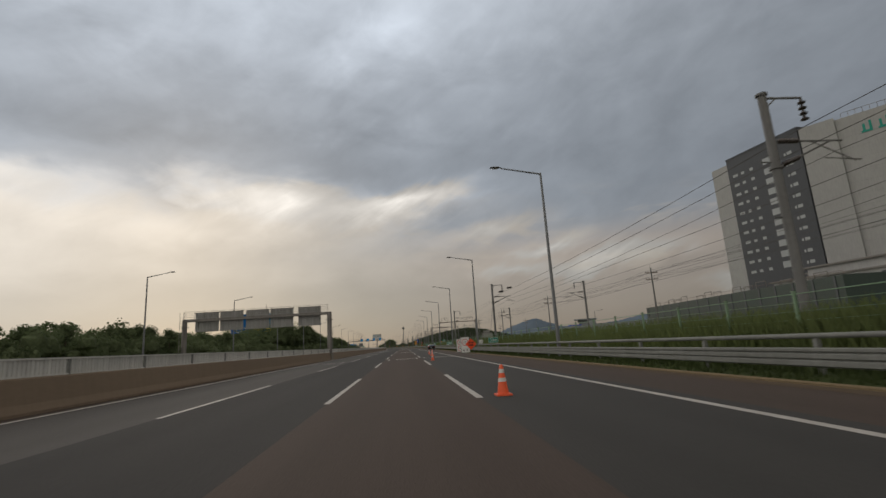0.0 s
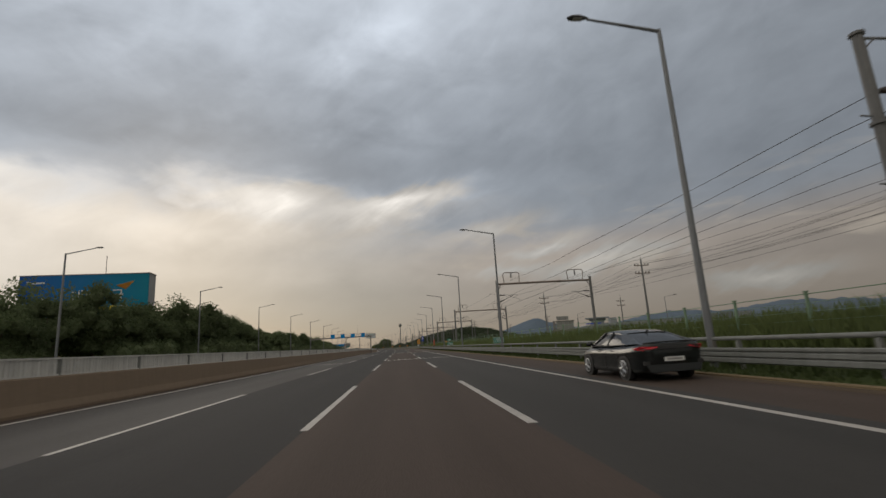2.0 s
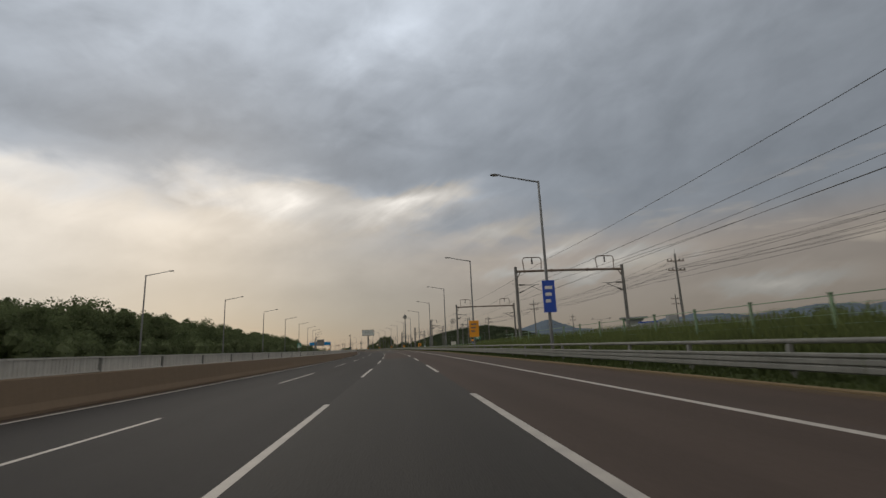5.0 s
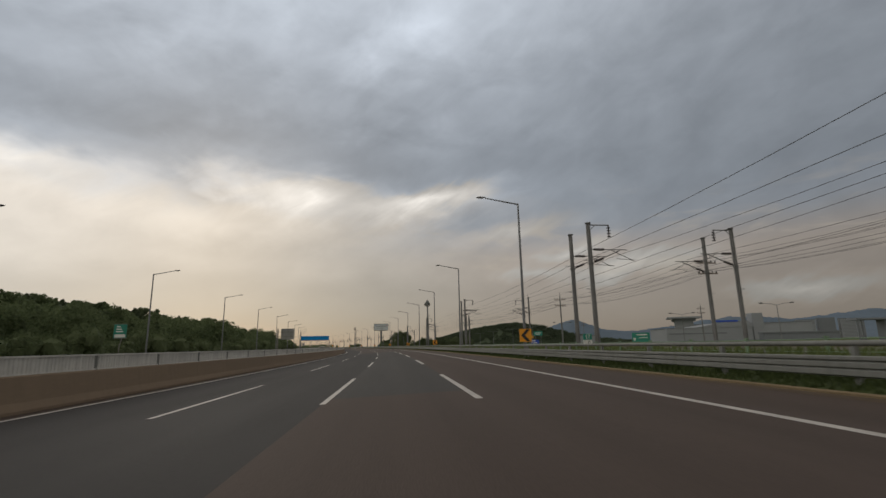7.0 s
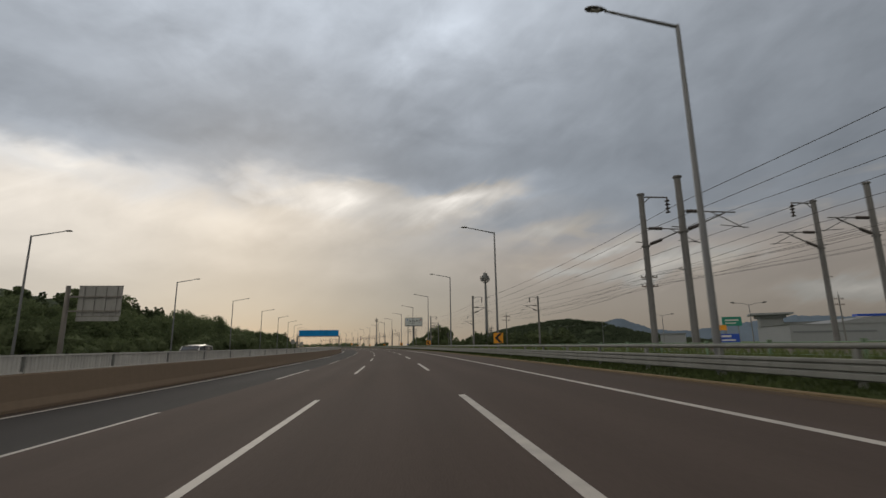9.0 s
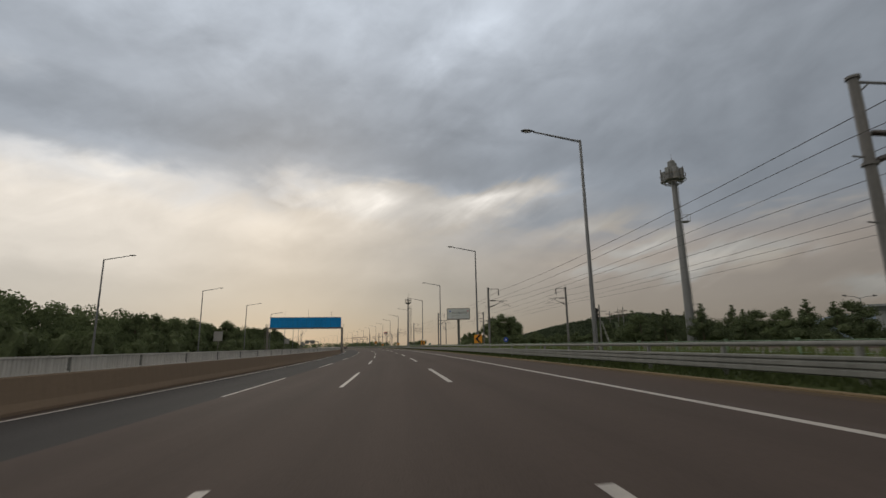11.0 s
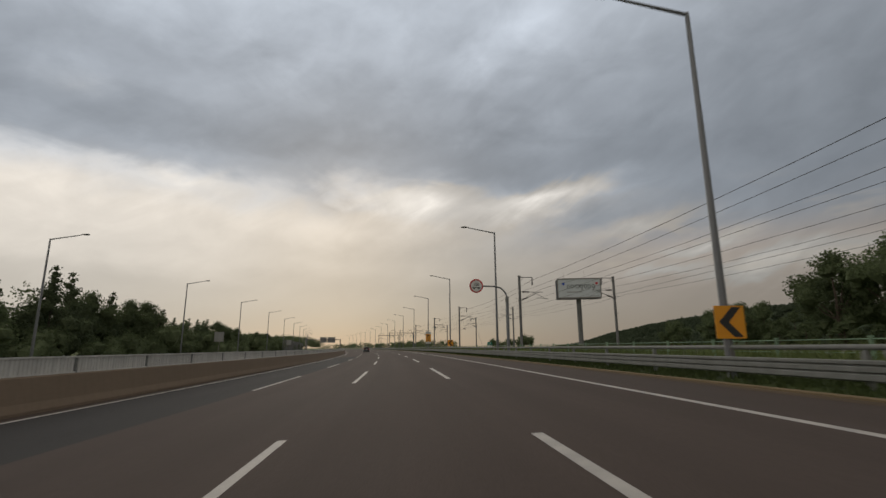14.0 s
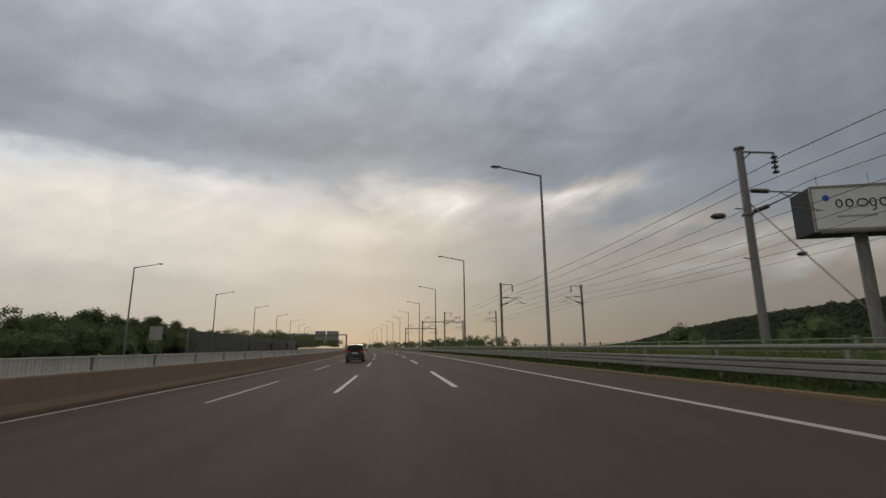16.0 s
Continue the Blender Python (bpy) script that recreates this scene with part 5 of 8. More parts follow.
words("number", "100", 0.36, M["black"], b, Matrix.Translation((-2.77, -0.047, 6.45)) @ FACE, 0.002, 0.95)

g = thing("enforcement_sign", "tall amber and white notice board clamped to a lamp pole", "road sign", stand(878.5, lamp_offset(878.5)) @ Matrix.Diagonal((0.8, 1, 1, 1)))
part("amber_board", made((box, -0.72, 0.72, -0.22, -0.18, 2.22, 3.85)), M["amber"], g, "amber board")
part("top_board", made((box, -0.72, 0.72, -0.22, -0.18, 3.86, 4.4)), M["white"], g, "white top strip")
part("low_board", made((box, -0.72, 0.72, -0.22, -0.18, 1.8, 2.21)), M["white"], g, "white bottom strip")
part("pictogram", made((box, -0.34, 0.06, -0.226, -0.221, 3.38, 3.66), (box, 0.06, 0.34, -0.226, -0.221, 3.46, 3.58)), M["black"], g)
for k, (x0, x1, z) in enumerate(((-0.5, -0.1, 3.1), (0.1, 0.5, 3.1), (-0.5, -0.28, 2.75), (-0.1, 0.08, 2.75), (0.25, 0.5, 2.75), (-0.45, 0.4, 2.42))):
    part("print_bar", made((box, x0, x1, -0.226, -0.221, z, z + 0.12)), M["rust"], g)
for z in (4.0, 4.18, 1.92, 2.05):
    part("print_bar", made((box, -0.6, 0.55, -0.226, -0.221, z, z + 0.07)), M["board"], g)

g = thing("warning_beacon", "orange and black striped warning board with a red baton", "warning beacon", stand(240.2, lamp_offset(240.2)))
for k in range(8):
    part("stripe", made((box, -0.13, 0.13, -0.24, -0.20, 0.75 + 0.16 * k, 0.91 + 0.16 * k)), M["orange" if k % 2 else "black"], g)
part("lamp", made((disc, (0, -0.24, 2.2), (0, 1, 0), 0.075, 0.1, 16)), M["amber"], g, "unlit amber lamp")
part("red_baton", made((tube, ((0.02, -0.3, 2.2), (0.14, -0.3, 2.85)), 0.03, 8)), material("lit_red_baton", (0.8, 0.05, 0.04), 0.3, glow=0.7, bump=0), g, "red light stick")
part("lamp_housing", made((box, -0.17, 0.17, -0.2, -0.1, 2.02, 2.4)), M["trim"], g)

for s, z0, z1, w, mat, label in ((300.4, 2.9, 4.9, 0.8, "royal", "narrow upright blue notice clamped to a lamp pole"), (330.2, 2.0, 4.0, 1.2, "amber", "upright amber notice board clamped to a lamp pole")):
    g = thing("pole_notice", label, "road sign", stand(s, lamp_offset(s)))
    part("sign_plate", made((box, -w / 2, w / 2, -0.22, -0.18, z0, z1)), M[mat], g)
    for z in (z0 + 0.4, z1 - 0.4):
        part("clamp", made((box, -0.16, 0.16, -0.18, 0.14, z - 0.04, z + 0.04)), M["galv"], g)
    for k in range(3):
        part("print_bar", made((box, -w * 0.3, w * (0.3 - 0.1 * k), -0.226, -0.221, z1 - 0.55 - 0.42 * k, z1 - 0.35 - 0.42 * k)), M["white" if mat == "royal" else "rust"], g)

g = thing("direction_sign", "round blue sign with a white arrow", "road sign", stand(654.2, 10.9, 0.63) @ Matrix.Scale(0.62, 4))
part("post", made((tube, ((0, 0, -1.0), (0, 0, 1.6)), 0.03, 8)), M["galv"], g)
b = part("sign_disc", made((disc, (0, -0.03, 1.3), (0, 1, 0), 0.36, 0.03, 28)), M["royal"], g)
bm = bmesh.new()
bm.faces.new([bm.verts.new(p) for p in ((-0.12, -0.05, 1.15), (0.2, -0.05, 1.3), (-0.12, -0.05, 1.45))])
part("arrow", bm, M["white"], b)

# ---- road works: cones and boards on the shoulder ----
cone = thing("traffic_cone", "orange traffic cone with two pale bands on the lane", "traffic cone", None, "cones of the road works")
part("base", made((box, -0.22, 0.22, -0.22, 0.22, 0, 0.05)), M["orange"], cone)
part("cone_body", made((tube, ((0, 0, 0.05), (0, 0, 0.80)), (0.165, 0.055), 18)), M["orange"], cone, smooth=True)
for z in (0.38, 0.62):
    r0, r1 = 0.165 - 0.1467 * (z - 0.05) + 0.004, 0.165 - 0.1467 * (z + 0.06) + 0.004
    part("pale_band", made((tube, ((0, 0, z), (0, 0, z + 0.11)), (r0, r1), 18)), M["white"], cone, smooth=True)
part("tip", made((tube, ((0, 0, 0.80), (0, 0, 0.85)), (0.055, 0.035), 12)), M["orange"], cone)
put_all(cone, [stand(s, u, 0.0, 20 * k) @ Matrix.Scale(1.0 if k == 2 else 0.82, 4) for k, (s, u) in enumerate(((11.4, 2.45), (40.2, 2.52), (55.9, 3.42), (67.5, 3.68)))])


def work_board(s, u, w, h, label, texts, lower):
    g = thing("speed_board", label, "road works sign", stand(s, u) @ pose(0, 0, 0.05, -8, 0, 3), "boards of the road works")
    part("board", made((box, -w / 2, w / 2, -0.02, 0.02, 0.06, h)), M["white"], g)
    part("edge", made((box, -w / 2 - 0.03, -w / 2, -0.03, 0.03, 0.0, h + 0.03), (box, w / 2, w / 2 + 0.03, -0.03, 0.03, 0.0, h + 0.03), (box, -w / 2, w / 2, -0.03, 0.03, h, h + 0.03), (box, -w / 2, w / 2, -0.03, 0.03, 0.03, 0.06)), M["galv"], g)
    part("prop", made((tube, ((-w / 2 + 0.1, 0.0, h * 0.85), (-w / 2 + 0.1, 0.65, 0.12)), 0.02, 6), (tube, ((w / 2 - 0.1, 0.0, h * 0.85), (w / 2 - 0.1, 0.65, 0.12)), 0.02, 6)), M["galv"], g)
    for text, z, r in texts:
        bm = bmesh.new()
        ring(bm, (0, z), r, r * 0.16, -0.024)
        part("red_ring", bm, M["red"], g)
        words("number", text, r * 0.95, M["black"], g, Matrix.Translation((0, -0.026, z)) @ FACE, 0.002, 0.85)
    if lower:
        part("divider", made((box, -w / 2, w / 2, -0.026, -0.021, 0.50, 0.52)), M["board"], g)
        words("notice", lower, 0.30, M["black"], g, Matrix.Translation((0, -0.026, 0.27)) @ FACE, 0.002)


work_board(64.1, 7.7, 0.92, 1.72, "white board with two red-ringed speed limits on the shoulder", (("100", 1.28, 0.36), ("50", 0.48, 0.36)), "")
work_board(57.6, 7.55, 1.0, 1.85, "white board with a red-ringed limit and black lettering on the shoulder", (("60", 1.25, 0.40),), "\ud574 \uc81c")
g = thing("warning_diamond", "orange diamond warning board on a thin steel stand", "road works sign", stand(48.5, 6.95) @ Matrix.Scale(0.8, 4), "boards of the road works")
bm = bmesh.new()
d = 0.72
vs = [bm.verts.new(p) for p in ((-d, -0.03, 1.35), (0, -0.03, 1.35 - d), (d, -0.03, 1.35), (0, -0.03, 1.35 + d))]
bm.faces.new(vs)
bmesh.ops.solidify(bm, geom=bm.faces[:], thickness=0.03)
part("diamond_board", bm, M["orange"], g)
for x0, x1, z in ((-0.32, -0.04, 1.45), (0.06, 0.34, 1.45), (-0.26, -0.02, 1.15), (0.04, 0.28, 1.15)):
    part("print_bar", made((box, x0, x1, -0.066, -0.061, z, z + 0.16)), M["black"], g)
part("stand", made((tube, ((-0.36, 0.05, 0.0), (-0.36, 0.05, 1.3)), 0.015, 6), (tube, ((0.36, 0.05, 0.0), (0.36, 0.05, 1.3)), 0.015, 6), (tube, ((-0.36, 0.05, 0.05), (0.36, 0.05, 0.05)), 0.015, 6), (tube, ((0, 0.05, 1.3), (0, 0.6, 0.02)), 0.015, 6)), M["galv"], g)
g = thing("equipment_box", "small pale metal box on the grassy bank", "equipment box", stand(65.3, 10.7))
part("box_body", made((box, -0.25, 0.25, -0.15, 0.15, 1.0, 1.5)), M["white"], g)
part("leg", made((tube, ((0, 0, 0.1), (0, 0, 1.02)), 0.04, 8)), M["galv"], g)

# ---- tall poles and masts with platforms ----
g = thing("antenna_mast", "tall grey antenna mast with clustered shrouds on a ring platform", "antenna mast", pose(1.1, 680.8, -0.5) @ Matrix.Diagonal((0.84, 0.84, 1, 1)))
part("pole", made((tube, ((0, 0, 0), (0, 0, 10), (0, 0, 27.4)), (0.75, 0.62, 0.42), 16)), M["pole"], g, smooth=True)
shroud = material("weathered_shroud", (0.235, 0.25, 0.255), 0.7, vary=0.2, size=0.8, fine_size=6, second=(0.165, 0.175, 0.18), streaks=0.35, bump=0.1)
for r, z in ((2.15, 26.15), (1.55, 25.75), (2.15, 27.0)):
    part("ring_rail", made((tube, tuple((r * math.cos(a), r * math.sin(a), z) for a in [k * math.pi / 12 for k in range(25)]), 0.06, 6)), M["gantry"], g)
for k in range(8):
    a = k * math.pi / 4
    part("spoke", made((tube, ((0.4 * math.cos(a), 0.4 * math.sin(a), 25.3), (1.55 * math.cos(a), 1.55 * math.sin(a), 25.75), (2.15 * math.cos(a), 2.15 * math.sin(a), 26.15)), 0.05, 6)), M["gantry"], g)
for k, (a, reach, r, h) in enumerate(((0.2, 1.35, 0.55, 1.5), (1.5, 1.45, 0.50, 1.3), (2.7, 1.40, 0.62, 1.6), (3.9, 1.45, 0.62, 1.9), (4.7, 1.15, 0.68, 1.8), (5.6, 1.50, 0.45, 1.7))):
    x, y = reach * math.cos(a), reach * math.sin(a)
    part("shroud", made((tube, ((x, y, 26.1), (x, y, 26.18), (x, y, 26.1 + h), (x, y, 26.16 + h)), (r * 0.9, r, r, r * 0.88), 14)), shroud, g, "weathered grey antenna shroud")
for a in (0.9, 4.3):
    x, y = 0.72 * math.cos(a), 0.72 * math.sin(a)
    part("shroud", made((tube, ((x, y, 27.6), (x, y, 27.7), (x, y, 29.0), (x, y, 29.08)), (0.60, 0.68, 0.68, 0.60), 14)), shroud, g)
for k in range(10):
    a = k * 0.628 + 0.1
    x, y = 2.1 * math.cos(a), 2.1 * math.sin(a)
    part("rail_post", made((tube, ((x, y, 26.1), (x, y, 27.15)), 0.035, 5)), M["gantry"], g)
for a, h in ((3.3, 1.7), (4.1, 1.4), (5.2, 1.6), (2.2, 1.2)):
    x, y = 2.25 * math.cos(a), 2.25 * math.sin(a)
    part("panel_antenna", made((box, x - 0.09, x + 0.09, y - 0.06, y + 0.06, 26.2, 26.2 + h)), M["fixture"], g, "dark panel antenna")
part("whip_antenna", made((tube, ((0.1, 0, 27.0), (0.1, 0, 30.6)), (0.05, 0.025), 6)), M["gantry"], g)
part("top_frame", made((box, -0.25, 0.35, -0.2, 0.2, 29.1, 29.5)), M["gantry"], g)
part("ladder", made((tube, ((0.95, -0.2, 0), (0.62, -0.2, 26.8)), 0.04, 6), (tube, ((0.95, 0.25, 0), (0.62, 0.25, 26.8)), 0.04, 6), *[(tube, ((0.95 - 0.33 * k / 44, -0.2, 0.6 * k + 0.4), (0.95 - 0.33 * k / 44, 0.25, 0.6 * k + 0.4)), 0.025, 5) for k in range(44)]), M["gantry"], g)
for z in (6.0, 19.5):
    pl = part("platform", made((box, 0.4, 1.9, -0.7, 0.7, z, z + 0.08)), M["gantry"], g)
    part("platform_rail", made((tube, ((1.9, -0.7, z), (1.9, -0.7, z + 1.0), (1.9, 0.7, z + 1.0), (1.9, 0.7, z)), 0.03, 6), (tube, ((0.5, -0.7, z + 1.0), (1.9, -0.7, z + 1.0)), 0.03, 6), (tube, ((1.9, -0.7, z + 0.5), (1.9, 0.7, z + 0.5)), 0.03, 6)), M["gantry"], pl)

g = thing("camera_mast", "grey steel mast with a basket platform and a caged ladder", "camera mast", stand(761.2, 10.0))
part("pole", made((tube, ((0, 0, 0), (0, 0, 6.6), (0, 0, 14.4)), (0.30, 0.25, 0.19), 14)), M["pole"], g, smooth=True)
for z in (6.7, 12.6):
    part("flange", made((disc, (0, 0, z), (0, 0, 1), 0.36, 0.22, 14)), M["pole"], g)
bk = part("basket", made((tube, ((0, 0, 13.9), (0, 0, 14.35)), (0.25, 0.95), 14, False), (disc, (0, 0, 14.38), (0, 0, 1), 0.98, 0.06, 14)), M["gantry"], g)
for z in (14.75, 15.1, 15.45):
    part("basket_ring", made((tube, tuple((1.0 * math.cos(a), 1.0 * math.sin(a), z) for a in [k * math.pi / 8 for k in range(17)]), 0.03, 6)), M["gantry"], bk)
for k in range(12):
    a = k * math.pi / 6
    part("basket_post", made((tube, ((0.97 * math.cos(a), 0.97 * math.sin(a), 14.38), (1.0 * math.cos(a), 1.0 * math.sin(a), 15.45)), 0.025, 6)), M["gantry"], bk)
part("camera_head", made((tube, ((0, 0, 14.4), (0, 0, 15.9)), 0.07, 8), (box, -0.22, 0.22, -0.25, 0.25, 15.2, 15.6), (disc, (-0.12, 0, 16.0), (0, 0, 1), 0.16, 0.3, 12)), M["fixture"], g)
part("lightning_rod", made((tube, ((0.2, 0, 14.4), (0.2, 0, 17.6)), 0.025, 6)), M["gantry"], g)
part("ladder_rail", made((tube, ((0.55, 0, 0.2), (0.55, 0, 13.6)), 0.03, 6), (tube, ((0.95, 0, 0.2), (0.95, 0, 13.6)), 0.03, 6)), M["gantry"], g)
for k in range(12):
    z = 2.6 + 1.0 * k
    part("cage_hoop", made((tube, tuple((0.75 + 0.36 * math.cos(a), -0.35 + 0.36 * math.sin(a), z) for a in [q * math.pi / 6 for q in range(13)]), 0.02, 5)), M["gantry"], g)
part("rungs", made(*[(tube, ((0.55, 0, 0.5 + 0.35 * k), (0.95, 0, 0.5 + 0.35 * k)), 0.018, 5) for k in range(37)]), M["gantry"], g)
part("cage_bars", made((tube, ((0.75, -0.71, 2.6), (0.75, -0.71, 13.6)), 0.02, 5), (tube, ((1.06, -0.5, 2.6), (1.06, -0.5, 13.6)), 0.02, 5), (tube, ((0.44, -0.5, 2.6), (0.44, -0.5, 13.6)), 0.02, 5)), M["gantry"], g)

g = thing("railway_signal", "black railway signal head on a grey post with a ladder", "railway signal", level_stand(670.0, 28.0, 0.4) @ Matrix.Diagonal((0.85, 0.85, 1, 1)))
part("post", made((tube, ((0, 0, 0), (0, 0, 5.6)), (0.14, 0.1), 10)), M["mast"], g)
part("signal_head", made((box, -0.75, -0.35, -0.25, 0.1, 3.6, 5.1)), M["trim"], g)
for z in (3.85, 4.3, 4.75):
    part("hood", made((tube, ((-0.55, -0.25, z), (-0.55, -0.55, z - 0.03)), 0.15, 10, False)), M["trim"], g)
part("bracket", made((box, -0.4, 0.05, -0.05, 0.05, 3.7, 3.8), (box, -0.4, 0.05, -0.05, 0.05, 4.9, 5.0), (box, 0, 1.2, -0.03, 0.03, 4.7, 4.76)), M["mast"], g)
part("ladder", made((tube, ((1.6, 0, 0), (0.35, 0, 3.4)), 0.03, 6), (tube, ((1.6, 0.4, 0), (0.35, 0.4, 3.4)), 0.03, 6), *[(tube, ((1.6 - 1.25 * k / 10, 0, 0.34 * k), (1.6 - 1.25 * k / 10, 0.4, 0.34 * k)), 0.02, 5) for k in range(1, 10)]), M["pale_wall"], g)

for s, u, z in ((65.1, 15.2, 8.4), (66.0, 14.2, 8.0), (899.0, 13.6, 6.3), (905.0, 23.0, 6.0), (374.0, 14.3, 6.7)):
    g = thing("wire_weight", "dark barrel-shaped tensioning insulator on an overhead wire", "wire insulator", level_stand(s, u, z), "insulators in the wires")
    part("barrel", made((tube, ((-0.42, -0.1, -0.06), (-0.22, -0.05, -0.03), (0.22, 0.05, 0.03), (0.42, 0.1, 0.06)), (0.04, 0.13, 0.13, 0.04), 10)), M["insulator"], g)
for s, u, du, ds in ((897.2, 13.4, 0.85, -5.0), (900.0, 24.95, 1.1, -5.2), (65.2, 12.8, -0.1, 5.8)):
    g = thing("mast_stay", "taut steel stay from a catenary mast to the ground", "mast stay", level_stand(s, u, 0.0))
    part("stay_rod", made((tube, ((0, 0, 6.5), (du, ds, 0.0)), 0.022, 8)), M["mast"], g)

g = thing("tension_wheel", "grey spoked tensioning wheel bracketed to a catenary mast", "tension wheel", level_stand(366.75, 12.0, 5.8) @ Matrix.Scale(1.25, 4), "fittings on the masts")
part("rim", made((tube, tuple((0.36 * math.cos(a), 0, 0.36 * math.sin(a)) for a in [k * math.pi / 12 for k in range(25)]), 0.045, 8)), M["mast"], g)
part("hub", made((disc, (0, 0, 0), (0, 1, 0), 0.1, 0.16, 14)), M["mast"], g)
for k in range(6):
    a = k * math.pi / 3
    part("spoke", made((tube, ((0.08 * math.cos(a), 0, 0.08 * math.sin(a)), (0.34 * math.cos(a), 0, 0.34 * math.sin(a))), 0.025, 6)), M["mast"], g)
part("bracket", made((tube, ((0, 0.05, 0), (0.62, 0.2, 0.05)), 0.035, 6)), M["mast"], g)
part("weight_rope", made((tube, ((-0.36, 0, 0), (-0.36, 0, -3.2)), 0.014, 5)), M["wire"], g)
part("weight_rope", made((tube, ((-0.22, 0, 0), (-0.22, 0, -3.2)), 0.014, 5)), M["wire"], g)
part("weight", made((box, -0.42, 0.3, -0.28, 0.28, -3.75, -3.2)), M["screen"], g, "grey concrete counterweight block")


# ---- vehicles ----
def loft(bm, rows):
    """Skin over sections given as half outlines (x, z) at stations y; mirrored."""
    rings = []
    for y, sec in rows:
        ring_v = [bm.verts.new((x, y, z)) for x, z in sec] + [bm.verts.new((-x, y, z)) for x, z in reversed(sec) if x > 1e-4]
        rings.append(ring_v)
    for a, b in zip(rings, rings[1:]):
        n = len(a)
        for k in range(n):
            bm.faces.new((a[k], a[(k + 1) % n], b[(k + 1) % n], b[k]))
    bm.faces.new(rings[0])
    bm.faces.new(rings[-1][::-1])


def wheel(root, x, y, r, sign):
    w = part("wheel", made((tube, ((x - 0.11, y, r), (x - 0.09, y, r), (x + 0.09, y, r), (x + 0.11, y, r)), (r * 0.9, r, r, r * 0.9), 24)), M["rubber"], root, "black tyre")
    part("rim", made((disc, (x + sign * 0.10, y, r), (1, 0, 0), r * 0.62, 0.04, 20)), M["trim"], w)
    for k in range(5):
        a = 2 * math.pi * k / 5
        part("spoke", made((tube, ((x + sign * 0.125, y, r), (x + sign * 0.125, y + r * 0.62 * math.cos(a), r + r * 0.62 * math.sin(a))), (0.045, 0.03), 6)), M["alloy"], w)
    part("rim_edge", made((tube, tuple((x + sign * 0.12, y + r * 0.64 * math.cos(a), r + r * 0.64 * math.sin(a)) for a in [k * math.pi / 10 for k in range(21)]), 0.02, 6)), M["alloy"], w)


def car(m, label, paint, top, width, cabin, r, wheels, tail_z, plate_z, tall_lamps):
    """Lower body, glazed cabin, roof, pillars, lamps and wheels; y runs from the tail to the nose."""
    root = thing("car", label, "car", m)
    ys = [t[0] for t in top]
    rows = []
    for y, z in top:
        w = float(np.interp(y, [q[0] for q in width], [q[1] for q in width]))
        sill = float(np.interp(y, [ys[0], ys[0] + 0.4, ys[-1] - 0.5, ys[-1]], [0.28, 0.19, 0.19, 0.28]))
        rows.append((y, [(0.0, sill), (w * 0.93, sill), (w * 0.985, sill + 0.10), (w, sill + (z - sill) * 0.45), (w * 0.985, sill + (z - sill) * 0.75), (w * 0.90, z - 0.01), (w * 0.62, z + 0.025), (0.0, z + 0.035)]))
    bm = bmesh.new()
    loft(bm, rows)
    part("body", bm, M[paint], root, smooth=True)
    rows, roof_rows = [], []
    for y, z0, z1, wb, wr in cabin:
        rows.append((y, [(0.0, z0), (wb, z0), (wb * 0.98, z0 + (z1 - z0) * 0.25), (wr * 1.04, z0 + (z1 - z0) * 0.82), (wr, z1 - 0.02), (wr * 0.6, z1), (0.0, z1 + 0.01)]))
    bm = bmesh.new()
    loft(bm, rows)
    part("windows", bm, M["glass"], root, "dark tinted glass", smooth=True)
    mid = cabin[1:-1]
    bm = bmesh.new()
    loft(bm, [(y, [(0.0, z1 - 0.02), (wr * 1.05, z1 - 0.07), (wr * 1.03, z1 - 0.01), (wr * 0.7, z1 + 0.025), (0.0, z1 + 0.035)]) for y, z0, z1, wb, wr in mid])
    part("roof", bm, M[paint], root, smooth=True)
    for sign in (-1, 1):
        (ya, a0, a1, wa, ra), (yb, b0, b1, wb, rb) = cabin[0], cabin[1]
        part("rear_pillar", made((tube, ((sign * wa, ya + 0.15, a0), (sign * rb * 1.0, yb, b1 - 0.04)), (0.06, 0.045), 8)), M[paint], root)
        (ya, a0, a1, wa, ra), (yb, b0, b1, wb, rb) = cabin[-1], cabin[-2]
        part("front_pillar", made((tube, ((sign * wa, ya - 0.05, a0), (sign * rb * 1.03, yb, b1 - 0.03)), (0.05, 0.04), 8)), M[paint], root)
        ym = (wheels[0] + wheels[1]) / 2 - 0.05
        part("door_pillar", made((tube, ((sign * 0.845, ym, top[3][1]), (sign * mid[1][4] * 1.05, ym - 0.1, mid[1][2] - 0.05)), 0.035, 6)), M["trim"], root)
        part("door_mirror", made((box, min(sign * 0.92, sign * 1.08), max(sign * 0.92, sign * 1.08), cabin[-1][0] - 0.45, cabin[-1][0] - 0.28, top[4][1] + 0.02, top[4][1] + 0.17)), M[paint], root)
        for y in wheels:
            part("wheel_arch", made((disc, (sign * 0.84, y, r + 0.02), (1, 0, 0), r * 1.12, 0.10, 24)), M["trim"], root)
            wheel(root, sign * 0.785, y, r, sign)
        x0, x1 = sorted((sign * 0.45, sign * 0.83))
        if tall_lamps:
            x0, x1 = sorted((sign * 0.56, sign * 0.86))
        part("tail_lamp", made((box, x0, x1, -0.03, 0.16, tail_z, tail_z + (0.2 if tall_lamps else 0.075))), M["tail"], root, "red tail lamp")
        part("door_handle", made((box, min(sign * 0.88, sign * 0.915), max(sign * 0.88, sign * 0.915), wheels[0] + 0.55, wheels[0] + 0.75, 0.78, 0.81)), M[paint], root)
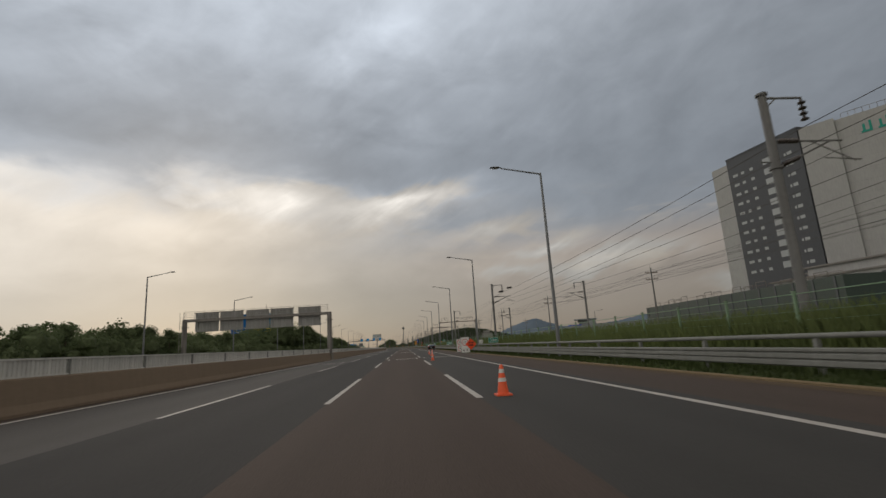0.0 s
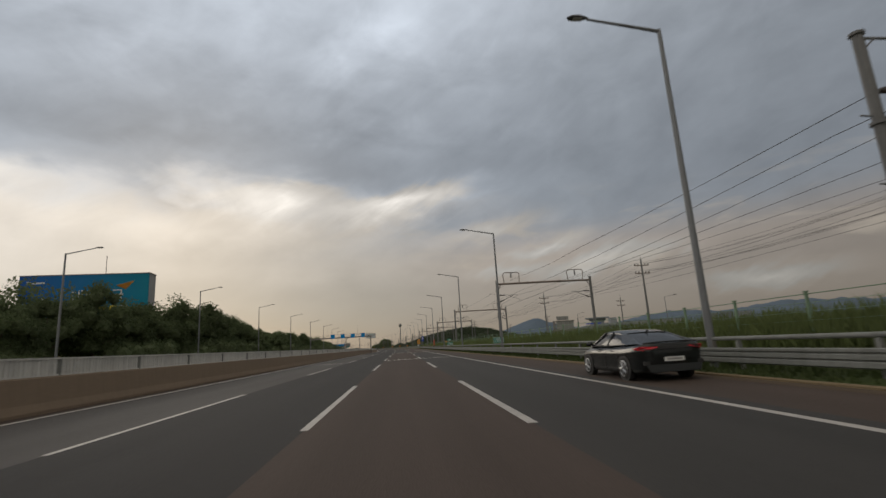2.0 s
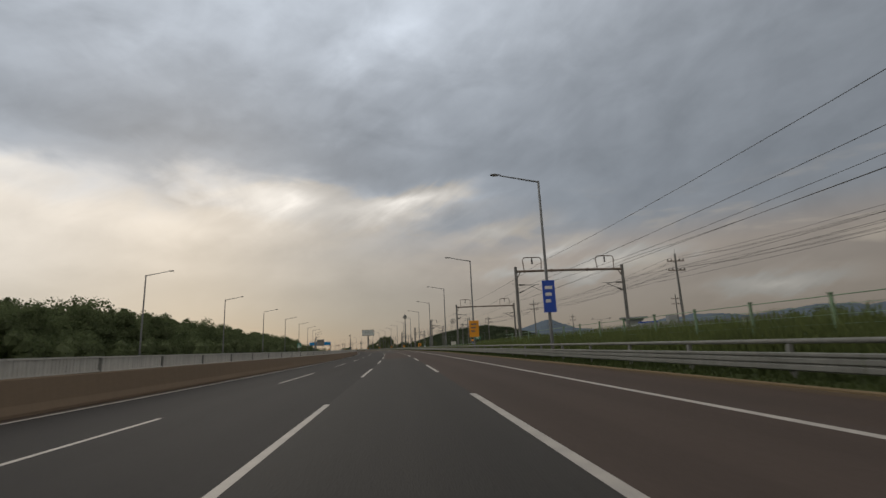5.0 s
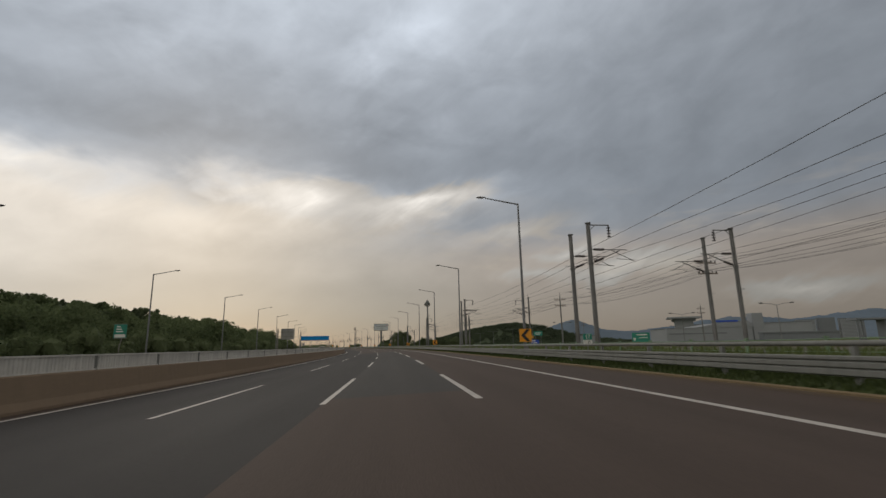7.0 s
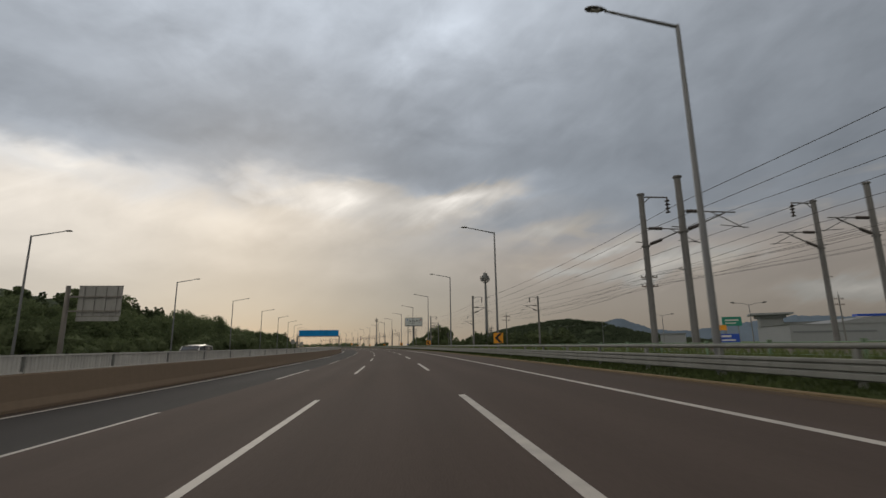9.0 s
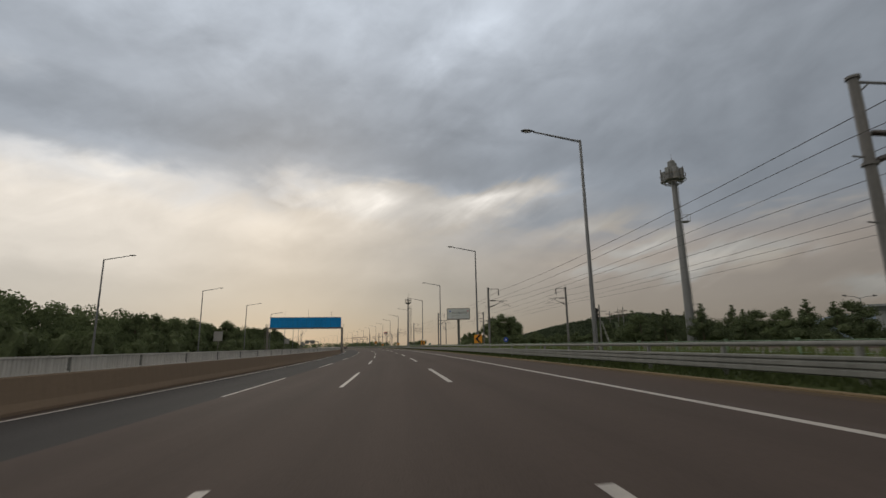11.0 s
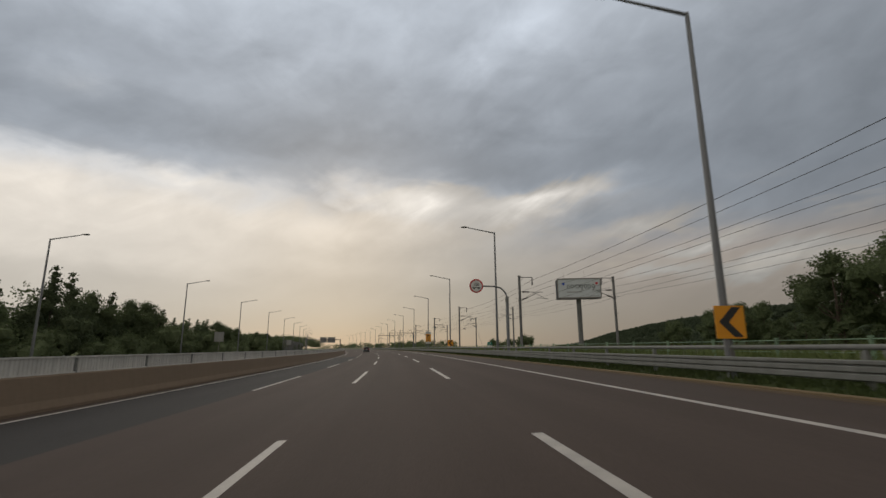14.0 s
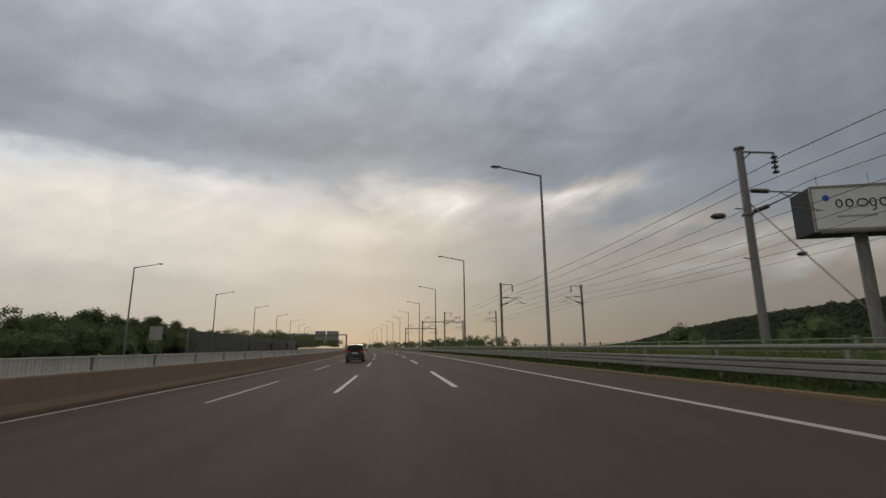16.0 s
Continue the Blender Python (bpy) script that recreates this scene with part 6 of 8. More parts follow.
        part("headlamp", made((box, min(sign * 0.45, sign * 0.72), max(sign * 0.45, sign * 0.72), ys[-1] - 0.22, ys[-1] - 0.12, 0.62, 0.74)), M["lens"], root)
    part("tail_strip", made((box, -0.45, 0.45, -0.035, 0.1, tail_z + 0.05, tail_z + 0.10)), M["trim"], root)
    part("bumper", made((box, -0.80, 0.80, -0.06, 0.25, 0.20, 0.42)), M["trim"], root, "black plastic bumper")
    part("bumper_strip", made((box, -0.55, 0.55, -0.075, -0.05, 0.36, 0.40)), M["alloy"], root)
    pl = part("number_plate", made((box, -0.26, 0.26, -0.065, -0.045, plate_z, plate_z + 0.12)), M["white"], root)
    part("plate_bar", made((box, -0.2, 0.2, -0.070, -0.066, plate_z + 0.035, plate_z + 0.085)), M["board"], pl)
    return root


def slab(bm, face, back):
    """A block between two outlines with equally many corners."""
    f, b = [bm.verts.new(p) for p in face], [bm.verts.new(p) for p in back]
    bm.faces.new(f)
    bm.faces.new(b[::-1])
    for k in range(len(f)):
        q = (k + 1) % len(f)
        bm.faces.new((f[k], b[k], b[q], f[q]))


def fastback(m, label):
    """Low four-door car: waisted body, fastback glasshouse, wedge tail lamps round the corners; y runs from the tail to the nose."""
    root = thing("car", label, "car", m)
    paint = M["sedan"]
    # half outlines of the body: station, height of the deck, half width at waist, sill
    plan = [(-0.03, 0.93, 0.55, 0.42), (0.0, 1.00, 0.70, 0.34), (0.08, 1.035, 0.80, 0.27), (0.25, 1.03, 0.865, 0.22), (0.55, 1.01, 0.895, 0.19), (1.0, 0.985, 0.905, 0.18), (1.7, 0.965, 0.90, 0.18), (2.5, 0.955, 0.90, 0.18),
            (3.2, 0.94, 0.90, 0.18), (3.6, 0.91, 0.895, 0.19), (4.0, 0.85, 0.87, 0.20), (4.35, 0.76, 0.80, 0.23), (4.55, 0.66, 0.68, 0.27), (4.64, 0.54, 0.50, 0.32)]
    rows = []
    for y, z, w, sill in plan:
        h = z - sill
        rows.append((y, [(0.0, sill), (w * 0.88, sill), (w * 0.955, sill + 0.05 * h), (w * 0.985, sill + 0.22 * h), (w * 0.97, sill + 0.45 * h), (w, sill + 0.66 * h), (w * 0.985, sill + 0.80 * h), (w * 0.93, sill + 0.93 * h), (w * 0.80, z), (w * 0.4, z + 0.012), (0.0, z + 0.016)]))
    bm = bmesh.new()
    loft(bm, rows)
    part("body", bm, paint, root, smooth=True)
    house = [(0.30, 1.02, 1.045, 0.70, 0.56), (0.75, 1.00, 1.19, 0.765, 0.575), (1.25, 0.985, 1.32, 0.80, 0.575), (1.75, 0.97, 1.395, 0.81, 0.575), (2.25, 0.96, 1.415, 0.81, 0.575), (2.65, 0.955, 1.385, 0.81, 0.57), (3.1, 0.945, 1.19, 0.80, 0.60), (3.55, 0.91, 0.945, 0.76, 0.64)]
    bm = bmesh.new()
    loft(bm, [(y, [(0.0, a), (wb, a), (wb * 0.985, a + (b - a) * 0.2), (wr * 1.05, b - (b - a) * 0.16), (wr * 0.96, b - 0.012), (wr * 0.5, b + 0.004), (0.0, b + 0.01)]) for y, a, b, wb, wr in house])
    part("windows", bm, M["glass"], root, "dark tinted glass", smooth=True)
    bm = bmesh.new()
    loft(bm, [(y, [(0.0, b - 0.02), (wr * 1.075, b - (b - a) * 0.17), (wr * 1.06, b - (b - a) * 0.10), (wr * 0.97, b + 0.006), (wr * 0.5, b + 0.022), (0.0, b + 0.028)]) for y, a, b, wb, wr in house[2:6]])
    part("roof", bm, paint, root, smooth=True)
    part("roof_fin", made((tube, ((0, 1.28, 1.34), (0, 1.20, 1.375), (0, 1.16, 1.41)), (0.035, 0.025, 0.008), 6)), paint, root)
    for sign in (-1, 1):
        def side(*pts):
            return [(sign * x, y, z) for x, y, z in pts]
        # rear quarter: the broad painted panel that runs from the roof down into the tail
        bm = bmesh.new()
        slab(bm, side((0.80, 0.22, 1.025), (0.835, 0.85, 1.0), (0.825, 1.12, 1.06), (0.622, 1.45, 1.325), (0.60, 1.22, 1.315), (0.66, 0.72, 1.18)),
             side((0.70, 0.22, 1.0), (0.75, 0.85, 0.98), (0.75, 1.12, 1.04), (0.56, 1.45, 1.30), (0.55, 1.22, 1.28), (0.58, 0.72, 1.14)))
        part("rear_pillar", bm, paint, root)
        part("front_pillar", made((tube, side((0.775, 3.5, 0.935), (0.655, 3.08, 1.17), (0.605, 2.62, 1.375)), (0.04, 0.035, 0.035), 8)), paint, root)
        part("door_pillar", made((tube, side((0.825, 2.12, 0.965), (0.612, 2.05, 1.375)), 0.032, 6)), M["trim"], root)
        part("waist_trim", made((tube, side((0.845, 0.95, 1.0), (0.855, 1.7, 0.978), (0.855, 2.6, 0.968), (0.82, 3.45, 0.945)), 0.014, 6)), M["trim"], root)
        bm = made((tube, side((0.84, 3.12, 0.99), (0.93, 3.12, 1.02)), 0.025, 6))
        arm = part("door_mirror", bm, paint, root)
        part("mirror_shell", made((tube, side((0.90, 3.12, 1.04), (0.95, 3.12, 1.045), (1.03, 3.13, 1.045), (1.09, 3.15, 1.04)), (0.055, 0.08, 0.08, 0.04), 10)), paint, arm, smooth=True)
        for y in (0.98, 3.68):
            part("wheel_arch", made((disc, (sign * 0.835, y, 0.345), (1, 0, 0), 0.375, 0.13, 28)), M["trim"], root)
            wheel(root, sign * 0.80, y, 0.335, sign)
        for y in (1.62, 2.62):
            part("door_handle", made((tube, side((0.905, y, 0.83), (0.925, y + 0.03, 0.835), (0.925, y + 0.2, 0.835), (0.905, y + 0.23, 0.83)), 0.013, 6)), paint, root)
        part("door_seam", made((tube, side((0.897, 1.25, 0.28), (0.912, 1.35, 0.70), (0.86, 1.33, 0.96)), 0.006, 4), (tube, side((0.895, 2.22, 0.28), (0.91, 2.2, 0.70), (0.855, 2.12, 0.96)), 0.006, 4)), M["trim"], root)
        bm = bmesh.new()
        slab(bm, side((0.42, -0.075, 0.895), (0.60, -0.062, 0.87), (0.79, 0.01, 0.835), (0.902, 0.24, 0.86), (0.905, 0.30, 0.90), (0.85, 0.04, 0.945), (0.64, -0.045, 0.94), (0.40, -0.07, 0.93)),
             side((0.42, 0.06, 0.895), (0.60, 0.08, 0.87), (0.72, 0.17, 0.835), (0.80, 0.32, 0.86), (0.80, 0.38, 0.90), (0.75, 0.18, 0.945), (0.62, 0.10, 0.94), (0.40, 0.07, 0.93)))
        part("tail_lamp", bm, M["tail"], root, "wedge-shaped red tail lamp")
        part("headlamp", made((box, *sorted((sign * 0.45, sign * 0.72)), 4.38, 4.50, 0.62, 0.72)), M["lens"], root)
        part("bumper_vent", made((box, *sorted((sign * 0.62, sign * 0.78)), -0.01, 0.12, 0.44, 0.54)), M["trim"], root)
    bm = bmesh.new()
    slab(bm, [(-0.42, -0.072, 0.86), (0.42, -0.072, 0.86), (0.40, -0.067, 0.94), (-0.40, -0.067, 0.94)], [(-0.42, 0.05, 0.86), (0.42, 0.05, 0.86), (0.40, 0.05, 0.94), (-0.40, 0.05, 0.94)])
    part("tail_strip", bm, M["trim"], root, "gloss black strip between the lamps")
    part("lip_spoiler", made((tube, ((-0.72, 0.10, 1.03), (-0.4, 0.03, 1.05), (0, 0.01, 1.055), (0.4, 0.03, 1.05), (0.72, 0.10, 1.03)), (0.012, 0.022, 0.024, 0.022, 0.012), 8)), paint, root, smooth=True)
    bm = bmesh.new()
    slab(bm, [(-0.66, -0.06, 0.26), (0.66, -0.06, 0.26), (0.74, -0.03, 0.45), (-0.74, -0.03, 0.45)], [(-0.70, 0.30, 0.22), (0.70, 0.30, 0.22), (0.78, 0.30, 0.45), (-0.78, 0.30, 0.45)])
    part("bumper", bm, paint, root, "dark lower bumper")
    pl = part("number_plate", made((box, -0.26, 0.26, -0.062, -0.02, 0.53, 0.645)), M["white"], root)
    part("plate_bar", made((box, -0.2, 0.2, -0.067, -0.063, 0.565, 0.615)), M["board"], pl)


fastback(stand(117.2, 6.85, 0.0, -1.5) @ Matrix.Diagonal((1, 1, 0.94, 1)), "charcoal fastback sedan stopped on the hard shoulder with red tail lamps")
car(stand(929.6, -3.42, 0.0, 0.0), "dark navy family van in the next lane with red tail lamps", "suv",
    [(-0.02, 0.80), (0.04, 1.06), (0.25, 1.10), (1.4, 1.09), (2.9, 1.06), (3.6, 1.04), (4.1, 0.95), (4.5, 0.86), (4.75, 0.62)],
    [(-0.02, 0.88), (0.1, 0.93), (0.5, 0.96), (2.5, 0.97), (4.1, 0.93), (4.5, 0.82), (4.75, 0.62)],
    [(0.10, 1.08, 1.14, 0.82, 0.74), (0.30, 1.08, 1.68, 0.85, 0.68), (1.6, 1.07, 1.75, 0.86, 0.69), (2.9, 1.05, 1.70, 0.86, 0.67), (3.85, 1.0, 1.05, 0.80, 0.68)],
    0.36, (0.95, 3.9), 1.0, 0.86, True)
car(stand(542.5, -17.0, 0.0, 180) @ pose(0, -2.0, 0), "silver van on the opposite carriageway behind the median screen", "silver",
    [(-0.02, 0.80), (0.04, 1.06), (0.25, 1.10), (1.4, 1.09), (2.9, 1.06), (3.6, 1.04), (4.1, 0.95), (4.5, 0.86), (4.75, 0.62)],
    [(-0.02, 0.88), (0.1, 0.93), (0.5, 0.96), (2.5, 0.97), (4.1, 0.93), (4.5, 0.82), (4.75, 0.62)],
    [(0.10, 1.08, 1.2, 0.82, 0.76), (0.30, 1.08, 1.90, 0.85, 0.72), (1.6, 1.07, 2.0, 0.86, 0.74), (3.2, 1.05, 1.92, 0.86, 0.70), (4.15, 1.0, 1.05, 0.80, 0.68)],
    0.36, (0.95, 3.9), 1.0, 0.86, True)


# ---- trees and shrubs ----
rng = np.random.default_rng(5)


def leaf_mesh(name, lobes, count, size, mat, flat=1.0):
    """Leaves spread over the shells of lobes (x, y, z, radius): one small bent quad each."""
    w = np.array([q[3] ** 2 for q in lobes])
    pick = rng.choice(len(lobes), count, p=w / w.sum())
    L = np.array(lobes)
    d = rng.normal(size=(count, 3))
    d /= np.linalg.norm(d, axis=1)[:, None]
    d[:, 2] = np.where(d[:, 2] < -0.35, -d[:, 2], d[:, 2])
    r = L[pick, 3] * (0.50 + 0.75 * rng.random(count) ** 1.1)
    c = L[pick, :3] + d * r[:, None] * np.array([1, 1, flat])
    t = rng.normal(size=(count, 3))
    nrm = d + 0.8 * rng.normal(size=(count, 3))
    a = np.cross(nrm, t)
    a /= np.linalg.norm(a, axis=1)[:, None] + 1e-9
    b = np.cross(nrm, a)
    b /= np.linalg.norm(b, axis=1)[:, None] + 1e-9
    sz = (size * (0.6 + 0.8 * rng.random(count)))[:, None]
    v = np.stack([c - a * sz, c - b * sz * 0.6, c + a * sz, c + b * sz * 0.6], axis=1).reshape(-1, 3)
    f = np.arange(count * 4).reshape(-1, 4)
    me = bpy.data.meshes.new(name)
    me.from_pydata(v.tolist(), [], f.tolist())
    me.materials.append(mat)
    return me


def core_mesh(name, lobes, shrink, mat):
    bm = bmesh.new()
    for x, y, z, r in lobes:
        res = bmesh.ops.create_icosphere(bm, subdivisions=1, radius=r * shrink)
        for q in res["verts"]:
            q.co = Vector((x, y, z)) + q.co * (1 + 0.35 * noise.noise(q.co * 1.3 + Vector((x, y, z))))
    return mesh_of(bm, name, mat)


def trunk_mesh(tall, lobes, r):
    bm = bmesh.new()
    tube(bm, ((0, 0, -0.6), (0.05, 0.03, tall * 0.25), (-0.06, 0.05, tall * 0.55), (0.0, 0.0, tall * 0.8)), (r, r * 0.8, r * 0.5, r * 0.2), 8)
    for x, y, z, q in lobes[:8]:
        tube(bm, ((0, 0, tall * 0.25 + z * 0.12), (x * 0.5, y * 0.5, z * 0.75), (x * 0.9, y * 0.9, z)), (r * 0.4, r * 0.26, r * 0.1), 6)
    return mesh_of(bm, "trunk", M["bark"])


def broad_lobes(seed):
    q = np.random.default_rng(seed)
    out = []
    for i in range(19):
        a = q.uniform(0, 6.28)
        z = q.uniform(2.4, 7.7)
        reach = (1.0 - abs(z - 5.2) / 5.2) * 2.9 * q.uniform(0.55, 1.1)
        out.append((math.cos(a) * reach, math.sin(a) * reach, z, q.uniform(0.75, 1.55) * (0.75 if z > 7 else 1.0)))
    out += [(0.2, 0.1, 7.6, 1.35), (-0.3, -0.2, 8.3, 1.15)]
    return out


def pine_lobes(seed):
    q = np.random.default_rng(seed)
    return [(q.uniform(-0.25, 0.25) * (9 - z), q.uniform(-0.25, 0.25) * (9 - z), z, 0.35 + (9.4 - z) * 0.21 * q.uniform(0.8, 1.25)) for z in np.linspace(2.0, 9.3, 13)]


def bush_lobes(seed):
    q = np.random.default_rng(seed)
    return [(q.uniform(-1.8, 1.8), q.uniform(-1.2, 1.2), q.uniform(0.5, 1.9), q.uniform(0.6, 1.1)) for _ in range(9)]


TREES = []
for k in range(6):
    lb = broad_lobes(20 + k)
    TREES.append((trunk_mesh(9, lb, 0.2), leaf_mesh("crown", lb, 6800, 0.135, M["leaf"]), core_mesh("inner_crown", lb, 0.66, M["inner"])))
PINES = []
for k in range(3):
    lb = pine_lobes(50 + k)
    PINES.append((trunk_mesh(9.5, [], 0.16), leaf_mesh("crown", lb, 4200, 0.12, M["pine"], 0.8), core_mesh("inner_crown", lb, 0.60, M["inner"])))
BUSHES = []
for k in range(4):
    lb = bush_lobes(80 + k)
    BUSHES.append((trunk_mesh(1.6, lb, 0.06), leaf_mesh("crown", lb, 1500, 0.10, M["leaf"]), core_mesh("inner_crown", lb, 0.80, M["inner"])))


def plant(kind, name, label, category, m, group):
    root = thing(name, label, category, m, group)
    for nm, me in zip(("trunk", "crown", "inner_crown"), kind):
        piece(nm, me, root)


def growth(name, label, crowns, leaves, size, mat):
    """Rear trees run together into one wood: (x, y, z of foot, height, spread, is_pine) each, as clumps of leaves."""
    spots, radii = [], []
    for x, y, z, h, w, pine in crowns:
        for i in range(5 if pine else 6):
            k = (i + 0.6) / 5.6
            reach = w * (0.55 * (1 - k) if pine else 0.75 * math.sin(min(k * 2.6, 2.8)))
            a = rng.uniform(0, 6.28)
            spots.append((x + math.cos(a) * reach, y + math.sin(a) * reach, z + h * (0.25 + 0.62 * k)))
            radii.append((0.18 + 0.30 * (1 - k)) * w if pine else w * rng.uniform(0.38, 0.6))
    spots, radii = np.repeat(np.array(spots), leaves, 0), np.repeat(np.array(radii), leaves)
    n = len(radii)
    d = rng.normal(size=(n, 3))
    d /= np.linalg.norm(d, axis=1)[:, None]
    d[:, 2] = np.where(d[:, 2] < -0.3, -d[:, 2], d[:, 2])
    c = spots + d * (radii * (0.5 + 0.6 * rng.random(n)))[:, None]
    nrm = d + 0.8 * rng.normal(size=(n, 3))
    p = np.cross(nrm, rng.normal(size=(n, 3)))
    p /= np.linalg.norm(p, axis=1)[:, None] + 1e-9
    q = np.cross(nrm, p)
    q /= np.linalg.norm(q, axis=1)[:, None] + 1e-9
    sz = (size * (0.6 + 0.8 * rng.random(n)))[:, None]
    v = np.stack([c - p * sz, c - q * sz * 0.7, c + p * sz, c + q * sz * 0.7], axis=1).reshape(-1, 3)
    me = bpy.data.meshes.new(name)
    me.from_pydata(v.tolist(), [], np.arange(n * 4).reshape(-1, 4).tolist())
    me.materials.append(mat)
    tagged(new(name, me), label, "woodland", kind="stuff")


TOP_S = [20, 56, 65, 72, 80, 91, 100, 110, 117, 125, 137, 150, 161, 172, 178, 186, 193, 199, 209, 218, 227, 237, 246, 262, 275, 286, 293, 300, 312, 320, 345, 363]
TOP_Z = [6, 6.2, 6.9, 6.4, 7.6, 7.1, 7.0, 6.7, 7.4, 7.0, 6.0, 7.4, 9.0, 11.6, 10.6, 10.1, 11.4, 11.1, 12.3, 10.4, 11.2, 10.2, 9.4, 8.6, 8.9, 10.1, 10.2, 9.2, 10.2, 8.6, 8.8, 10]
TOP_S += [412, 463, 499, 536, 556, 569, 590, 634, 650, 680, 700, 723, 732, 743, 750, 758, 769, 778, 789, 811, 830, 839, 842, 849, 861, 871, 893, 912, 940, 948, 951, 955, 961, 967, 977, 985, 1006, 1039, 1104, 1150]
TOP_Z += [10, 9.3, 9.4, 9.9, 10.4, 8.8, 9.0, 12.4, 11.6, 9.6, 8.2, 8.0, 8.1, 9.6, 9.4, 8.3, 6.6, 8.5, 8.7, 7.9, 8.2, 9.7, 8.1, 7.7, 7.5, 6.4, 6.8, 7.7, 6.0, 4.6, 8.0, 8.6, 7.4, 7.2, 8.4, 7.8, 6.7, 6.0, 7.4, 8.5]


def crest(s):
    return float(np.interp(s, TOP_S, TOP_Z))


def left_hill(s, u):
    """Wooded rise behind the roadside trees on the left."""
    k = float(np.interp(s, [330, 400, 470, 560, 640, 720], [0, 1, 1, 1, 0.8, 0.3])) if 330 < s < 760 else 0.0
    return k * float(np.interp(-u, [36, 46, 58, 70, 92, 120], [0, 0.18, 0.55, 0.80, 1.0, 0.8])) * crest(s) * 0.85 * min(-u, 80) / 42


wood_broad, wood_pine = [], []
s = 24.0
while s < 1130:
    hilly = 360 < s < 700
    for row, u0 in enumerate((-41.5, -48.0, -55.0, -63.0, -71.0)):
        if row > 1 and not hilly and row > 2:
            continue
        ss, u = s + rng.uniform(-2.2, 2.2), u0 + rng.uniform(-1.8, 1.8)
        want = crest(ss) * (1.0 if row == 0 or ss > 700 else 1.10) * rng.uniform(0.90, 1.04)
        if hilly:
            want = (crest(ss) * 0.85 * (-u) / 42 - left_hill(ss, u)) * rng.uniform(0.95, 1.14) if row else rng.uniform(3.0, 5.0)
        if hilly:
            want *= float(np.interp(ss, [360, 540, 600, 700], [1.06, 1.03, 0.94, 0.92]))
        want = max(want + (0.5 if ss > 700 else 0.0), 2.5) * float(np.interp(ss, [150, 205, 225, 250, 705, 740, 800, 825, 895, 930], [1.0, 1.1, 1.1, 1.0, 0.95, 0.88, 0.98, 1.20, 1.16, 0.90]))
        k = want / 9.6
        pine = hilly and rng.random() < 0.6 or 800 < ss < 900 and rng.random() < 0.7
        if row == 0:
            kind = PINES[rng.integers(3)] if pine else TREES[rng.integers(6)]
            m = stand(ss, u, left_hill(ss, u), rng.uniform(0, 360)) @ Matrix.Diagonal((k * rng.uniform(0.95, 1.2), k * rng.uniform(0.95, 1.2), k, 1))
            plant(kind, "tree", "dark pine tree in the wood beside the road" if pine else "dense green broadleaf tree beside the opposite lanes", "tree", m, "trees along the opposite lanes")
        else:
            for e in (-1.6, 1.7) if not hilly else (-2.4, -0.8, 0.8, 2.4):
                p = spot(ss + e + rng.uniform(-1, 1), u + rng.uniform(-2, 2), left_hill(ss, u))
                (wood_pine if pine else wood_broad).append((*p, want * rng.uniform(0.82, 1.0), max(want, 4.0) * (0.22 if pine else 0.34), pine))
    for e in (-2.2, 0.0, 2.2):
        wood_broad.append((*spot(s + e, -45.0 + rng.uniform(-1, 1)), 0.80 * crest(s) * rng.uniform(0.75, 1.05), 0.32 * crest(s), False))
    if rng.random() < 0.85:
        k = rng.uniform(1.1, 1.9)
        m = stand(s + rng.uniform(-2, 2), -36.5 + rng.uniform(-1.2, 1.2), 0.0, rng.uniform(0, 360)) @ Matrix.Diagonal((k, k, k * rng.uniform(0.9, 1.25), 1))
        plant(BUSHES[rng.integers(4)], "bush", "leafy green bush in front of the roadside trees", "bush", m, "bushes along the opposite lanes")
    s += 4.9 if not hilly else 6.4
# the wood goes on past the last bend and closes the far end of the road
for i in range(90):
    s = rng.uniform(1105, 1340)
    h = rng.uniform(8, 10.5) + (s - 1105) * 0.015
    wood_broad.append((*spot(s, -rng.uniform(40, 75)), h, h * 0.36, False))
end, ahead = spot(1340, 0), Vector((-math.sin(H_AXIS[-1]), math.cos(H_AXIS[-1]), 0))
across = Vector((ahead.y, -ahead.x, 0))
for i in range(260):
    f, left = rng.uniform(10, 520), rng.random() < 0.62
    h = rng.uniform(12, 16) if left else rng.uniform(5, 8.5)
    p = end + ahead * f + across * (-rng.uniform(27, 90) if left else rng.uniform(24, 90))
    wood_broad.append((p.x, p.y, -2.5, h + 2.5, h * 0.5, False))
for i in range(110):
    f, side = rng.uniform(75, 150), rng.uniform(-52, -5)
    h = float(np.interp(side, [-52, -20, -5], [17.0, 15.0, 10.0])) * rng.uniform(0.85, 1.08)
    p = end + ahead * f + across * side
    wood_broad.append((p.x, p.y, -1.0, h + 1.0, h * 0.40, False))
for i in range(150):
    f = rng.uniform(-190, 330)
    h = float(np.interp(f, [-190, 0, 330], [9.0, 14.0, 21.0])) * rng.uniform(0.8, 1.05)
    p = end + ahead * f + across * -rng.uniform(30, 62) if f > 0 else spot(1340 + f, -rng.uniform(38, 60))
    wood_broad.append((p.x, p.y, -1.5, h + 1.5, h * 0.42, False))
for i in range(90):
    s, u = rng.uniform(1090, 1340), rng.uniform(40, 75)
    h = rng.uniform(3.5, 6.0)
    wood_broad.append((*spot(s, u, -2.0), h + 2.0, h * 0.6, False))
growth("woodland", "dense green wood behind the roadside trees", wood_broad, 95, 0.20, M["leaf"])
growth("pine_woodland", "dark pine wood on the roadside slope", wood_pine, 60, 0.20, M["pine"])

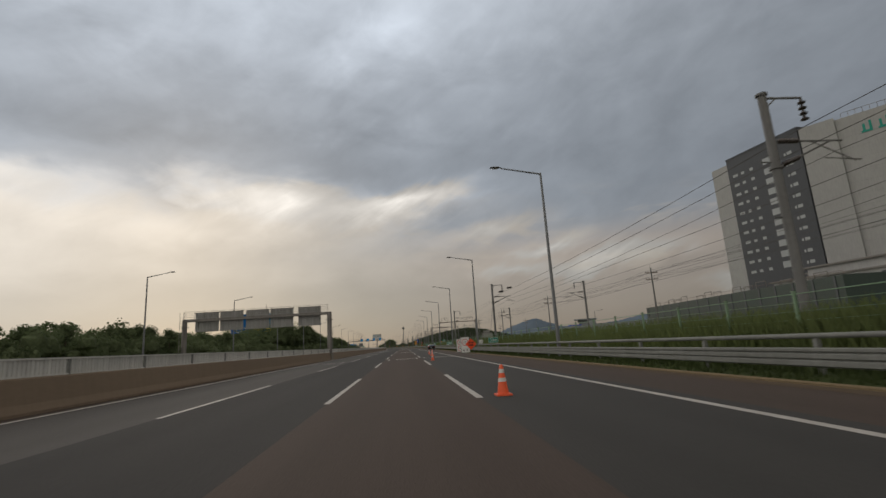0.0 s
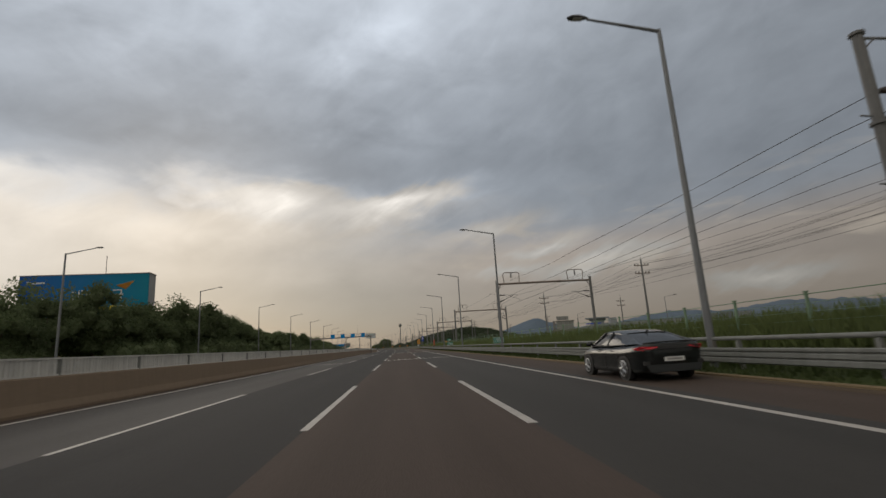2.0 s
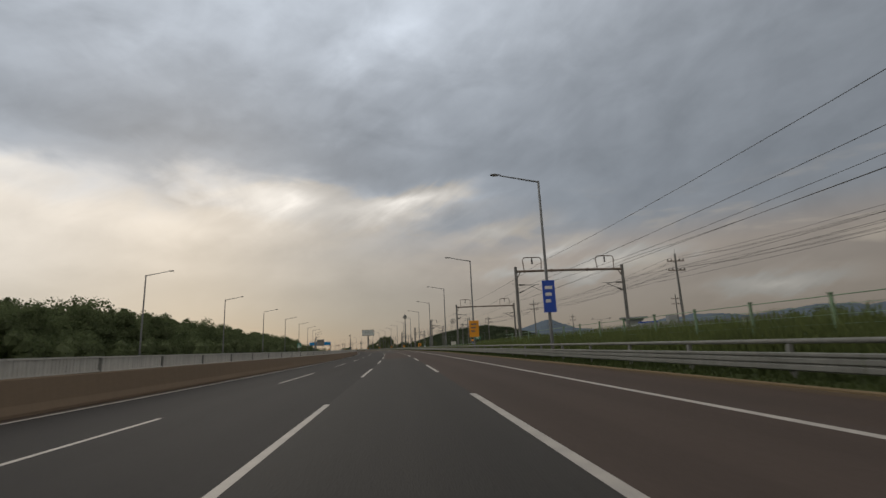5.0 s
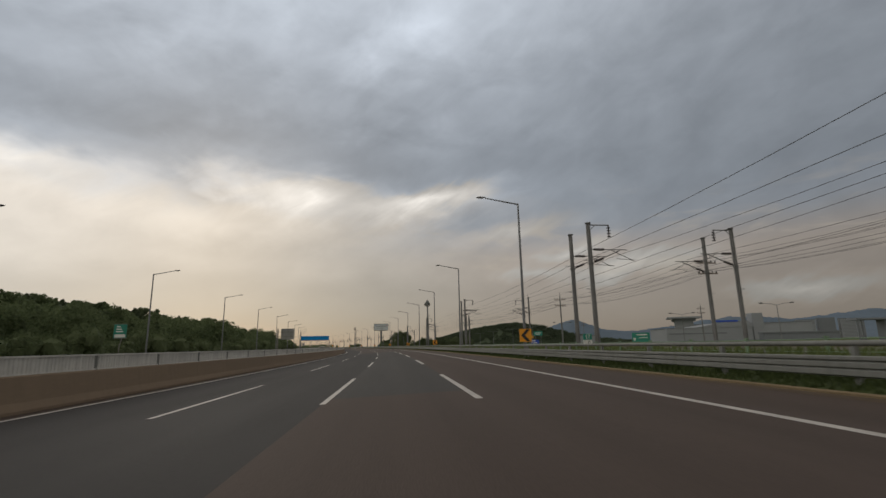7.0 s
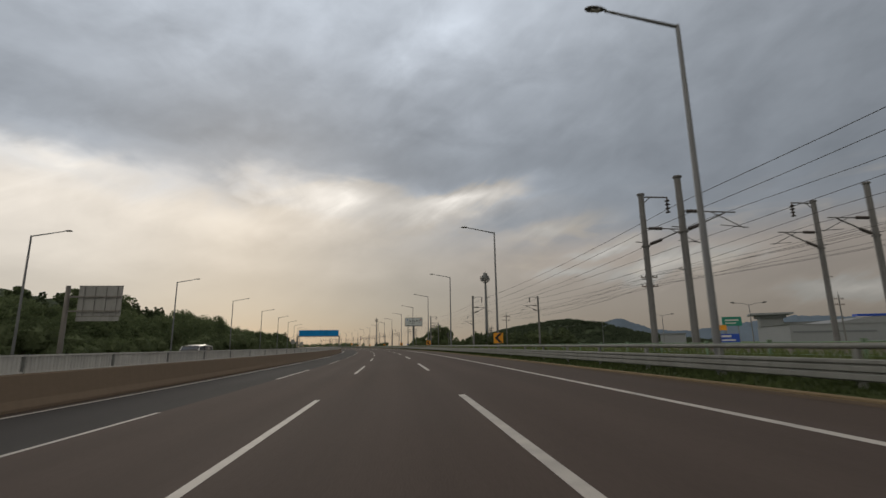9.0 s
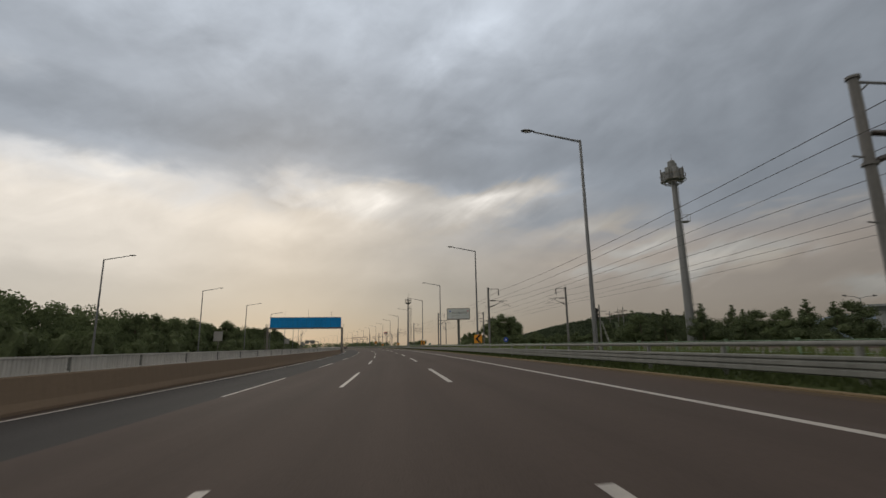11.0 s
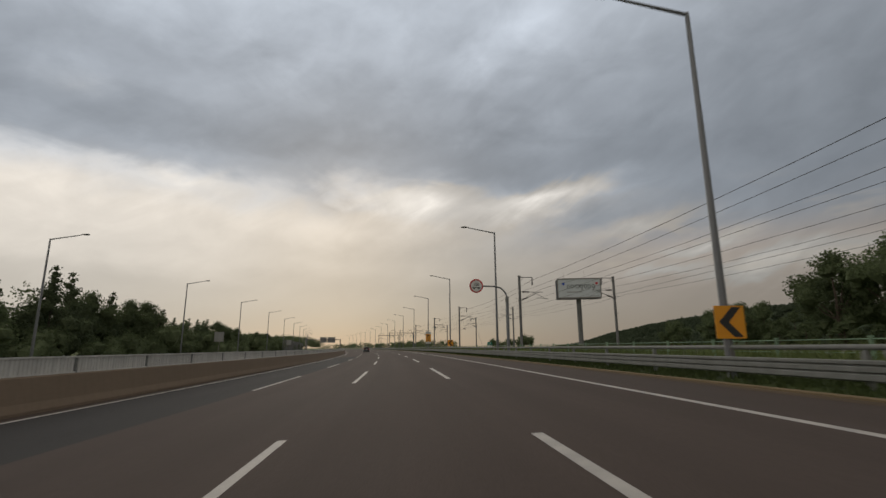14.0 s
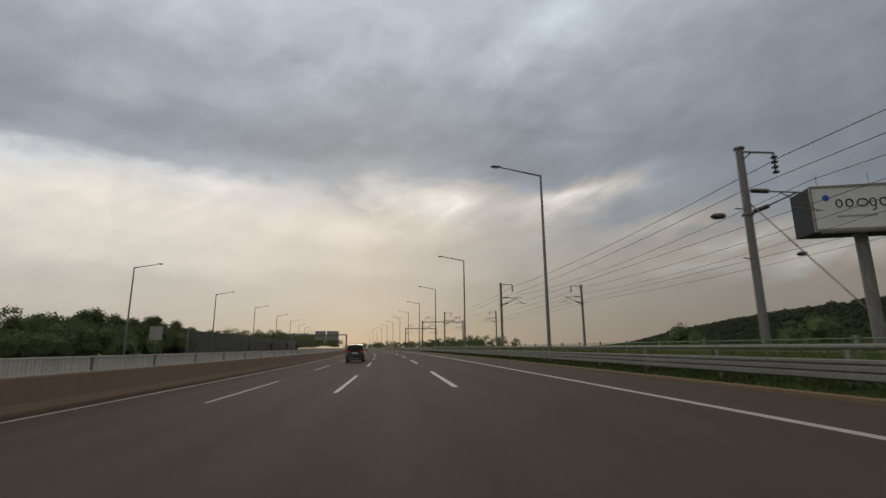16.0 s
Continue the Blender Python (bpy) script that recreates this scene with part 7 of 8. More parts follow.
# right side: bushes on the bank, a tree clump, pines and single trees
for s, u, k in ((96, 12.4, 0.55), (72, 33, 0.9), (84, 30, 1.1), (93, 31, 0.8), (133, 31, 1.0), (141, 30, 1.3), (150, 32, 0.9), (158, 31, 1.2), (176, 30, 1.1), (186, 32, 1.35), (195, 30, 1.1), (204, 31, 1.0), (213, 33, 1.2), (226, 31, 1.1),
                (236, 30, 1.4), (246, 32, 1.2), (256, 30, 1.0), (262, 33, 1.5), (290, 31, 1.0), (305, 32, 1.1), (760, 34, 1.0), (775, 36, 1.2), (790, 35, 1.1), (735, 33, 0.9), (905, 40, 1.3), (915, 44, 1.6), (925, 42, 1.2), (950, 46, 1.5), (962, 50, 0.9)):
    plant(BUSHES[int(s) % 4], "bush", "leafy green bush on the railway bank", "bush", stand(s, u, 0.5, s * 37 % 360) @ Matrix.Diagonal((k, k, k * (0.5 if 100 < s < 226 else 0.8 if s < 310 else 1.0), 1)), "bushes on the bank")
for s, u, h in ((817, 57, 12.2), (824, 62, 15.2), (831, 60, 14.0), (838, 66, 12.0), (827, 69, 14.5), (821, 65, 13.6), (834, 72, 13.4), (815, 58, 8.5), (808, 62, 7.5), (800, 60, 6.5), (790, 64, 6.0), (846, 68, 6.5), (843, 50, 6.6), (839, 51, 7.2), (850, 57, 7.4), (846.5, 59, 8.2), (838, 55, 7.6), (855, 53, 5.6), (862, 56, 5.8)):
    k = h / 9.6
    plant(TREES[int(s) % 6], "tree", "full green broadleaf tree beyond the railway", "tree", stand(s, u, 0.0, s * 53 % 360) @ Matrix.Diagonal((k * 1.05, k * 1.05, k, 1)), "trees beyond the railway")
for s, u, h in ((664, 44, 4.6), (669, 42, 5.8), (674, 46, 5.0), (679, 43, 5.6), (684, 47, 6.2), (690, 44, 6.4), (695, 48, 5.4), (700, 45, 5.0), (657, 46, 5.2), (651, 43, 4.4), (643, 45, 5.0), (688, 53, 6.0), (693, 57, 6.6), (698, 52, 5.6), (703, 58, 6.4), (708, 54, 5.2), (713, 60, 6.2), (684, 59, 6.8), (706, 64, 6.6)):
    k = h / 9.6
    plant(PINES[int(s) % 3], "tree", "dark young pine beyond the railway", "tree", stand(s, u, 0.2, s * 71 % 360) @ Matrix.Diagonal((k * 1.5, k * 1.5, k, 1)), "pines beyond the railway")

hedge_rng = np.random.default_rng(12)
for s0, s1, step, ua, ub, ha, hb in ((628, 712, 2.6, 44, 58, 4.0, 6.0), (735, 832, 2.6, 48, 58, 2.6, 4.6)):
    for s in np.arange(s0, s1, step):
        k = hedge_rng.uniform(ha, hb) / 9.6
        pine = s < 720 and hedge_rng.random() < 0.5
        m = stand(s + hedge_rng.uniform(-1, 1), hedge_rng.uniform(ua, ub), 0.0, hedge_rng.uniform(0, 360)) @ Matrix.Diagonal((k * 1.5, k * 1.5, k, 1))
        plant(PINES[hedge_rng.integers(3)] if pine else TREES[hedge_rng.integers(6)], "tree", "dark young pine beyond the railway" if pine else "low green tree in the belt beyond the railway", "tree", m, "belt of trees beyond the railway")


def grass_stuff(name, label, s0, s1, u0, u1, count, high, zf, mat="blade"):
    """Loose blades on a strip beside the road, as one sheet of growth."""
    ss, uu = rng.uniform(s0, s1, count), rng.uniform(u0, u1, count)
    hh = np.interp(ss, S_AXIS, H_AXIS)
    px, py = np.interp(ss, S_AXIS, X_AXIS) + np.cos(hh) * uu, np.interp(ss, S_AXIS, Y_AXIS) + np.sin(hh) * uu
    pz = np.array([zf(a, b) for a, b in zip(ss, uu)])
    ang, tall = rng.uniform(0, 6.28, count), high * rng.uniform(0.5, 1.25, count)
    w = 0.035 + 0.03 * rng.random(count)
    lean = rng.normal(0, 0.28, (count, 2)) * tall[:, None]
    v = np.stack([np.stack([px - np.cos(ang) * w, py - np.sin(ang) * w, pz], 1), np.stack([px + np.cos(ang) * w, py + np.sin(ang) * w, pz], 1), np.stack([px + lean[:, 0], py + lean[:, 1], pz + tall], 1)], 1).reshape(-1, 3)
    me = bpy.data.meshes.new(name)
    me.from_pydata(v.tolist(), [], np.arange(count * 3).reshape(-1, 3).tolist())
    me.materials.append(M[mat])
    tagged(new(name, me), label, "grass", kind="stuff")


def bank_z(s, u):
    p = bank_right(s)
    return float(np.interp(u, [q[0] for q in p], [q[1] for q in p])) + lift(s, 5.3)


grass_stuff("grass", "short green grass under the guard rail, with shade in its colour", -20, 990, 8.42, 10.4, 80000, 0.16, bank_z, "turf")
grass_stuff("grass", "tall green grass on the railway bank", -20, 340, 10.7, 12.9, 90000, 0.80, bank_z)
grass_stuff("grass", "tall green grass beyond the tracks", -20, 400, 26.5, 34.0, 45000, 0.8, bank_z)
grass_stuff("grass", "green grass on the railway bank", 340, 990, 10.4, 13.0, 60000, 0.5, bank_z)


# ---- wooded hills and far ridges ----
def hill(name, label, axis, us, height, mat, rough):
    verts, faces = [], []
    for s in axis:
        for u in us:
            p = spot(s, u)
            z = height(s, u)
            bump = noise.noise(Vector((p.x, p.y, 0)) * 0.16) * rough + noise.noise(Vector((p.x, p.y, 7)) * 0.42) * rough * 0.7 + noise.noise(Vector((p.x, p.y, 3)) * 0.9) * rough * 0.35
            verts.append((p.x, p.y, z + bump * min(1.0, max(z, 0) / 3.0) - 0.9))
    w = len(us)
    for i in range(len(axis) - 1):
        for k in range(w - 1):
            a = i * w + k
            faces.append((a, a + 1, a + 1 + w, a + w))
    me = bpy.data.meshes.new(name)
    me.from_pydata(verts, [], faces)
    me.materials.append(mat)
    tagged(new(name, me), label, "hill", kind="structure")


# canopy green shifted towards blue: distance haze painted into the leaf colour
hill_green = material("haze_tinted_hill_canopy", (0.078, 0.100, 0.062), 0.95, vary=0.25, size=0.1, fine_size=1.2, second=(0.064, 0.083, 0.052), bump=0.5, bump_size=2.5, spec=0.05, sheer=0.3)


RIDGE = [(345, 1130, 0), (300, 1168, 6), (251, 1211, 18), (215, 1240, 31), (175, 1280, 39.5), (145, 1360, 38), (120, 1450, 35), (98, 1570, 31), (80, 1700, 26), (68, 1850, 18), (60, 2020, 6), (55, 2100, 0)]
reach = [0.0]
for p, q in zip(RIDGE, RIDGE[1:]):
    reach.append(reach[-1] + math.hypot(q[0] - p[0], q[1] - p[1]))


def ridge_at(k, d):
    """A place on the wooded hill: k along its crest, d across it."""
    x, y, z = (float(np.interp(k, reach, [q[i] for q in RIDGE])) for i in range(3))
    x2, y2 = (float(np.interp(k + 4, reach, [q[i] for q in RIDGE])) - float(np.interp(k - 4, reach, [q[i] for q in RIDGE])) for i in range(2))
    n = math.hypot(x2, y2)
    return x + y2 / n * d, y - x2 / n * d, z * math.exp(-(d / 62) ** 2)


verts, faces = [], []
steps, across = np.arange(0, reach[-1] + 1, 9.0), np.arange(-150, 151, 10.0)
for k in steps:
    for d in across:
        x, y, z = ridge_at(k, d)
        verts.append((x, y, z - 3.6 + 1.6 * noise.noise(Vector((x, y, 0)) * 0.06)))
w = len(across)
for i in range(len(steps) - 1):
    for k in range(w - 1):
        b = i * w + k
        faces.append((b, b + 1, b + 1 + w, b + w))
me = bpy.data.meshes.new("wooded_hill")
me.from_pydata(verts, [], faces)
me.materials.append(M["wood"])
me.shade_smooth()
tagged(new("wooded_hill", me), "dark green wooded hill beyond the railway", "hill", kind="structure")
hill("wooded_slope", "dark green wooded slope behind the roadside trees", np.arange(330, 765, 3.0), np.arange(-125, -36, 3.0), left_hill, M["wood"], 1.6)
hill_crowns = []
for i in range(6400):
    x, y, z = ridge_at(rng.uniform(20, reach[-1] - 20), rng.uniform(-105, 105))
    if z > 0.6:
        w = rng.uniform(3.0, 5.0)
        hill_crowns.append((x, y, z - 4.2, w * rng.uniform(0.8, 1.15), w, False))
growth("hill_wood", "close dark green tree canopy on the wooded hill", hill_crowns, 22, 0.75, hill_green)


def far_ridge(name, label, dist, stops, mat, wob):
    az = np.arange(stops[0][0], stops[-1][0], 0.12)
    verts, faces = [], []
    for a in az:
        z = float(np.interp(a, [q[0] for q in stops], [q[1] for q in stops]))
        z = z * (1 + 0.10 * noise.noise(Vector((a * 0.9, 0, dist)))) + wob * noise.noise(Vector((a * 4.0, 3, dist)))
        x, y = math.sin(radians(a)), math.cos(radians(a))
        verts += [(x * (dist - 260), y * (dist - 260), -1.2), (x * (dist - 120), y * (dist - 120), max(z, 0) * 0.55), (x * dist, y * dist, max(z, 0)), (x * (dist + 250), y * (dist + 250), -1.2)]
    for i in range(len(az) - 1):
        for k in range(3):
            a = i * 4 + k
            faces.append((a, a + 4, a + 5, a + 1))
    me = bpy.data.meshes.new(name)
    me.from_pydata(verts, [], faces)
    me.materials.append(mat)
    me.shade_smooth()
    tagged(new(name, me), label, "mountain", kind="structure")


# no haze lies in the air here; the ridge's blue colour stands in for it
far_ridge("mountain_ridge", "mountain ridge on the horizon with haze blue put into its colour", 3150,
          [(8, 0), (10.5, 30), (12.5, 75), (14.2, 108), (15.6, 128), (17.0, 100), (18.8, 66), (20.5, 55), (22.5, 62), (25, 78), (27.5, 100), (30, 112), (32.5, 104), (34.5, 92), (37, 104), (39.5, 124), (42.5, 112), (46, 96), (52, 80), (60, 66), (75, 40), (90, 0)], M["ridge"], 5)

# ---- buildings beyond the railway ----
def windows_on(root, y0, dy, rows, cols, x, mat):
    """Panes set 6 cm into the face that looks along -x; cols: (offset, width, height)."""
    for i in range(rows):
        for off, w, h in cols:
            z = y0 + dy * i
            part("window", made((box, x - 0.05, x + 0.10, off, off + w, z, z + h)), M[mat], root)


a, b = Vector((152, 156, 0)), Vector((147, 189, 0))
turn = math.degrees(math.atan2(-(b - a).x, (b - a).y))
g = thing("office_tower", "charcoal clad office tower with rows of pale windows", "office tower", Matrix.Translation((a.x, a.y, 0)) @ pose(0, 0, 0, 0, 0, turn))
L = (b - a).length
part("wall", made((box, 0, 26, 0, L, -1, 73)), M["dark_wall"], g, "charcoal cladding")
part("end_wall", made((box, 0.4, 26.2, L, L + 9, -1, 71.5)), M["pale_wall"], g, "pale grey end wall")
part("roof_edge", made((box, -0.15, 26.2, -0.15, L + 0.1, 73, 73.6)), M["dark_wall"], g)
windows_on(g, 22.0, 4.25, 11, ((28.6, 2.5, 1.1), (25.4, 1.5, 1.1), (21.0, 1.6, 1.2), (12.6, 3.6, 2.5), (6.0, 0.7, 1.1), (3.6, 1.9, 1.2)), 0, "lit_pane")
a2, b2 = Vector((158.5, 147, 0)), Vector((152.3, 155.9, 0))
g = thing("office_block", "pale grey office block with a teal sign at its top", "office block", Matrix.Translation((158.5, 147, 0)) @ pose(0, 0, 0, 0, 0, math.degrees(math.atan2(-(b2 - a2).x, (b2 - a2).y))))
part("wall", made((box, 0, 30, 0.0, 10.6, -1, 72.5)), M["pale_wall"], g)
part("wing", made((box, 1.5, 30, -46, -0.05, -1, 72)), M["pale_wall"], g, "pale grey wing")
part("roof_rail", made(*[(tube, ((2 + 0, -2 - 2 * k, 72), (2, -2 - 2 * k, 74)), 0.08, 6) for k in range(12)], (tube, ((2, -2, 74), (2, -24, 74)), 0.08, 6)), M["gantry"], g)
for k, (y, w) in enumerate(((-6.5, 3.0), (-11.0, 3.0), (-15.0, 3.2), (-19.2, 3.0), (-23.4, 3.0))):
    part("sign_shape", made((box, 1.3, 1.5, y - w, y, 64.5, 65.2), (box, 1.3, 1.5, y - w, y - w + 0.7, 65.2, 68.3), (box, 1.3, 1.5, y - 1.2, y - 0.5, 65.2, 67.6)), M["teal"], g, "teal sign shape")
for i in range(14):
    part("cladding_joint", made((box, 1.46, 1.52, -46, -0.1, 10 + 4.2 * i, 10.06 + 4.2 * i)), M["board"], g)
g = thing("low_hall", "pale low hall with dark upright strips in front of the towers", "hall", Matrix.Translation((137, 92, 0)) @ pose(0, 0, 0, 0, 0, 8))
part("wall", made((box, 0, 12, 0, 62, -1, 14.5)), M["pale_wall"], g)
part("roof", made((box, -0.6, 13, -1, 63, 14.5, 15.0)), M["gantry"], g, "flat dark roof edge")
part("upper_storey", made((box, 1.0, 12, 6, 50, 15.0, 17.6)), M["pale_wall"], g)
part("upper_roof", made((box, 0.2, 12.5, 4, 52, 17.6, 18.1)), M["gantry"], g)
for k in range(8):
    part("dark_strip", made((box, -0.12, 0.02, 3 + 7.6 * k, 5.4 + 7.6 * k, 0, 13.6)), M["dark_wall"], g)
g = thing("low_shed", "dark green low shed with pipes and rails on its roof", "shed", Matrix.Translation((104, 196, 0)) @ pose(0, 0, 0, 0, 0, -4))
part("wall", made((box, 0, 16, -100, 0, -1, 10.8)), material("dark_green_cladding", (0.035, 0.055, 0.048), 0.6, vary=0.15, size=0.2, streaks=0.2, bump=0.05), g)
for k in range(16):
    part("wall_rib", made((box, -0.12, 0.02, -98 + 6.4 * k, -97.4 + 6.4 * k, 0, 10.7)), M["dark_wall"], g)
for k in range(13):
    x, y, z = 1 + k % 3, -95 + 7 * k, 12.2 + 0.5 * (k % 2)
    part("roof_pipe", made((tube, ((x, y, 10.8), (x, y, z), (x, y + 4, z), (x, y + 4, 10.8)), 0.12, 6)), M["gantry"], g, "rusty roof pipe")
part("roof_rail", made((tube, ((0.3, -100, 11.7), (0.3, 0, 11.7)), 0.05, 6), *[(tube, ((0.3, -100 + 4 * k, 10.8), (0.3, -100 + 4 * k, 11.7)), 0.04, 5) for k in range(26)]), M["rust"], g)

# far works and blocks on the plain
# both claddings are toned to blue-grey so that their colour carries the haze
far_pale = material("haze_tinted_pale_cladding", (0.25, 0.265, 0.28), 0.8, vary=0.05, size=0.05, fine_size=0.3, streaks=0.08, bump=0.02, spec=0.1)
far_grey = material("haze_tinted_grey_cladding", (0.17, 0.185, 0.20), 0.8, vary=0.05, size=0.05, fine_size=0.3, streaks=0.08, bump=0.02, spec=0.1)
g = thing("works_hall", "long pale works hall with a low curved roof", "works hall", Matrix.Translation((266, 902, -1)) @ pose(0, 0, 0, 0, 0, -10), "buildings on the plain")
part("wall", made((box, 0, 88, 0, 60, 0, 15)), far_pale, g)
bm = bmesh.new()
ends = []
for y in (-0.5, 60.5):
    ends.append([bm.verts.new((x, y, z)) for x, z in [(-1, 15)] + [(30 + k * 6, 15.2 + 6.2 * math.sin(math.pi * k / 18)) for k in range(0, 10)] + [(88.5, 17.5), (88.5, 15)]])
for k in range(len(ends[0]) - 1):
    bm.faces.new((ends[0][k], ends[0][k + 1], ends[1][k + 1], ends[1][k]))
bm.faces.new(ends[0][::-1])
bm.faces.new(ends[1])
part("roof", bm, far_pale, g)
part("window_band", made((box, 2, 62, -0.3, 0.05, 8.2, 9.6)), far_grey, g)
part("roof_strip", made((box, 50, 74, -0.8, 6, 20.6, 22.4)), M["royal"], g, "dark blue roof strip")
part("stair_tower", made((box, 90, 101, 2, 14, 0, 29.5)), far_pale, g, "plain pale stair tower")
g = thing("control_tower", "flat-roofed control tower rising behind the works hall", "control tower", pose(508, 1299, -1, 0, 0, -25), "buildings on the plain")
part("shaft", made((box, -16, 16, -14, 14, 0, 38)), far_pale, g)
part("cabin", made((box, -20, 20, -18, 18, 38, 43)), far_grey, g, "glazed cabin")
part("roof", made((box, -29, 29, -26, 26, 43, 46)), far_pale, g, "wide flat roof")
for x, y, w, d, h, m, name, label in ((520, 1290, 190, 60, 30, far_pale, "works_hall", "large pale works hall far beyond the fields"), (1090, 1735, 44, 20, 52, far_pale, "apartment_block", "distant pale apartment block"),
                                      (1143, 1722, 40, 20, 56, far_grey, "apartment_block", "distant grey apartment block"), (1190, 1700, 46, 20, 53, far_pale, "apartment_block", "distant pale apartment block"),
                                      (205, 1010, 24, 16, 10, far_pale, "works_hall", "low pale shed beyond the fields"), (330, 840, 60, 20, 7, far_grey, "works_hall", "low grey shed beyond the fields")):
    g = thing(name, label, name.replace("_", " "), pose(x, y, -1.0, 0, 0, -25), "buildings on the plain")
    part("wall", made((box, 0, w, 0, d, 0, h)), m, g)
    part("roof", made((box, -0.8, w + 0.8, -0.8, d + 0.8, h, h + 1.2)), far_grey, g)
    if name == "apartment_block":
        for k in range(12):
            part("window_band", made((box, 2, w - 2, -0.3, 0.05, 4 + k * 4, 5.6 + k * 4)), far_grey, g)
g = thing("gate_canopy", "flat grey canopy on pillars beside a low block", "gate canopy", pose(232, 634, -1.0, 0, 0, -22), "buildings on the plain")
part("roof", made((box, 0, 30, 0, 12, 11.0, 12.0)), far_grey, g)
part("block", made((box, 13, 29, 1, 11, 0, 11.0)), far_grey, g)
for x in (0.6, 2.6):
    part("pillar", made((box, x, x + 1.2, 1, 2.2, 0, 11.0)), far_grey, g)


def field_sign(s, u, w, z0, z1, mat, label, bars):
    g = thing("road_sign", label, "road sign", level_stand(s, u, 0.0, -20), "signs on the side road")
    part("sign_board", made((box, -w / 2, w / 2, -0.06, 0.06, z0, z1)), M[mat], g)
    for x in (-w * 0.32, w * 0.32):
        part("post", made((tube, ((x, 0.14, -1.2), (x, 0.14, z1 - 0.1)), 0.08, 8)), M["galv"], g)
    for a, b, c, d in bars:
        part("print_bar", made((box, a, b, -0.075, -0.062, c, d)), M["white"], g)


field_sign(501.9, 67.1, 4.4, 0.75, 3.2, "road_green", "teal green direction sign beyond the railway", ((-1.0, 1.6, 2.5, 2.8), (-0.4, 1.6, 1.8, 2.0), (-1.9, -1.3, 1.2, 1.9)))
field_sign(433.0, 58.0, 3.6, 0.3, 2.3, "royal", "blue toll sign with four white bars beyond the railway", tuple((-1.3 + 0.75 * k, -0.95 + 0.75 * k, 0.6, 2.0) for k in range(4)))
field_sign(592, 75.0, 4.0, 0.6, 2.6, "royal", "blue direction sign beyond the railway", ((-1.6, 0.4, 1.9, 2.3), (-1.6, 1.2, 1.1, 1.4)))
field_sign(592.5, 73.6, 2.3, 3.4, 4.5, "amber", "amber warning sign beyond the railway", ())
field_sign(594, 77.8, 4.0, 4.4, 6.4, "road_green", "green direction sign high beyond the railway", ((-1.4, 1.4, 5.5, 5.8), (-1.4, 0.8, 4.9, 5.1)))
g = thing("message_sign", "grey back of a boxed message sign beyond the railway", "message sign", level_stand(213.0, 35.8))
part("post", made((tube, ((-0.55, 0.1, -0.5), (-0.55, 0.1, 4.95)), (0.32, 0.28), 12)), M["gantry"], g, smooth=True)
cab = part("cabinet", made((box, 0.05, 3.95, -0.25, 0.45, 2.75, 4.75)), M["board"], g, "grey steel sign cabinet")
part("eaves", made((box, -0.15, 4.1, -0.4, 0.6, 4.75, 4.95), (box, -0.1, 4.1, -0.4, 0.6, 2.6, 2.75)), M["gantry"], cab)
for k in range(3):
    part("seam", made((box, 1.0 + k, 1.04 + k, -0.275, -0.252, 2.8, 4.7)), M["gantry"], cab)
part("bracket", made((box, -0.6, 0.1, 0.0, 0.2, 4.1, 4.3), (box, -0.6, 0.1, 0.0, 0.2, 3.0, 3.2)), M["gantry"], g)
up = part("upper_board", made((box, 0.1, 2.9, 0.0, 0.08, 5.05, 5.95)), M["board"], g, "small grey plate above the cabinet")
part("strut", made((tube, ((0.8, -0.04, 4.9), (0.8, -0.04, 5.9)), 0.04, 6), (tube, ((2.2, -0.04, 4.9), (2.2, -0.04, 5.9)), 0.04, 6)), M["gantry"], up)

side_lamp = thing("street_lamp", "thin grey street lamp on the side road beyond the railway", "street lamp", None, "lamps on the side road")
part("pole", made((tube, ((0, 0, 0), (0, 0, 9)), (0.11, 0.06), 8)), M["pole"], side_lamp)
part("arm", made((tube, ((0, 0, 8.95), (2.2, 0, 9.3)), 0.04, 6)), M["pole"], side_lamp)
part("lantern", made((tube, ((2.1, 0, 9.3), (2.4, 0, 9.36), (2.8, 0, 9.36)), (0.05, 0.12, 0.06), 8)), M["fixture"], side_lamp)
put_all(side_lamp, [level_stand(s, u, -0.4, t) for s, u, t in ((150, 62, 0), (205, 58, 0), (262, 60, 20), (300, 75, 0))])

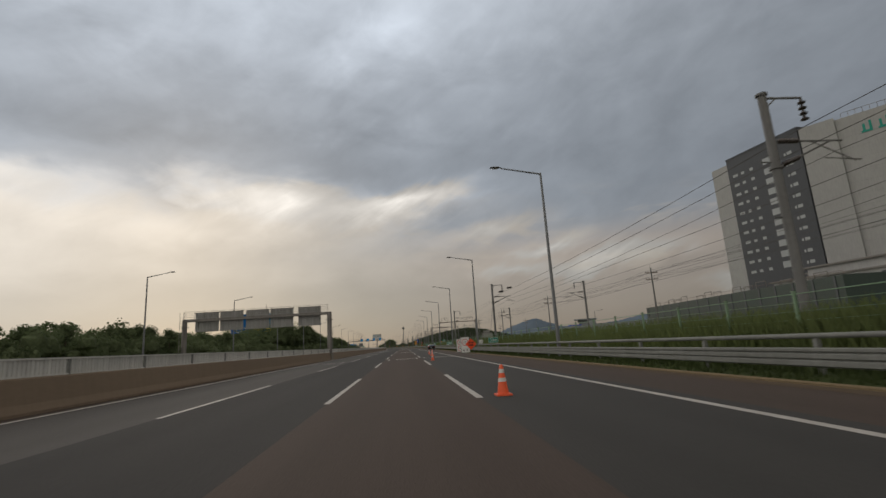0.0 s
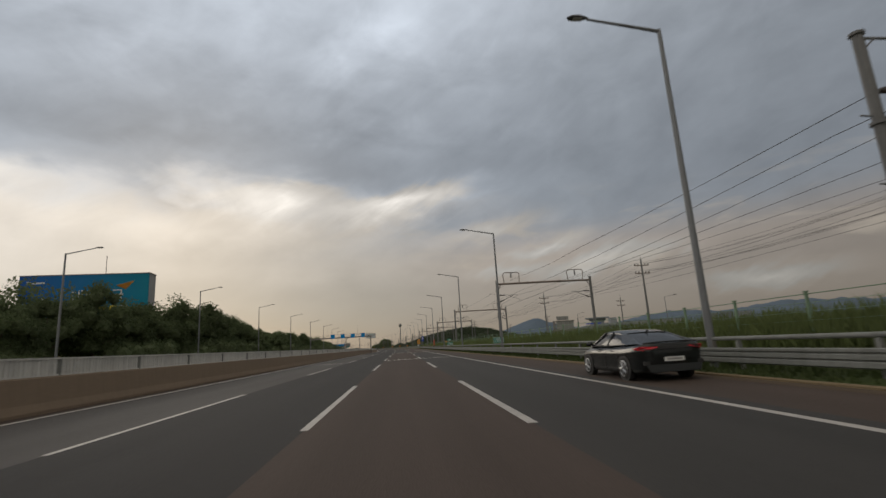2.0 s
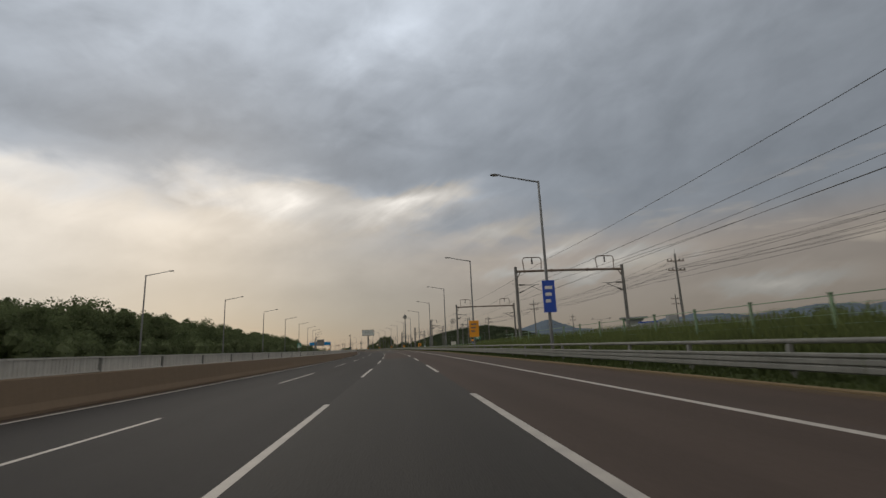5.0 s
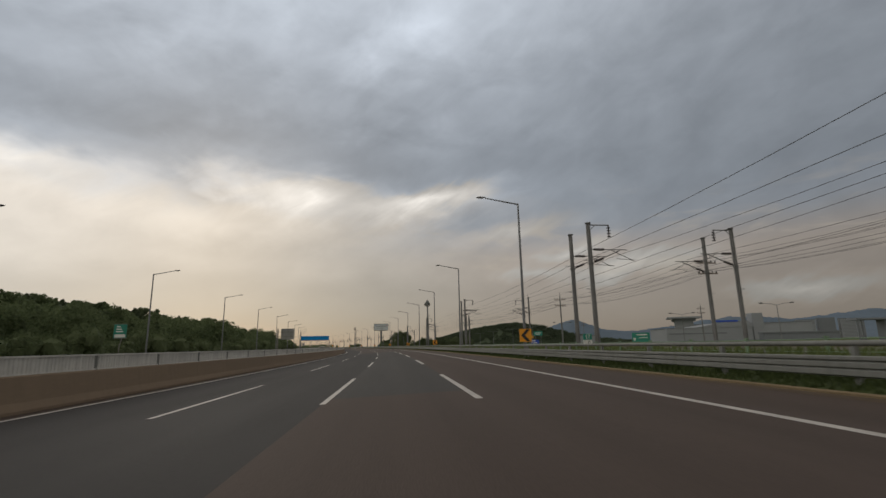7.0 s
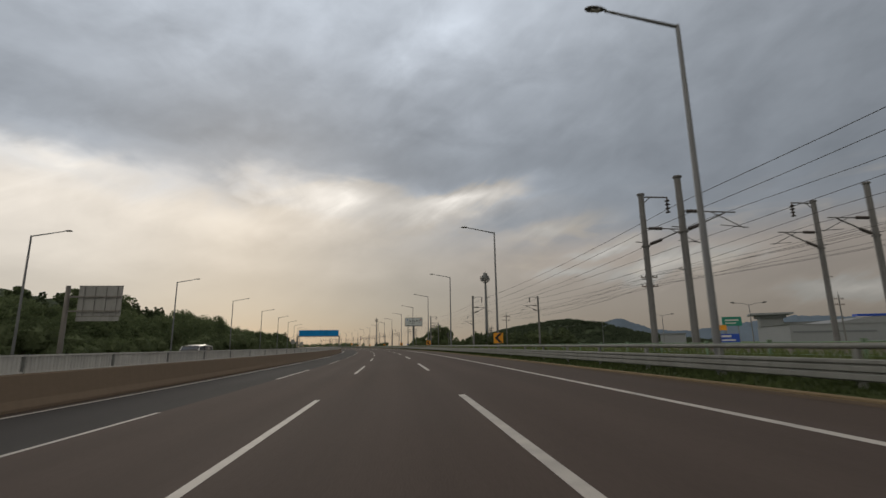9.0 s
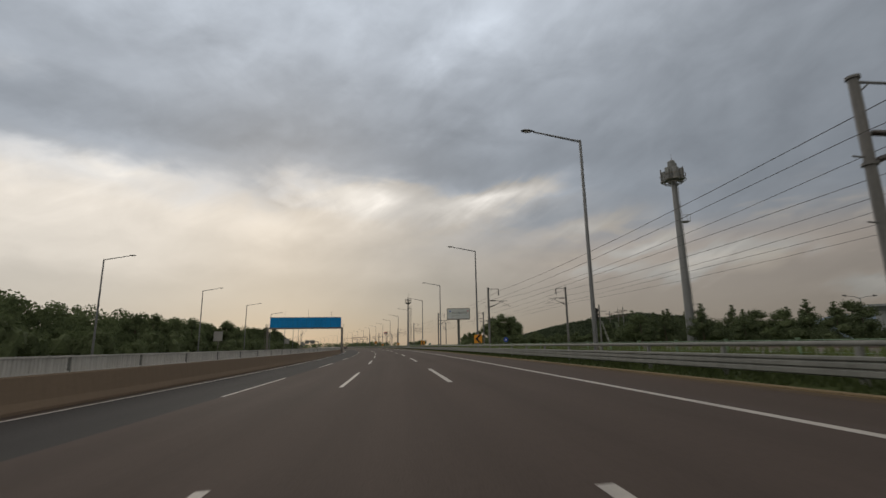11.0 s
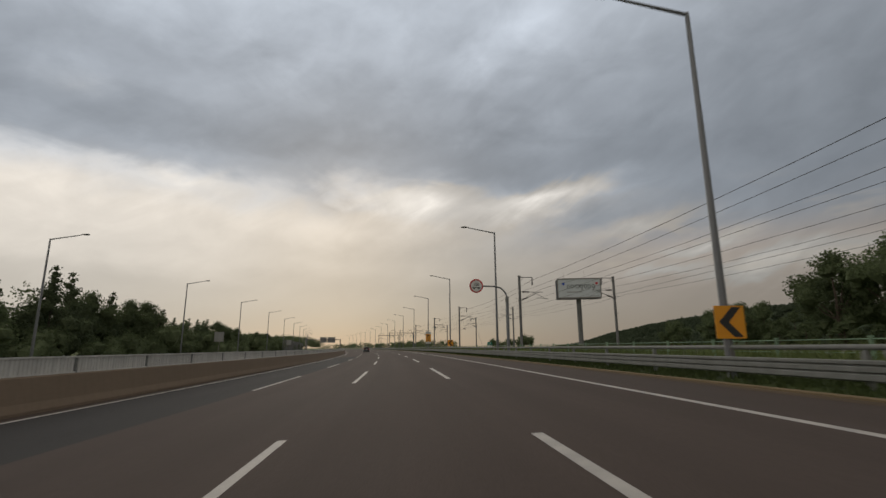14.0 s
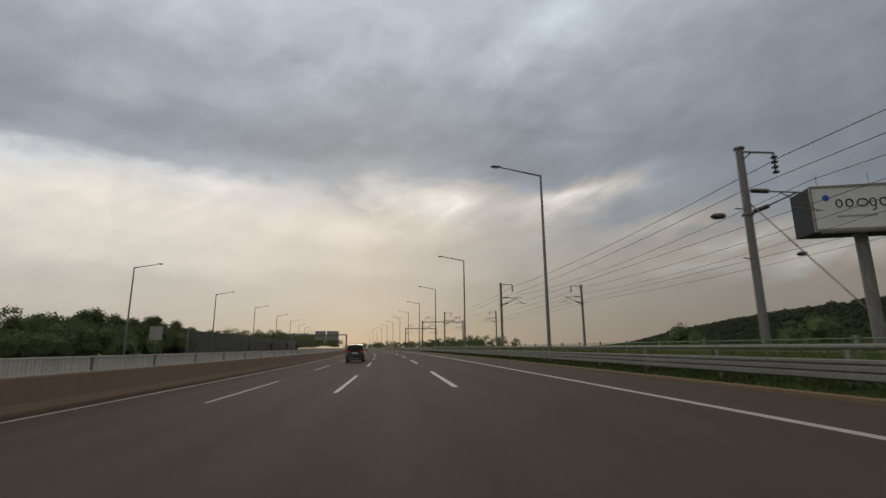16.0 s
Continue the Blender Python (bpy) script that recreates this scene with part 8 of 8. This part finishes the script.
twin_lamp = thing("street_lamp", "double-armed street lamp on the side road beyond the railway", "street lamp", None, "double lamps on the side road")
part("pole", made((tube, ((0, 0, 0), (0, 0, 8.2)), (0.12, 0.06), 8)), M["pole"], twin_lamp)
for sgn in (-1, 1):
    part("arm", made((tube, ((0, 0, 8.0), (sgn * 1.0, 0, 8.35), (sgn * 2.6, 0, 8.5)), 0.045, 6)), M["pole"], twin_lamp)
    part("lantern", made((tube, ((sgn * 2.5, 0, 8.48), (sgn * 2.8, 0, 8.55), (sgn * 3.4, 0, 8.58)), (0.05, 0.17, 0.07), 8)), M["fixture"], twin_lamp)
put_all(twin_lamp, [level_stand(s, u, -0.4, t) for s, u, t in ((432, 76, -15), (472, 79, -15), (501, 79, -15), (546, 66, -10), (578, 68, -10), (610, 72, 0), (645, 75, 0), (680, 80, 0))])

# ---- noise wall on the far side ----
wall_panel = mesh_of(made((box, -0.08, 0.08, 0.06, 3.94, 0.0, 1.7), (box, -0.08, 0.08, 0.06, 3.94, 3.1, 4.9)), "wall_panel", material("dark_green_noise_panel", (0.050, 0.060, 0.055), 0.7, vary=0.2, size=0.4, bump=0.1, random_tint=0.12))
clear_panel = mesh_of(made((box, -0.03, 0.03, 0.06, 3.94, 1.7, 3.1)), "clear_panel", M["noise_glass"])
wall_post = mesh_of(made((box, -0.11, 0.11, -0.06, 0.06, -0.3, 5.0)), "post", M["gantry"])
for k0 in range(0, 36, 12):
    origin = stand(968 + 4 * k0, -33.2)
    g = thing("noise_wall", "dark green noise wall with a translucent middle band", "noise wall", origin, "noise walls on the far side")
    for k in range(k0, k0 + 12):
        at = origin.inverted() @ stand(968 + 4 * k, -33.2)
        piece("wall_panel", wall_panel, g, at)
        piece("clear_panel", clear_panel, g, at)
        piece("post", wall_post, g, at)

# ---- the finished place, shrunk evenly ----
for ob in list(scene.objects):
    if ob.parent is None and ob.type in {"MESH", "EMPTY", "CURVE"}:
        ob.matrix_basis = Matrix.Scale(SCALE, 4) @ ob.matrix_basis
